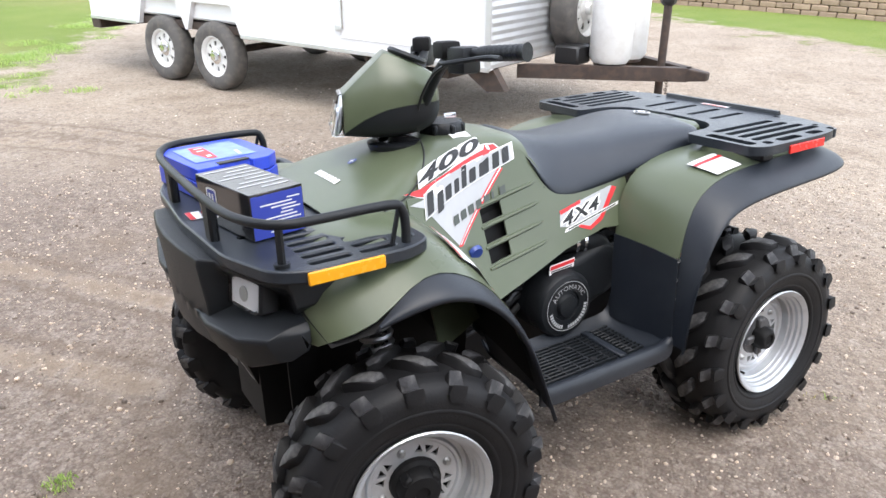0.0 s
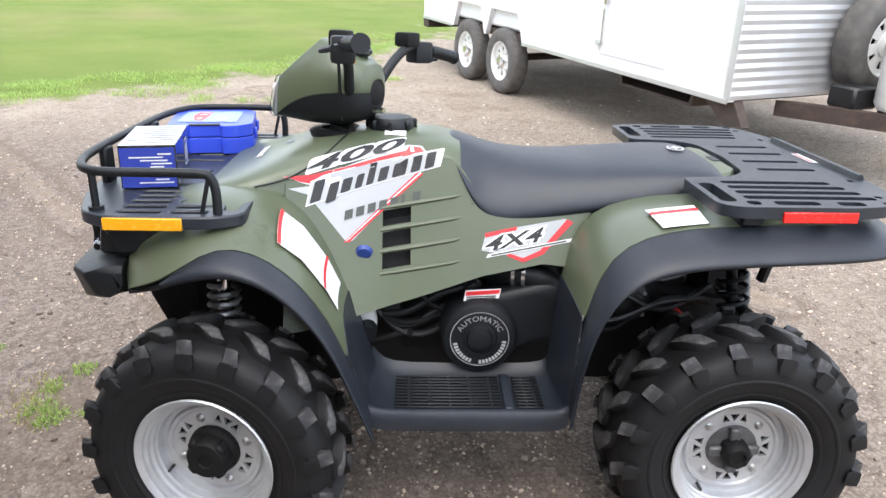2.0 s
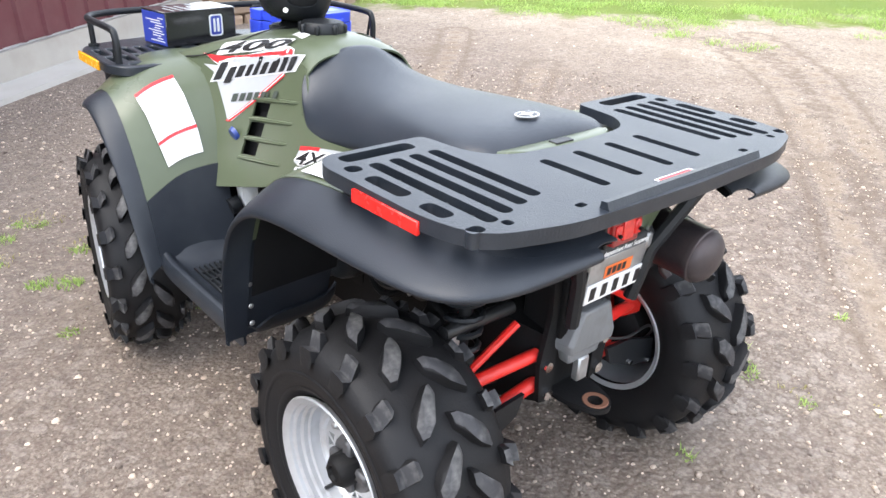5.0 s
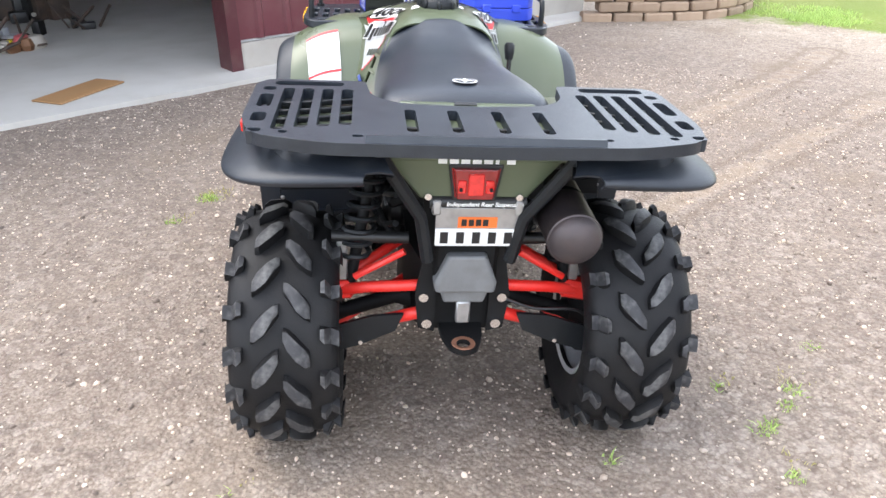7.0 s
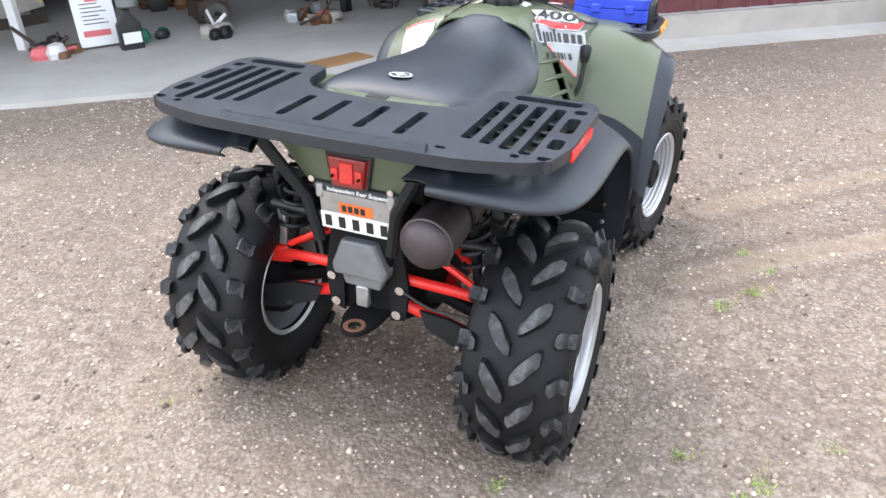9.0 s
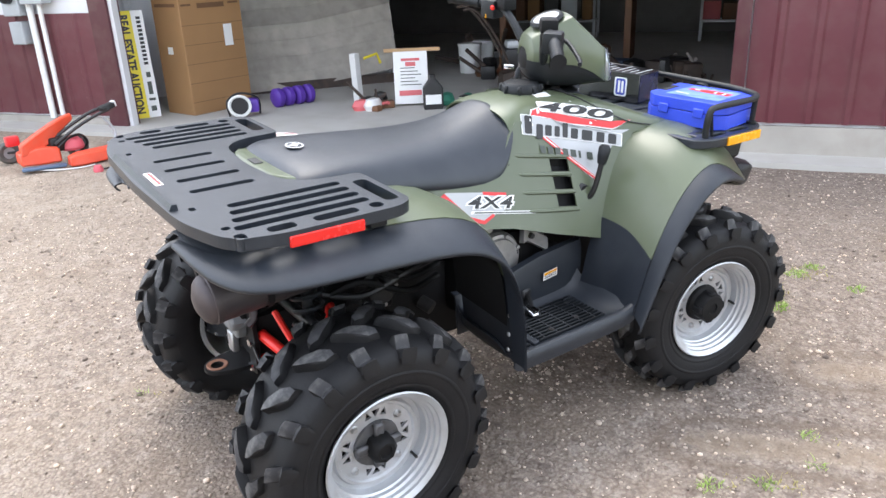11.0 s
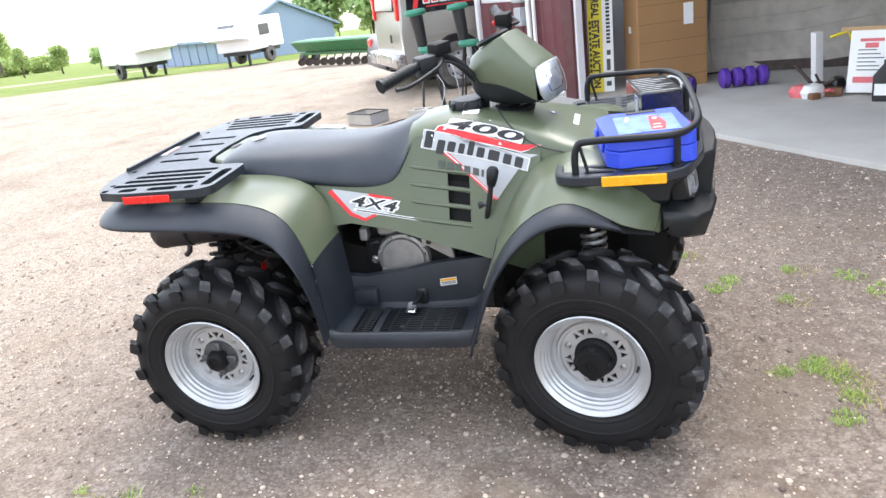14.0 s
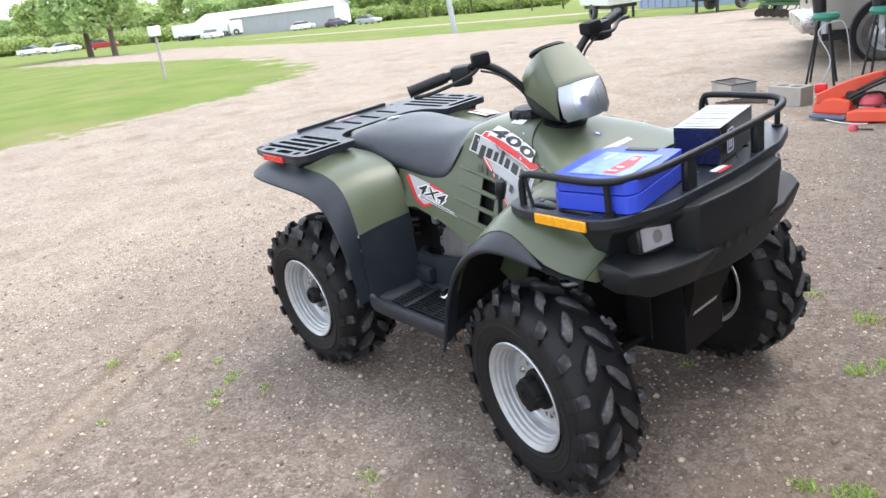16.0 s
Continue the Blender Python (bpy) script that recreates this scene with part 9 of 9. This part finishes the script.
me = bpy.data.meshes.new("gravel_stones")
me.from_pydata(verts, [], faces)
STONE = leaf_material("gravel_stone", (0.105, 0.082, 0.068), (0.470, 0.405, 0.340))
STONE.node_tree.nodes["Principled BSDF"].inputs["Roughness"].default_value = 0.9
tagged(mesh_part("gravel_stones", me, STONE, smooth=60), "loose tan and grey gravel stones", "gravel", kind="stuff")

BLADE = leaf_material("grass_blade", (0.12, 0.19, 0.04), (0.26, 0.33, 0.10))
DRYBLADE = leaf_material("dry_grass_blade", (0.16, 0.15, 0.05), (0.30, 0.26, 0.11))


def tufts(name, label, places, mat_, density, lo, hi):
    verts, faces = [], []
    for x0, y0, r0 in places:
        for _ in range(int(density * r0 * r0)):
            rad, a = r0 * math.sqrt(rs.uniform()) * rs.uniform(0.5, 1), rs.uniform(0, 6.283)
            x, y = x0 + rad * math.cos(a), y0 + rad * math.sin(a)
            h, w, b = rs.uniform(lo, hi), rs.uniform(0.0015, 0.0035), rs.uniform(0, 6.283)
            lx, ly = rs.normal(0, 0.9, 2) * h
            z = height(x, y)
            c, s = w * math.cos(b), w * math.sin(b)
            k_ = len(verts)
            verts += [(x - c, y - s, z - 0.005), (x + c, y + s, z - 0.005), (x + c * 0.7 + lx * 0.4, y + s * 0.7 + ly * 0.4, z + h * 0.6), (x - c * 0.7 + lx * 0.4, y - s * 0.7 + ly * 0.4, z + h * 0.6), (x + lx, y + ly, z + h)]
            faces += [(k_, k_ + 1, k_ + 2, k_ + 3), (k_ + 3, k_ + 2, k_ + 4)]
    me = bpy.data.meshes.new(name)
    me.from_pydata(verts, [], faces)
    return tagged(mesh_part(name, me, mat_, smooth=0), label, "grass", kind="stuff")


near = [(1.64, 0.49, 0.05), (0.73, 0.66, 0.045), (1.31, 0.44, 0.05), (-0.86, -0.40, 0.03), (-0.97, -0.85, 0.035), (-0.84, -1.36, 0.03), (1.70, 0.56, 0.05), (-0.76, -0.89, 0.03), (-0.91, 0.56, 0.02), (-0.79, -0.86, 0.045), (-0.64, -1.01, 0.04), (-0.44, -1.18, 0.04),
        (-0.59, -0.81, 0.03), (0.49, -1.00, 0.03), (0.93, 0.95, 0.06), (1.78, -0.26, 0.05), (0.60, -0.92, 0.035), (0.19, -0.86, 0.035), (0.32, -0.96, 0.04), (1.59, 0.66, 0.07), (1.36, -0.13, 0.075), (1.29, -0.09, 0.06), (1.66, -0.26, 0.06), (1.13, 0.64, 0.06), (1.38, 0.74, 0.05),
        (1.32, -0.37, 0.06), (-1.19, -0.95, 0.04), (-0.70, -0.96, 0.035), (0.69, 1.05, 0.04), (1.07, 0.55, 0.06), (-1.34, -1.17, 0.04), (-1.17, -0.97, 0.035), (0.22, -0.87, 0.03), (1.19, -0.11, 0.05), (1.31, -0.05, 0.05), (0.60, 0.25, 0.04), (1.38, -0.25, 0.06), (1.69, -0.50, 0.05)]
tufts("grass_tufts", "small green grass tufts in the gravel", near, BLADE, 26000, 0.006, 0.018)
tufts("dry_tufts", "thin dry grass in the gravel", [(x + 0.04, y - 0.03, r * 1.8) for x, y, r in near[::2]], DRYBLADE, 5000, 0.005, 0.016)
edge = []
for (x0, y0), (x1, y1) in zip(YARD[0:7], YARD[1:8]):
    for j in range(10):
        t_ = j / 10
        edge.append((x0 + (x1 - x0) * t_ + rs.normal(0, 0.25), y0 + (y1 - y0) * t_ - abs(rs.normal(0.1, 0.5)), rs.uniform(0.15, 0.4)))
edge += [(2.2 + rs.normal(0, 0.5), -5.0 + rs.normal(0, 0.15), 0.16) for _ in range(8)] + [(0.9 + rs.normal(0, 0.4), -6.2 + rs.normal(0, 0.2), 0.16) for _ in range(6)]
tufts("edge_grass", "ragged grass along the yard's edge", edge, BLADE, 3200, 0.015, 0.045)
